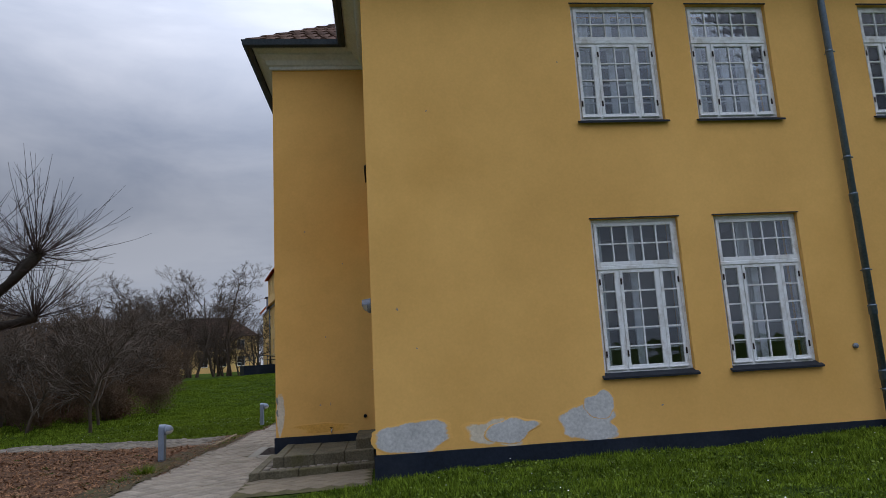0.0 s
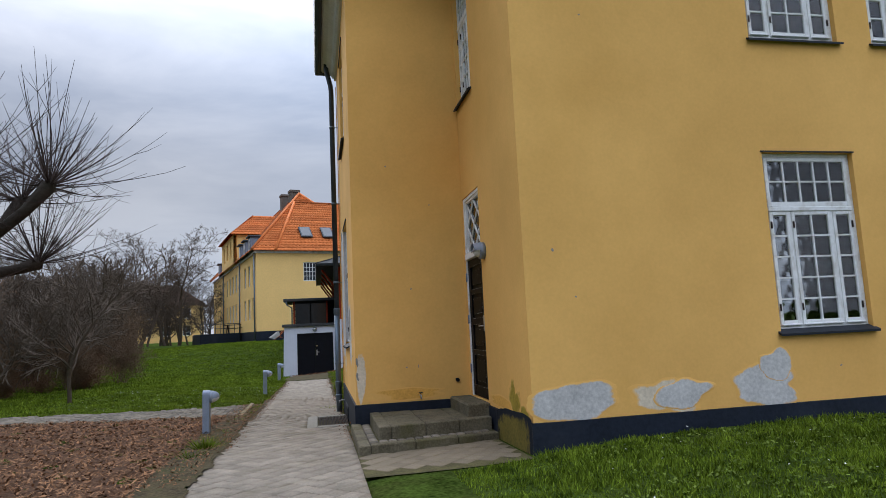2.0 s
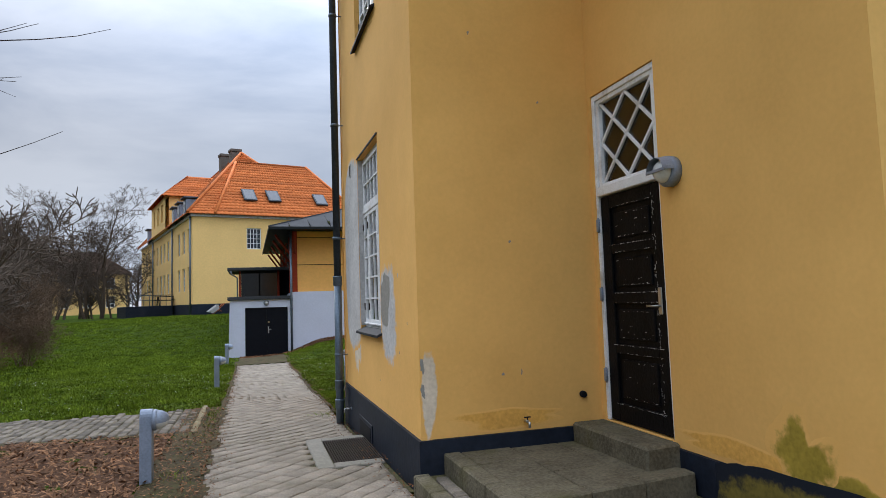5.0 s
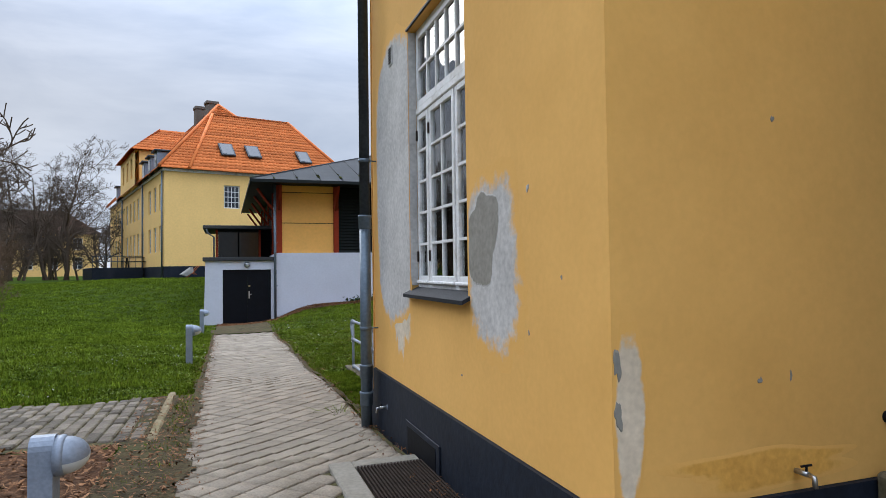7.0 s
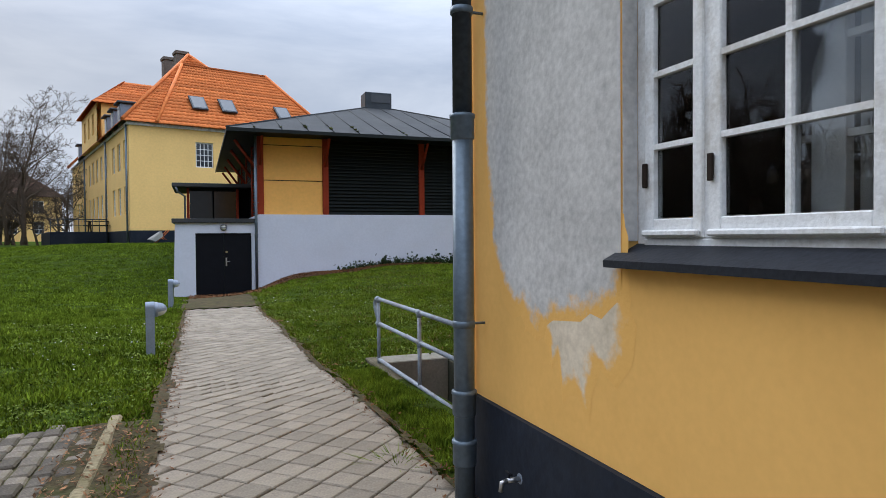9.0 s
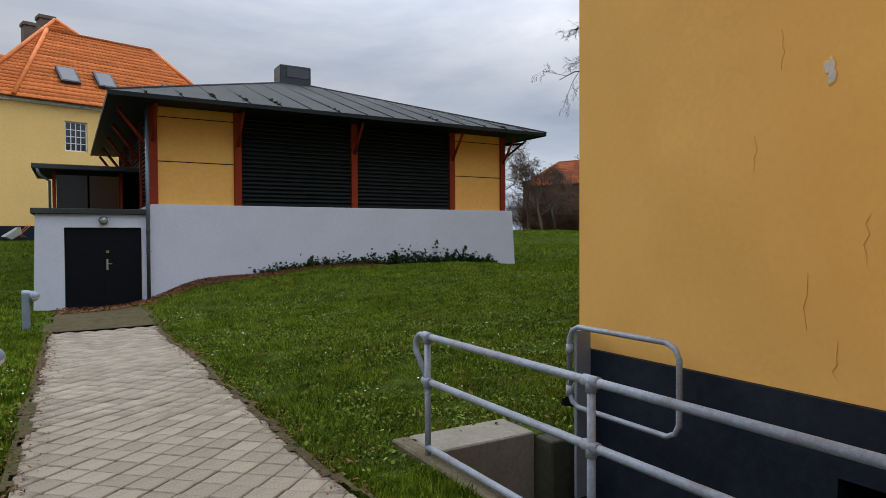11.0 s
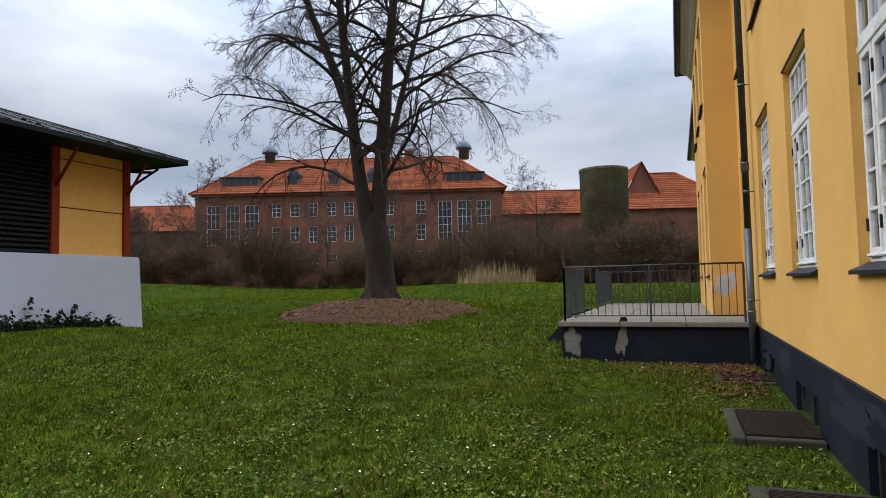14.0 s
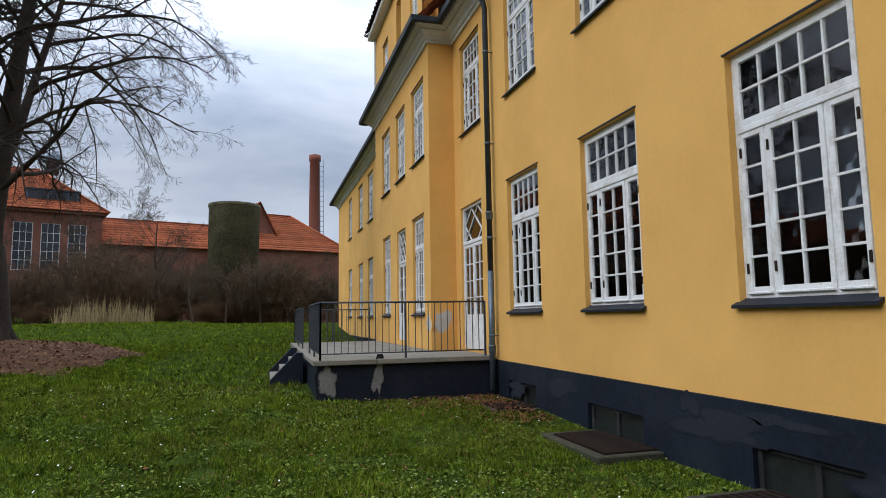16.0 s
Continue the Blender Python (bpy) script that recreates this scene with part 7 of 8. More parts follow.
def bough(store, twigs, rg, p, d, length, r, level, spread, droop, lift, kids, seg=7, twig_level=2, sub=0.55, rmin=0.004):
    """A bending limb with side shoots; the last levels go to the twigs."""
    p, d = np.array(p, float), np.array(d, float)
    pts, rs = [p.copy()], [r]
    step = length / seg
    dirs = []
    for i in range(seg):
        d = d + rg.normal(0, 0.13, 3) + np.array([0, 0, lift - droop * (i / seg)]) * 0.16
        d /= np.linalg.norm(d)
        p = p + d * step
        pts.append(p.copy())
        rs.append(max(r * (1 - 0.82 * (i + 1) / seg), rmin))
        dirs.append(d.copy())
    (twigs if level >= twig_level else store).tube(pts, rs, (9, 6, 4, 3, 3)[min(level, 4)])
    if level >= len(kids):
        return
    n = kids[level]
    for k in range(n):
        f = 0.22 + 0.76 * (k + rg.uniform(0, 0.9)) / n
        i = min(int(f * seg), seg - 1)
        base = pts[i] + (pts[i + 1] - pts[i]) * (f * seg - i)
        u = dirs[i]
        side = np.cross(u, rg.normal(0, 1, 3))
        side /= np.linalg.norm(side) + 1e-9
        nd = u * rg.uniform(0.45, 0.85) + side * spread
        nd /= np.linalg.norm(nd)
        bough(store, twigs, rg, base, nd, length * rg.uniform(sub * 0.7, sub * 1.15) * (1.15 - 0.5 * f), max(rs[i] * 0.55, rmin), level + 1, spread, droop, lift, kids, max(3, seg - 2), twig_level, sub, rmin)


# the old lime on its mulch mound
rg = np.random.default_rng(5)
lime_z = 0.42
lime = thing("lime_tree", "tall bare lime tree with a thick dark trunk", "tree", pose(17.75, 31.6, lime_z))
trunk, limbs, twigs = Limbs(), Limbs(), Limbs()
LR = np.array([0.41, -0.912, 0.0])  # across the tree's two stems


def lime_pt(a, z, d=0.0):
    return LR * a + np.array([0.912, 0.41, 0.0]) * d + np.array([0, 0, z])


trunk.tube([lime_pt(0, -0.3), lime_pt(0, 0.0), lime_pt(0, 0.35), lime_pt(0, 0.9), lime_pt(-0.05, 1.8), lime_pt(-0.15, 2.7), lime_pt(-0.25, 3.3)], [1.0, 0.82, 0.62, 0.53, 0.49, 0.47, 0.30], 16)
for k in range(7):
    a = k * 0.9 + 0.3
    trunk.tube([(0.35 * math.cos(a), 0.35 * math.sin(a), 0.75), (0.6 * math.cos(a), 0.6 * math.sin(a), 0.22), (1.0 * math.cos(a), 1.0 * math.sin(a), -0.15)], [0.12, 0.17, 0.1], 7)
stems = [
    [lime_pt(-0.2, 1.9), lime_pt(-0.5, 3.2), lime_pt(-0.75, 5.0, 0.1), lime_pt(-0.95, 6.8, 0.1), lime_pt(-1.6, 8.7, 0.3), lime_pt(-2.4, 10.8, 0.5), lime_pt(-3.2, 13.2, 0.7), lime_pt(-3.7, 15.4, 0.8)],
    [lime_pt(-0.02, 1.9), lime_pt(-0.05, 3.2), lime_pt(0.15, 5.9), lime_pt(0.4, 8.7, -0.2), lime_pt(0.63, 11.0, -0.4), lime_pt(1.0, 13.5, -0.5), lime_pt(1.3, 16.0, -0.5)],
    [lime_pt(-0.93, 6.6, 0.1), lime_pt(-1.05, 8.0, -0.2), lime_pt(-1.3, 11.0, -0.7), lime_pt(-1.4, 13.5, -1.0), lime_pt(-1.3, 15.5, -1.2)],
    [lime_pt(0.1, 5.0), lime_pt(0.5, 6.3, 0.6), lime_pt(1.0, 8.5, 1.4), lime_pt(1.6, 11.0, 2.0), lime_pt(2.1, 13.5, 2.3)],
]
for st, r0 in zip(stems, (0.31, 0.35, 0.20, 0.17)):
    limbs.tube(st, np.linspace(r0, 0.05, len(st)), 10)
    az = rg.uniform(0, 6.28)
    z = max(4.3, st[0][2] + 1.0)
    while z < st[-1][2]:
        i = max(k for k in range(len(st) - 1) if st[k][2] <= z)
        f = (z - st[i][2]) / (st[i + 1][2] - st[i][2])
        p = st[i] + (st[i + 1] - st[i]) * f
        az += 2.4 + rg.uniform(-0.5, 0.5)
        d = np.array([math.cos(az), math.sin(az), 0.5])
        ln = rg.uniform(4.6, 7.6) * (1.0 if z < 9 else max(0.35, 1.0 - (z - 9) / 10))
        bough(limbs, twigs, rg, p, d / np.linalg.norm(d), ln, 0.030 + 0.0075 * ln, 0, 0.62, 2.2, 0.15, (9, 7, 6, 2), 9, 2, 0.40, 0.0036)
        z += rg.uniform(0.42, 0.75)
trunk.ob("trunk", M_BARK, lime)
limbs.ob("limb", M_BARK, lime)
twigs.ob("twig", M_TWIG, lime, "fine bare twigs")


def pollard(m, seed, heads, label):
    """A pollarded tree: stout arms with fists of long upward shoots."""
    rgp = np.random.default_rng(seed)
    t = thing("pollard_tree", label, "tree", m)
    tk, sh = Limbs(), Limbs()
    tk.tube([(0, 0, -0.3), (0, 0, 0.4), (0.05, 0, 1.4), (0.1, 0, 2.3)], [0.30, 0.22, 0.18, 0.17], 12)
    for (hx, hy, hz) in heads:
        h = np.array([hx, hy, hz])
        tk.tube([(0.1, 0, 2.2), h * np.array([0.4, 0.4, 0]) + np.array([0, 0, 2.5 + (hz - 2.5) * 0.35]), h * np.array([0.8, 0.8, 0]) + np.array([0, 0, 2.4 + (hz - 2.4) * 0.75]), h, h + np.array([0.04, 0.02, 0.1])], [0.13, 0.10, 0.085, 0.12, 0.05], 9)
        for k in range(58):
            d = rgp.normal(0, 1, 3)
            d[2] = abs(d[2]) * 0.9 + 0.05 if k % 5 else d[2] * 0.4
            d /= np.linalg.norm(d)
            ln = rgp.uniform(1.0, 2.1)
            q = h + d * 0.08
            pts = [q.copy()]
            for i in range(6):
                d = d + np.array([0, 0, 0.06]) + rgp.normal(0, 0.035, 3)
                d /= np.linalg.norm(d)
                q = q + d * ln / 6
                pts.append(q.copy())
            sh.tube(pts, np.linspace(0.011, 0.003, 7), 3)
            for _ in range(2):
                i = rgp.integers(2, 5)
                e = d + rgp.normal(0, 0.45, 3)
                e /= np.linalg.norm(e)
                sh.tube([pts[i], pts[i] + e * 0.25, pts[i] + e * rgp.uniform(0.4, 0.6) + np.array([0, 0, 0.05])], [0.005, 0.004, 0.002], 3)
    tk.ob("trunk", M_BARK, t)
    sh.ob("shoot", M_TWIG, t, "long thin bare shoots")
    return t


pollard(pose(-8.2, 13.1, ground_z(-8.2, 13.1)), 4, [(1.75, -0.2, 4.0), (0.7, 1.4, 4.1), (0.9, -1.6, 3.6), (-0.9, -0.6, 3.9), (-0.7, 1.0, 3.6), (1.2, 0.9, 2.9)], "pollarded bare tree with fists of thin shoots")


def bare_tree(name, seed, h, kids, r, spread, label, material=M_TWIG_F, stems=1, lift=0.35, bush=False):
    rgt = np.random.default_rng(seed)
    t = thing(name, label, "shrub" if bush else "tree", pose(0, 0, -50))
    a, b = Limbs(), Limbs()
    for s in range(stems):
        d = np.array([rgt.normal(0, 0.28 if stems > 1 else 0.05), rgt.normal(0, 0.28 if stems > 1 else 0.05), 1.0])
        q = (rgt.normal(0, 0.35), rgt.normal(0, 0.35), -0.2) if stems > 1 else (0, 0, -0.3)
        bough(a, b, rgt, q, d / np.linalg.norm(d), h * rgt.uniform(0.7, 1.0), r, 0, spread, 0.1, lift, kids, 8, 1 if bush else 2, 0.52, 0.008 if bush else 0.013)
    a.ob("trunk", M_TWIG_F if not bush else material, t)
    b.ob("twig", material, t)
    return t


def scatter(proto, spots, seed):
    """Copies of a tree at (x, y, scale), turned at random; the first spot takes the original."""
    r = random.Random(seed)
    for i, (x, y, s) in enumerate(spots):
        m = pose(x, y, ground_z(x, y) - 0.05, r.uniform(-3, 3), r.uniform(-3, 3), r.uniform(0, 360)) @ Matrix.Diagonal((s, s, s * r.uniform(0.9, 1.12), 1))
        if i == 0:
            proto.matrix_basis = m
        else:
            copy_thing(proto, m)


t_a = bare_tree("bare_tree", 21, 13.0, (12, 7, 5, 4), 0.22, 0.75, "tall bare winter tree at the park edge")
t_b = bare_tree("bare_tree", 22, 11.0, (13, 7, 5, 4), 0.18, 0.95, "spreading bare winter tree at the park edge")
s_a = bare_tree("thicket_shrub", 23, 4.2, (9, 6, 4), 0.03, 0.6, "dense brown leafless shrub", M_SHRUB, 22, 0.3, True)
s_b = bare_tree("thicket_shrub", 24, 3.4, (9, 6, 4), 0.028, 0.75, "dense russet leafless shrub", M_SHRUB_R, 22, 0.25, True)
rs_ = random.Random(77)
far_l = [(-46 + i * 1.12 + rs_.uniform(-1, 1), 70 + rs_.uniform(-4, 22), rs_.uniform(0.75, 1.05)) for i in range(30)]
mid_l = [(-17, 36, 0.62), (-20, 31, 0.66), (-15.5, 45, 0.62), (-22, 42, 0.8), (-15.0, 27.5, 0.52), (-18.5, 52, 0.75), (-25, 36, 0.8), (-26, 50, 0.9), (-17.5, 33, 0.55), (-16, 26, 0.6), (-21, 60, 0.9)]
far_r = [(48, 66, 0.75), (38, 62, 0.75), (31, 60, 0.7), (76, 42, 1.1), (80, 35, 1.05), (83, 55, 1.0), (27, 74, 0.9), (20, 78, 1.0), (95, 24, 1.0), (46, 52, 0.55), (48, 44, 0.5), (41.5, 26.6, 0.6), (40.5, 28.5, 0.42), (43, 22.5, 0.55), (44, 19, 0.5)]
far_l += [(-44 + i * 2.3 + rs_.uniform(-1, 1), 64 + rs_.uniform(-4, 10), rs_.uniform(0.6, 0.85)) for i in range(12)]
far_l += [(-33 + i * 0.85 + rs_.uniform(-0.6, 0.6), 72 + rs_.uniform(-6, 16), rs_.uniform(0.75, 1.0)) for i in range(20)]
far_r += [(36, 62, 1.05), (40, 60, 0.9), (33, 59, 0.95), (44.5, 50, 0.8), (38, 57, 0.75), (47, 43, 0.8), (30, 57, 0.85), (47.5, 37, 0.75), (42, 55, 0.8), (46, 31, 0.8), (41, 24.5, 0.62), (27, 60, 0.8)]


def behind_lawn(x, y):
    return x < -3.3 - 0.30 * (y - 12)


mid_l = [p for p in mid_l if behind_lawn(p[0], p[1])]
t_c = bare_tree("young_tree", 27, 6.4, (14, 8, 5), 0.065, 0.7, "slender bare young tree in the thicket")
young = [(-9.4, 22.5, 0.95), (-10.6, 26.0, 1.0), (-11.6, 29.0, 1.0), (-12.6, 32.5, 1.1), (-13.4, 27.2, 1.1), (-14.6, 30.5, 1.15), (-15.2, 24.0, 1.1), (-12.0, 23.6, 0.9), (-16.6, 34.5, 1.2), (-14.2, 37.0, 1.15), (-17.6, 28.0, 1.2), (-13.0, 20.5, 0.9), (-16.0, 41.0, 1.25), (-19.5, 38.0, 1.3), (-20.0, 31.0, 1.2)]
scatter(t_c, young, 6)
scatter(t_a, far_l[::2] + mid_l[::2] + far_r[::2], 1)
scatter(t_b, far_l[1::2] + mid_l[1::2] + far_r[1::2], 2)
left_hedge = [(-10.6 - 0.42 * k + rs_.uniform(-0.5, 0.5), 31.5 - 1.05 * k + rs_.uniform(-0.5, 0.5), rs_.uniform(0.42, 0.6)) for k in range(12)]
left_mass = [(-14.8 - rs_.uniform(0, 14), 26 + rs_.uniform(0, 30), rs_.uniform(0.6, 1.1)) for _ in range(38)] + [(-15 - rs_.uniform(0, 14), 56 + rs_.uniform(0, 16), rs_.uniform(0.9, 1.3)) for _ in range(14)]
north_mass = []
for k in range(46):
    f = k / 45
    north_mass.append((30 + 14 * math.sin(f * 2.2) + rs_.uniform(-1.6, 1.6), 66 - f * 46 + rs_.uniform(-0.8, 0.8), rs_.uniform(0.6, 0.95)))
    if k % 2 or f > 0.55:
        north_mass.append((37 + 14 * math.sin(f * 2.2) + rs_.uniform(-2, 2), 66 - f * 46 + rs_.uniform(-1, 1), rs_.uniform(0.85, 1.2) if f < 0.55 else rs_.uniform(1.1, 1.6)))
north_mass += [(42.3, 26.4, 1.0), (42.0, 25.2, 1.1), (41.6, 28.0, 1.0), (43.0, 23.8, 1.15)]
left_mass = [p for p in left_mass if behind_lawn(p[0], p[1])]
for k in range(22):
    f = k / 21
    north_mass.append((34 + 11 * math.sin(f * 2.2) + rs_.uniform(-1.5, 1.5), 64 - f * 40 + rs_.uniform(-1.2, 1.2), rs_.uniform(1.15, 1.75)))
left_mass += [(-12.5 - 0.33 * k - rs_.uniform(0, 5), 24 + 1.5 * k, rs_.uniform(0.9, 1.35)) for k in range(18)]
left_mass = [p for p in left_mass if behind_lawn(p[0], p[1])]
scatter(s_a, left_mass[::2] + north_mass[::2] + left_hedge[::3], 3)
scatter(s_b, left_hedge[1::3] + left_hedge[2::3] + left_mass[1::2] + north_mass[1::2], 4)


# ---- laid ground: path, setts, wood chips ----
def draped(name, x0, x1, y0, y1, step, lift, material, label, category, edge=None, skirt=0.12, mound=None):
    """A sheet that follows the ground; edge(x, y) trims it to a ragged outline."""
    xs, ys = np.arange(x0, x1 + 1e-6, step), np.arange(y0, y1 + 1e-6, step)
    X, Y = np.meshgrid(xs, ys)
    Z = ground_zs(X, Y) + lift
    if mound is not None:
        Z = Z + mound(X, Y)
    f = []
    n = len(xs)
    for j in range(len(ys) - 1):
        for i in range(n - 1):
            if edge is None or edge(xs[i] + step / 2, ys[j] + step / 2):
                f.append((j * n + i, j * n + i + 1, (j + 1) * n + i + 1, (j + 1) * n + i))
    o = new(name, raw_mesh(name, np.stack([X, Y, Z], -1).reshape(-1, 3), f, material))
    o.data.polygons.foreach_set("use_smooth", [True] * len(f))
    return tagged(o, label, category, kind="structure")


path = draped("path", PAVE[0], PAVE[1] + 0.001, -3.0, 29.9, 0.29, 0.002, M_JOINT, "footpath of square concrete pavers laid diagonally", "path")
draped("path_end", PAVE[0] - 0.1, PAVE[1] + 0.25, 29.9, 36.4, 0.15, 0.02, M_EARTH, "mossy soil and leaves before the black doors", "soil", edge=lambda x, y: abs(x + 2.7) < 0.95 + 0.12 * noise.noise(Vector((0, y * 2, 1))), mound=None)
apron = draped("pavement", PAVE[1] + 0.005, -0.03, 8.72, 11.9, 0.2, 0.012, M_JOINT, "paved apron before the entrance steps", "pavement")
apron2 = draped("pavement", PAVE[1] + 0.005, -1.78, 11.9, 16.5, 0.05, 0.006, M_JOINT, "paved strip along the bay", "pavement")
rp = random.Random(9)


def paver_mesh(sx, sy, h, material):
    bm = bmesh.new()
    box(bm, -sx / 2, sx / 2, -sy / 2, sy / 2, -h, 0.0, 0.007)
    return mesh_of(bm, "paver", material)


pm_near = paver_mesh(0.192, 0.192, 0.06, M_PAVER)
base_v = np.array([v.co[:] for v in pm_near.vertices])
base_f = [tuple(p.vertices) for p in pm_near.polygons]
far_v, far_q, count = [], [], 0
pitch = 0.2
half = 0.19 / math.sqrt(2)
c45 = math.sqrt(0.5)
near_n = 0
half_tri_v, half_tri_f, hn = [], [], 0


def slope_at(x, y):
    e = 0.2
    return (ground_z(x + e, y) - ground_z(x - e, y)) / (2 * e), (ground_z(x, y + e) - ground_z(x, y - e)) / (2 * e)


for i in range(-140, 141):
    for j in range(-140, 141):
        x = -2.75 + (i - j) * pitch * c45
        y = 13.0 + (i + j) * pitch * c45
        if y < -2.8 or y > 29.75 or not (PAVE[0] - 0.02 < x < PAVE[1] + 0.03):
            continue
        if 13.1 < y < 14.55 and x > -2.5:
            continue
        edge = x < PAVE[0] + half or x > PAVE[1] - half
        z = ground_z(x, y) + 0.018 + rp.uniform(-0.003, 0.003)
        gx_s, gy_s = slope_at(x, y)
        rx, ry, rz = math.degrees(math.atan(gy_s)) + rp.uniform(-0.7, 0.7), -math.degrees(math.atan(gx_s)) + rp.uniform(-0.7, 0.7), 45 + rp.uniform(-0.8, 0.8)
        if edge:
            # cut pavers along the border
            s = 1 if x < (PAVE[0] + PAVE[1]) / 2 else -1
            xe = PAVE[0] if s > 0 else PAVE[1]
            d = abs(x - xe)
            pts = [(xe, y - max(0.02, half - d)), (x + s * 0, y - half), (x + s * half, y), (x, y + half), (xe, y + max(0.02, half - d))]
            if (x - xe) * s < 0:
                w = half + (x - xe) * s
                if w < 0.04:
                    continue
                pts = [(xe, y - w), (xe + s * w, y), (xe, y + w)]
            n = len(pts)
            top = [(a, b, z) for a, b in pts]
            bot = [(a, b, z - 0.05) for a, b in pts]
            half_tri_v += top + bot
            ctr = hn
            for k in range(1, n - 1):
                half_tri_f.append((hn, hn + k, hn + k + 1))
            for k in range(n):
                k2 = (k + 1) % n
                half_tri_f += [(hn + k, hn + n + k, hn + n + k2), (hn + k, hn + n + k2, hn + k2)]
            hn += 2 * n
            continue
        m = pose(x, y, z, rx, ry, rz)
        if 9.5 < y < 23.0 and near_n < 300 and (15.0 < y < 23.0):
            o = new("paver", pm_near)
            o.parent, o.matrix_basis = path, m
            near_n += 1
        else:
            mm = np.array(m)
            far_v.append(base_v @ mm[:3, :3].T + mm[:3, 3])
            for f in base_f:
                if len(f) == 4:
                    far_q += [(f[0] + count, f[1] + count, f[2] + count), (f[0] + count, f[2] + count, f[3] + count)]
                else:
                    far_q.append(tuple(k + count for k in f))
            count += len(base_v)
o = new("paver_rest", raw_mesh("paver_rest", np.concatenate(far_v), far_q, M_PAVER_J))
o.parent = path
tagged(o, kind="stuff")
o = new("paver_border", raw_mesh("paver_border", half_tri_v, half_tri_f, M_PAVER_J))
o.parent = path
tagged(o, kind="stuff")
# the apron before the steps: the same pavers, worn and brown
am = paver_mesh(0.194, 0.194, 0.05, M_PAVER_M)
for i in range(-40, 10):
    for j in range(-40, 10):
        x, y = -2.75 + (i - j) * pitch * c45, 13.0 + (i + j) * pitch * c45
        if PAVE[1] + 0.05 < x < -0.14 and 8.9 < y < 9.97 + 0.15 * (x + 1.86):
            o = new("paver", am)
            o.parent, o.matrix_basis = apron, pose(x, y, ground_z(x, y) + 0.02 + rp.uniform(-0.003, 0.003), rp.uniform(-0.8, 0.8), rp.uniform(-0.8, 0.8), 45 + rp.uniform(-1, 1))

# setts of the cross path
COB = (-9.5, -4.02, 16.05, 18.45)
cob = draped("sett_path", COB[0], COB[1], COB[2], COB[3], 0.3, 0.012, M_JOINT, "cross path of worn granite setts", "path")
sb = bmesh.new()
box(sb, -0.088, 0.088, -0.06, 0.06, -0.06, 0.0, 0.014)
sett_m = mesh_of(sb, "sett", M_COBBLE)
sv = np.array([v.co[:] for v in sett_m.vertices])
sf = [tuple(p.vertices) for p in sett_m.polygons]
cv, cf, cn, nn = [], [], 0, 0
rc = random.Random(15)
rows = int((COB[1] - COB[0]) / 0.13)
for c in range(rows):
    x = COB[1] - 0.07 - c * 0.131
    y = COB[2] + 0.05 + rc.uniform(0, 0.12)
    while y < COB[3] - 0.08 + 0.12 * math.sin(c * 0.7):
        ln = rc.uniform(0.75, 1.2)
        z = ground_z(x, y) + 0.03 + rc.uniform(-0.008, 0.008)
        m = pose(x, y + 0.09 * ln, z, rc.uniform(-3, 3), rc.uniform(-3, 3), 90 + rc.uniform(-4, 4)) @ Matrix.Diagonal((ln, 1, 1, 1))
        if nn < 300 and x > -7:
            o = new("sett", sett_m)
            o.parent, o.matrix_basis = cob, m
            nn += 1
        else:
            mm = np.array(m)
            cv.append(sv @ mm[:3, :3].T + mm[:3, 3])
            for f in sf:
                cf += [(f[0] + cn, f[k] + cn, f[k + 1] + cn) for k in range(1, len(f) - 1)]
            cn += len(sv)
        y += 0.185 * ln
if cv:
    o = new("sett_rest", raw_mesh("sett_rest", np.concatenate(cv), cf, M_COBBLE_J))
    o.parent = cob
    tagged(o, kind="stuff")
kerb = thing("kerb_stones", "short mossy kerb at the end of the setts", "kerb")
for k in range(3):
    y = 16.15 + k * 0.86
    bm = bmesh.new()
    box(bm, -4.0, -3.90, y, y + 0.84, -0.45, ground_z(-3.9, y + 0.4) + 0.045, 0.02)
    part("kerb_stone", bm, M_KERB, kerb)


def ragged(x0, x1, y0, y1, seed, amp=0.35):
    def inside(x, y):
        e = amp * noise.noise(Vector((x * 0.9 + seed, y * 0.9, 0.3)))
        return x0 + e < x < x1 + e * 0.7 and y0 + e < y < y1 + e * 0.4
    return inside


def bump_field(X, Y):
    return 0.02 * np.sin(X * 5.1 + 1.3 * np.sin(Y * 3.7)) * np.sin(Y * 4.3 + 0.7) + 0.012 * np.sin(X * 13 + Y * 7)


bed_in = ragged(-9.8, -4.1, 8.5, 15.95, 3.0, 0.25)
draped("woodchip_bed", -10.2, -3.8, 8.0, 16.1, 0.12, 0.018, M_CHIPBED, "bed of reddish-brown wood chips", "bed", edge=bed_in, mound=bump_field)


def chips(name, count, sampler, size, material, seed, label, category):
    """Loose flat chips or leaves lying on the ground."""
    r = np.random.default_rng(seed)
    P = sampler(r, count)
    n = len(P)
    a, tilt = r.uniform(0, 2 * np.pi, n), r.normal(0, 0.35, n)
    L, W = size * r.uniform(0.4, 1.6, n), size * r.uniform(0.15, 0.5, n)
    u = np.stack([np.cos(a) * np.cos(tilt), np.sin(a) * np.cos(tilt), np.sin(tilt)], -1)
    w = np.stack([-np.sin(a), np.cos(a), r.normal(0, 0.3, n)], -1)
    c = [P + u * L[:, None], P + w * W[:, None], P - u * L[:, None], P - w * W[:, None]]
    v = np.stack(c, 1).reshape(-1, 3)
    q = np.arange(n * 4).reshape(n, 4)
    return tagged(new(name, raw_mesh(name, v, q, material)), label, category, kind="stuff")


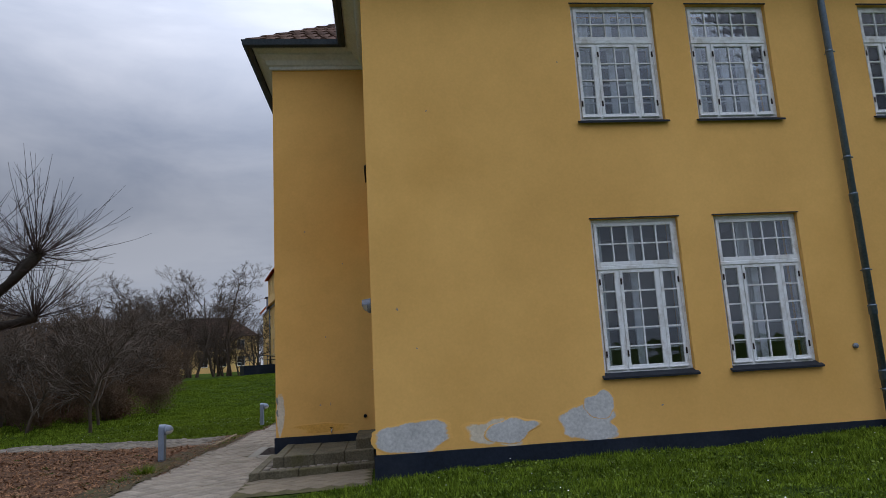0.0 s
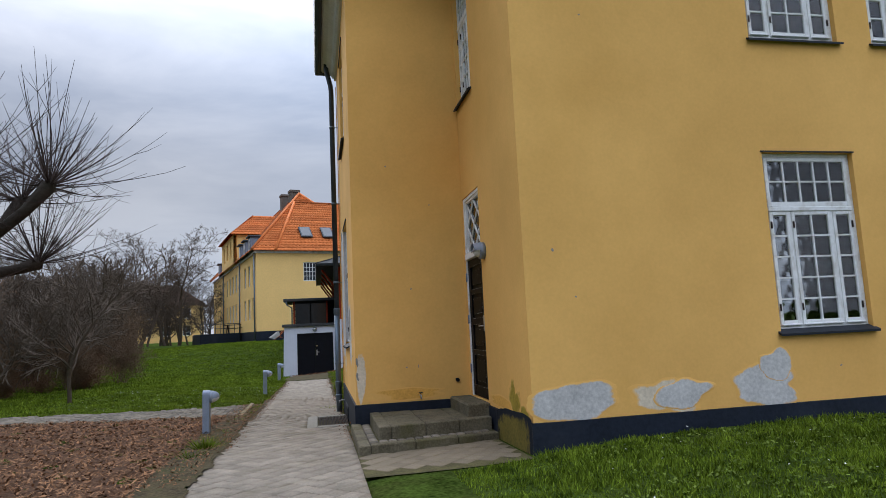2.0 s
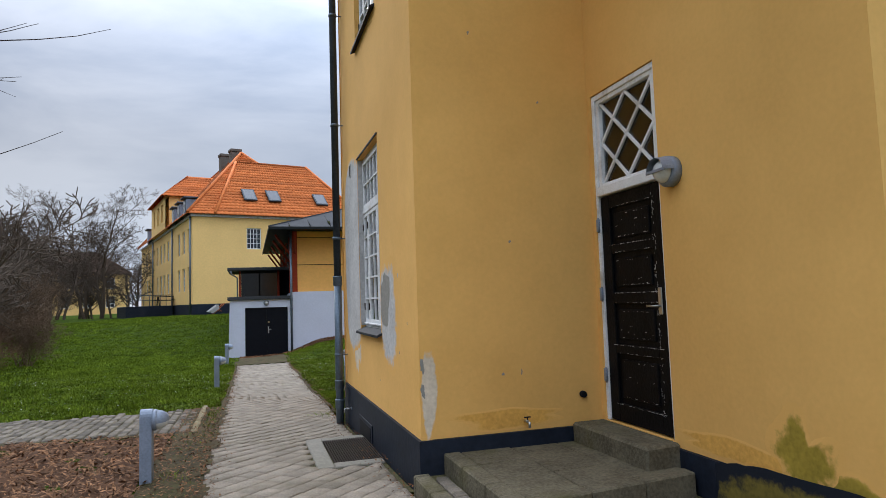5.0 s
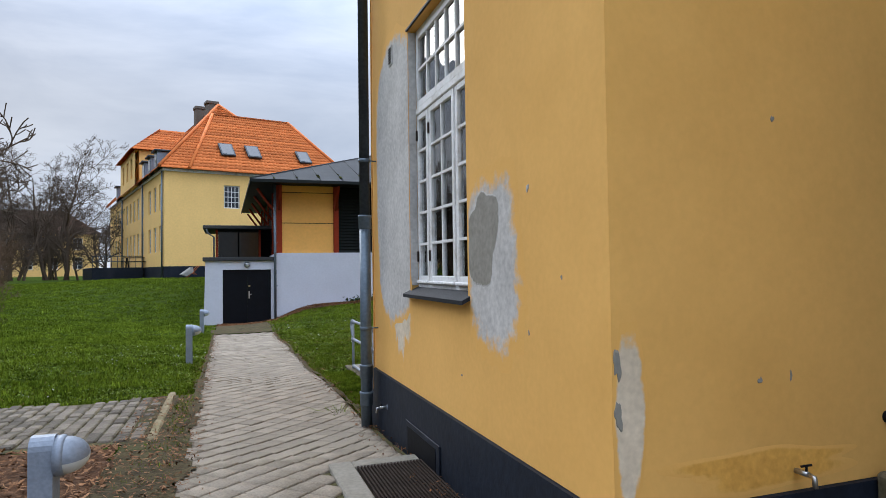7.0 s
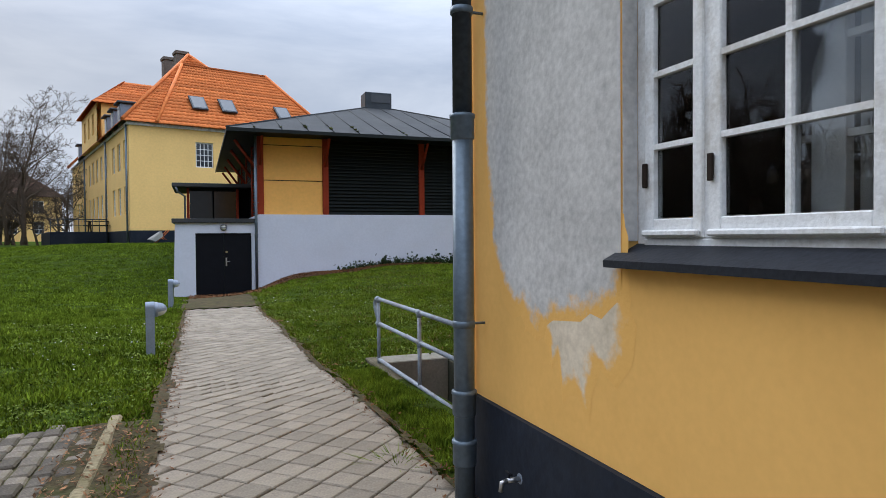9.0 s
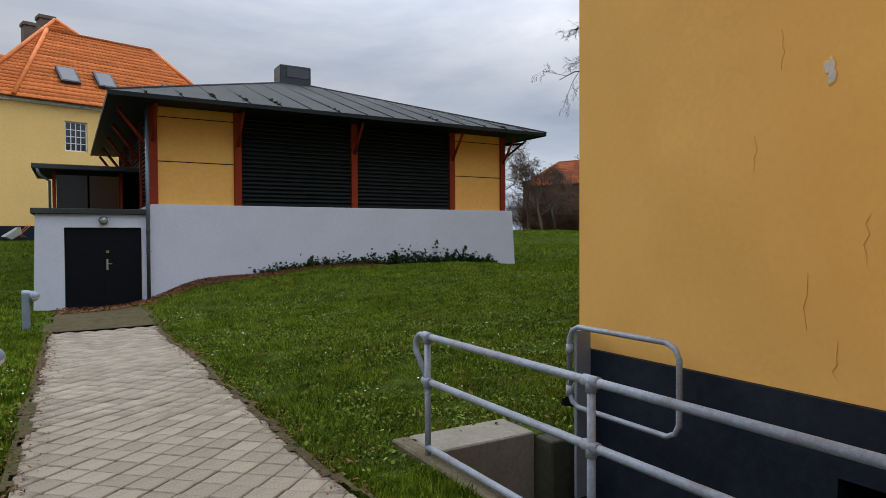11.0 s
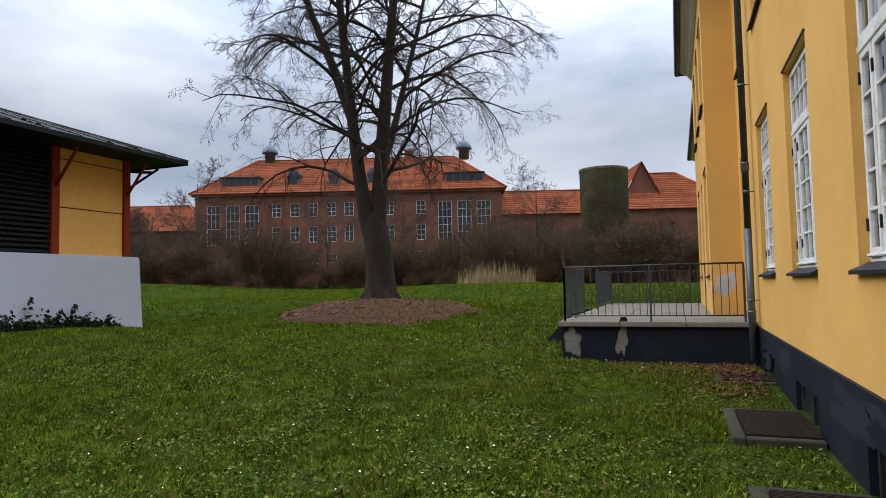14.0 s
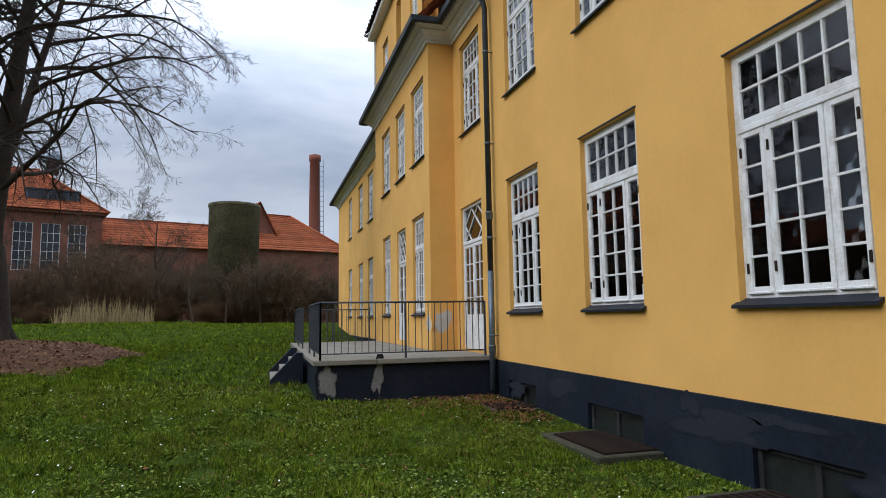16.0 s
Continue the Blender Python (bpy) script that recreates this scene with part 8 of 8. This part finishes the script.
def in_bed(r, n):
    X, Y = r.uniform(-10.0, -3.9, n * 2), r.uniform(8.1, 16.0, n * 2)
    k = np.array([bed_in(x, y) for x, y in zip(X, Y)])
    X, Y = X[k][:n], Y[k][:n]
    return np.stack([X, Y, ground_zs(X, Y) + 0.045 + bump_field(X, Y) + r.uniform(0, 0.02, len(X))], -1)


chips("wood_chips", 24000, in_bed, 0.035, M_CHIP, 31, "loose reddish wood chips", "wood chips")


# the mulch mound round the lime
@np.vectorize
def mound_edge(x, y):
    return 0.92 + 0.22 * noise.noise(Vector((x * 0.7, y * 0.7, 2))) + 0.06 * noise.noise(Vector((x * 3, y * 3, 5)))


def mound_h(X, Y):
    d = np.hypot((X - 16.8) / 4.6, (Y - 31.2) / 3.7) / mound_edge(X, Y)
    return 0.34 * np.clip(1 - d ** 2, 0, 1) - 0.015


def mound_in(x, y):
    return math.hypot((x - 16.8) / 4.6, (y - 31.2) / 3.7) < mound_edge(x, y)


draped("mulch_mound", 10.6, 23.4, 26.0, 36.0, 0.14, 0.02, M_CHIPBED, "low mound of brown wood mulch round the tree", "mulch", edge=mound_in, mound=mound_h)


def on_mound(r, n):
    X, Y = r.uniform(10.8, 23.2, n), r.uniform(26.2, 35.8, n)
    k = np.array([mound_in(x, y) for x, y in zip(X, Y)])
    X, Y = X[k], Y[k]
    return np.stack([X, Y, ground_zs(X, Y) + 0.03 + mound_h(X, Y) + r.uniform(0, 0.03, len(X))], -1)


chips("mulch_chips", 15000, on_mound, 0.05, M_CHIP, 32, "loose brown mulch chips", "wood chips")


# the banked earth against the pavilion base
def bank_in(x, y):
    return -1.2 < x < 10.9 and 35.6 - 1.0 * max(0.0, (3.5 - x) / 4.7) - 0.25 * noise.noise(Vector((x, 0, 0))) < y < 36.42 and x > -1.2 + max(0, (36.3 - y)) * 0.2


draped("leaf_bank", -1.3, 11.2, 34.2, 36.42, 0.12, 0.03, M_CHIPBED, "bank of dry leaves against the pale base", "leaves", edge=bank_in)


def on_bank(r, n):
    X = np.where(r.random(n) < 0.75, r.uniform(-1.6, 5.5, n), r.uniform(-3.6, -1.5, n))
    Y = 36.35 - np.abs(r.normal(0, 0.32, n)) * np.where(X < -1.5, 5, 1 + 2.2 * np.clip((3.5 - X) / 4.7, 0, 1))
    return np.stack([X, Y, ground_zs(X, Y) + 0.05 + r.uniform(0, 0.03, n)], -1)


chips("dry_leaves", 7500, on_bank, 0.05, M_LEAF, 33, "dry brown leaves by the pale wall", "leaves")


def by_terrace(r, n):
    X = np.concatenate([r.uniform(7.0, 8.35, n // 2), r.uniform(5.5, 8.3, n - n // 2)])
    Y = np.concatenate([20.4 + np.abs(r.normal(0, 1.3, n // 2)), 20.5 + np.abs(r.normal(0, 0.5, n - n // 2))])
    return np.stack([X, Y, ground_zs(X, Y) + 0.03 + r.uniform(0, 0.03, n)], -1)


chips("dry_leaves", 2600, by_terrace, 0.03, M_LEAF, 34, "dry brown leaves by the terrace", "leaves")


# bare mossy earth that creeps over the edges of the path
def path_verge(x, y):
    a = 0.10 * noise.noise(Vector((y * 1.7, 0.3, 4))) + 0.06 * noise.noise(Vector((y * 6.0, 1.3, 7)))
    if x < -2.7:
        outer = -4.15 if y < 18.5 else PAVE[0] - 0.07 - 0.4 * a
        return outer < x < PAVE[0] + 0.03 + a
    return y > 16.6 and PAVE[1] - 0.01 + a < x < PAVE[1] + 0.055 + 0.7 * a


draped("path_verge", -4.2, PAVE[1] + 0.24, 6.0, 30.0, 0.035, 0.03, M_EARTH, "bare mossy earth along the path edges", "soil", edge=path_verge, mound=lambda X, Y: 0.35 * bump_field(X, Y))


def on_verge(r, n):
    X, Y = r.uniform(-4.25, -3.62, n), r.uniform(9.0, 18.4, n)
    return np.stack([X, Y, ground_zs(X, Y) + 0.045 + r.uniform(0, 0.012, n)], -1)


chips("verge_chips", 2600, on_verge, 0.022, M_CHIP, 37, "wood chips strewn along the path verge", "wood chips")


def along_path(r, n):
    s = r.integers(0, 2, n)
    X = np.where(s, PAVE[0] + 0.01, PAVE[1] + 0.02) + r.normal(0, 0.09, n)
    Y = r.uniform(11, 30, n)
    return np.stack([X, Y, ground_zs(X, Y) + 0.03 + r.uniform(0, 0.01, n)], -1)


chips("path_litter", 4200, along_path, 0.018, M_LEAF, 35, "crumbs of soil and leaves along the path", "leaves")


# ivy and bramble at the foot of the pale base
def ivy(name, spots, seed, label, leaf=0.045):
    r = np.random.default_rng(seed)
    v, q = [], []
    for x, y, z, rx, ry, rz, n in spots:
        P = np.stack([x + r.normal(0, rx, n), y + r.normal(0, ry, n), z + np.abs(r.normal(0, rz, n))], -1)
        a, b = r.normal(0, 1, (n, 3)), r.normal(0, 1, (n, 3))
        a /= np.linalg.norm(a, axis=1, keepdims=True)
        b -= a * (a * b).sum(1, keepdims=True)
        b /= np.linalg.norm(b, axis=1, keepdims=True)
        s = leaf * r.uniform(0.5, 1.3, n)[:, None]
        k = len(v) and sum(len(w) for w in v)
        v.append(np.stack([P + a * s, P + b * s * 0.7, P - a * s, P - b * s * 0.7], 1).reshape(-1, 3))
        q.append(np.arange(n * 4).reshape(n, 4) + (k or 0))
    return tagged(new(name, raw_mesh(name, np.concatenate(v), np.concatenate(q), M_IVY)), label, "ivy", kind="stuff")


iv = []
ri = random.Random(5)
for k in range(30):
    x = 1.8 + k * 0.29 + ri.uniform(-0.1, 0.1)
    f = min(1.0, max(0.15, (x - 1.5) / 4))
    iv.append((x, 36.22, ground_z(x, 36.2) + 0.03, 0.16, 0.08, 0.09 + 0.12 * f * ri.random(), int(40 + 70 * f)))
for x, h in ((3.3, 0.35), (7.9, 0.7), (8.7, 0.4), (9.1, 0.55), (10.2, 0.3), (6.3, 0.25)):
    for j in range(5):
        iv.append((x + 0.03 * j, 36.3, ground_z(x, 36.2) + h * j / 4, 0.04, 0.02, 0.05, 9))
ivy("ivy", iv, 7, "dark ivy and bramble climbing the pale base", 0.06)


# ---- grass ----
def lawn_ok(X, Y):
    bad = (X > PAVE[0] - 0.05) & (X < PAVE[1] + 0.05) & (Y < 29.6)
    bad |= (X > -1.85) & (X < 34) & (Y > 11.8) & (Y < 16.6)
    bad |= (X > -1.22) & (X < 34) & (Y > 16) & (Y < 17.6)
    bad |= (X > -0.02) & (X < 34) & (Y > 8.86) & (Y < 20.4)
    bad |= (X > -1.95) & (X < -0.0) & (Y > 8.66) & (Y < 12)
    bad |= (X > PIT[0] - 0.16) & (X < 0) & (Y > 16) & (Y < 20.8)
    bad |= (X > COB[0]) & (X < -3.85) & (Y > COB[2] - 0.05) & (Y < COB[3] + 0.02)
    bad |= (X > -9.8) & (X < -4.0) & (Y > 8.3) & (Y < 16.1)
    bad |= (X > 8.25) & (X < 17.3) & (Y > 20) & (Y < 23.6)
    bad |= (X > -4.2) & (X < 11.7) & (Y > 36.1)
    bad |= (X > -1.6) & (X < 4.5) & (Y > 34.85 + 0.21 * (X + 1.2))
    bad |= (X > PAVE[0] + 0.35) & (X < PAVE[1] - 0.35) & (Y > 29.5) & (Y < 37)
    bad |= np.hypot((X - 16.8) / 4.6, (Y - 31.2) / 3.7) < 0.88
    for x0, x1 in ((3.42, 4.85), (6.45, 7.42), (0.75, 2.1)):
        bad |= (X > x0) & (X < x1) & (Y < 21.1) & (Y > 20)
    return ~bad


TURF = np.random.default_rng(90).normal(0, 1, (26, 3))


def turf(X, Y):
    """An uneven field from 0 to about 1: clumps a hand wide on broader drifts."""
    s = np.zeros_like(X)
    for k, (a, b, c) in enumerate(TURF):
        q = (3.0, 5.5, 9.0, 14.0)[k % 4]
        n = math.hypot(a, b)
        s = s + np.sin((X * a + Y * b) / n * q * (0.7 + 0.3 * abs(c)) + 9 * c)
    return 0.5 + s / 9.0


def grass(name, count, x0, x1, y0, y1, h, w, seed, material, label, keep=None, lean=0.45):
    r = np.random.default_rng(seed)
    X, Y = r.uniform(x0, x1, count), r.uniform(y0, y1, count)
    k = lawn_ok(X, Y) & (turf(X, Y) + 0.85 > r.random(count))
    if keep is not None:
        k &= keep(X, Y, r)
    X, Y = X[k], Y[k]
    n = len(X)
    Z = ground_zs(X, Y)
    # tufts: height follows a slow wave, so the turf is uneven
    tuft = np.clip(0.5 + 0.62 * turf(X, Y), 0.35, 1.4)
    a = r.uniform(0, 2 * np.pi, n)
    hh = h * r.uniform(0.5, 1.25, n) * tuft
    ww = w * r.uniform(0.6, 1.3, n)
    dx, dy = np.cos(a), np.sin(a)
    lx, ly = r.normal(0, lean, n) * hh, r.normal(0, lean, n) * hh
    v = np.stack([np.stack([X - dx * ww, Y - dy * ww, Z - 0.01], -1), np.stack([X + dx * ww, Y + dy * ww, Z - 0.01], -1), np.stack([X + lx, Y + ly, Z + hh], -1)], 1).reshape(-1, 3)
    return tagged(new(name, raw_mesh(name, v, np.arange(n * 3).reshape(n, 3), material)), label, "grass", kind="stuff")


grass("grass", 300000, -1.9, 9.0, 20.0, 30.0, 0.056, 0.0065, 1, M_BLADE, "short green winter grass")
grass("grass", 130000, -9.0, -3.6, 16.0, 30.0, 0.055, 0.009, 2, M_BLADE, "short green winter grass")
grass("grass", 100000, -1.0, 9.0, 3.5, 8.9, 0.066, 0.008, 3, M_BLADE, "short green winter grass")
grass("grass", 150000, -1.9, 20.0, 27.0, 37.0, 0.065, 0.014, 4, M_BLADE, "short green winter grass")
grass("grass", 150000, -16.0, -3.6, 18.0, 56.0, 0.07, 0.022, 5, M_BLADE, "short green winter grass")
grass("grass", 120000, 8.0, 40.0, 21.0, 60.0, 0.09, 0.03, 6, M_BLADE, "short green winter grass")
grass("grass", 14000, -1.84, -1.26, 16.6, 20.6, 0.06, 0.007, 13, M_BLADE, "short green winter grass")
grass("grass_edge", 15000, -4.35, -3.6, 9.0, 30.0, 0.045, 0.007, 8, M_BLADE, "grass creeping over the path edge")
grass("dry_grass", 46000, -1.9, 12.0, 20.3, 34.0, 0.06, 0.008, 9, M_STRAW, "withered straw in the lawn", lambda X, Y, r: (np.sin(X * 1.3 + 2 * np.sin(Y * 0.8)) * np.sin(Y * 1.1) > 0.15) | (r.random(len(X)) < 0.25), 0.9)
grass("dry_grass", 5000, -9.0, -3.6, 9.0, 30.0, 0.05, 0.008, 10, M_STRAW, "withered straw in the lawn", None, 0.9)
grass("reeds", 900, 39.0, 42.5, 31.0, 36.0, 1.3, 0.03, 12, M_REED, "pale dry reeds before the thicket", None, 0.12)


def tuft_thing(x, y, n, h, seed):
    r = np.random.default_rng(seed)
    X, Y = x + r.normal(0, 0.07, n), y + r.normal(0, 0.07, n)
    Z = ground_zs(X, Y)
    a = r.uniform(0, 6.28, n)
    hh = h * r.uniform(0.5, 1.2, n)
    out = np.stack([X - x, Y - y], -1) * 1.4
    v = np.stack([np.stack([X - np.cos(a) * 0.006, Y - np.sin(a) * 0.006, Z], -1), np.stack([X + np.cos(a) * 0.006, Y + np.sin(a) * 0.006, Z], -1), np.stack([X + out[:, 0], Y + out[:, 1], Z + hh], -1)], 1).reshape(-1, 3)
    return tagged(new("grass_tuft", raw_mesh("grass_tuft", v, np.arange(n * 3).reshape(n, 3), M_BLADE)), "bright tuft of grass beside the path", "grass", kind="stuff")


tuft_thing(-3.88, 11.6, 260, 0.17, 1)
tuft_thing(-3.95, 10.9, 120, 0.1, 2)
tuft_thing(-2.05, 16.9, 60, 0.07, 3)


def daisies(count, x0, x1, y0, y1, seed):
    r = np.random.default_rng(seed)
    X, Y = r.uniform(x0, x1, count), r.uniform(y0, y1, count)
    k = lawn_ok(X, Y) & (np.sin(X * 0.9 + np.sin(Y * 0.7) * 2) + np.sin(Y * 0.8 + 1) > r.uniform(-1.5, 1.2, count))
    X, Y = X[k], Y[k]
    n = len(X)
    Z = ground_zs(X, Y) + r.uniform(0.04, 0.085, n)
    ang = np.arange(6) * np.pi / 3
    s = r.uniform(0.006, 0.011, n)
    tx, ty = r.normal(0, 0.35, n), r.normal(0, 0.35, n)
    v = np.stack([np.stack([X + s * np.cos(t), Y + s * np.sin(t), Z + s * (np.cos(t) * tx + np.sin(t) * ty)], -1) for t in ang], 1).reshape(-1, 3)
    return tagged(new("daisies", raw_mesh("daisies", v, np.arange(n * 6).reshape(n, 6), M_DAISY)), "small white daisies in the lawn", "flowers", kind="stuff")


def clover(count, x0, x1, y0, y1, seed):
    r = np.random.default_rng(seed)
    X, Y = r.uniform(x0, x1, count), r.uniform(y0, y1, count)
    k = lawn_ok(X, Y) & (0.35 * np.sin(X * 1.1 + 2 * np.sin(Y * 0.9)) * np.sin(Y * 1.3 + 0.6) + 0.7 * (turf(X + 5, Y) - 0.5) > r.uniform(-0.6, 0.7, count))
    X, Y = X[k], Y[k]
    n = len(X)
    Z = ground_zs(X, Y) + r.uniform(0.012, 0.045, n)
    s = r.uniform(0.008, 0.018, n)
    tx, ty, a0 = r.normal(0, 0.4, n), r.normal(0, 0.4, n), r.uniform(0, 6.28, n)
    v = np.stack([np.stack([X + s * np.cos(t + a0), Y + s * np.sin(t + a0), Z + s * (np.cos(t + a0) * tx + np.sin(t + a0) * ty)], -1) for t in np.arange(5) * 1.2566], 1).reshape(-1, 3)
    return tagged(new("clover", raw_mesh("clover", v, np.arange(n * 5).reshape(n, 5), M_CLOVER)), "pale green clover patches in the lawn", "clover", kind="stuff")


clover(90000, -1.9, 9.5, 20.3, 31.0, 1)
clover(25000, -9.0, -3.7, 18.0, 27.0, 2)
clover(20000, 0.0, 9.0, 3.5, 8.8, 3)


def in_lawn(r, n):
    X, Y = r.uniform(-1.9, 10.0, n), r.uniform(20.4, 31.0, n)
    k = lawn_ok(X, Y)
    X, Y = X[k], Y[k]
    return np.stack([X, Y, ground_zs(X, Y) + r.uniform(0.02, 0.05, len(X))], -1)


chips("dry_leaves", 1800, in_lawn, 0.026, M_LEAF, 36, "scattered dry brown leaves in the lawn", "leaves")
daisies(1000, -1.9, 9.5, 20.5, 31.0, 1)
daisies(500, -9.0, -3.7, 18.0, 27.0, 2)
daisies(160, 0.0, 9.0, 3.5, 8.8, 3)
bm = bmesh.new()
box(bm, 27.0, 27.06, 36.0, 36.06, 0.6, 1.9, 0.005)
tagged(part("marker_stake", bm, M_ORANGE), "thin orange marker stake in the lawn", "stake")
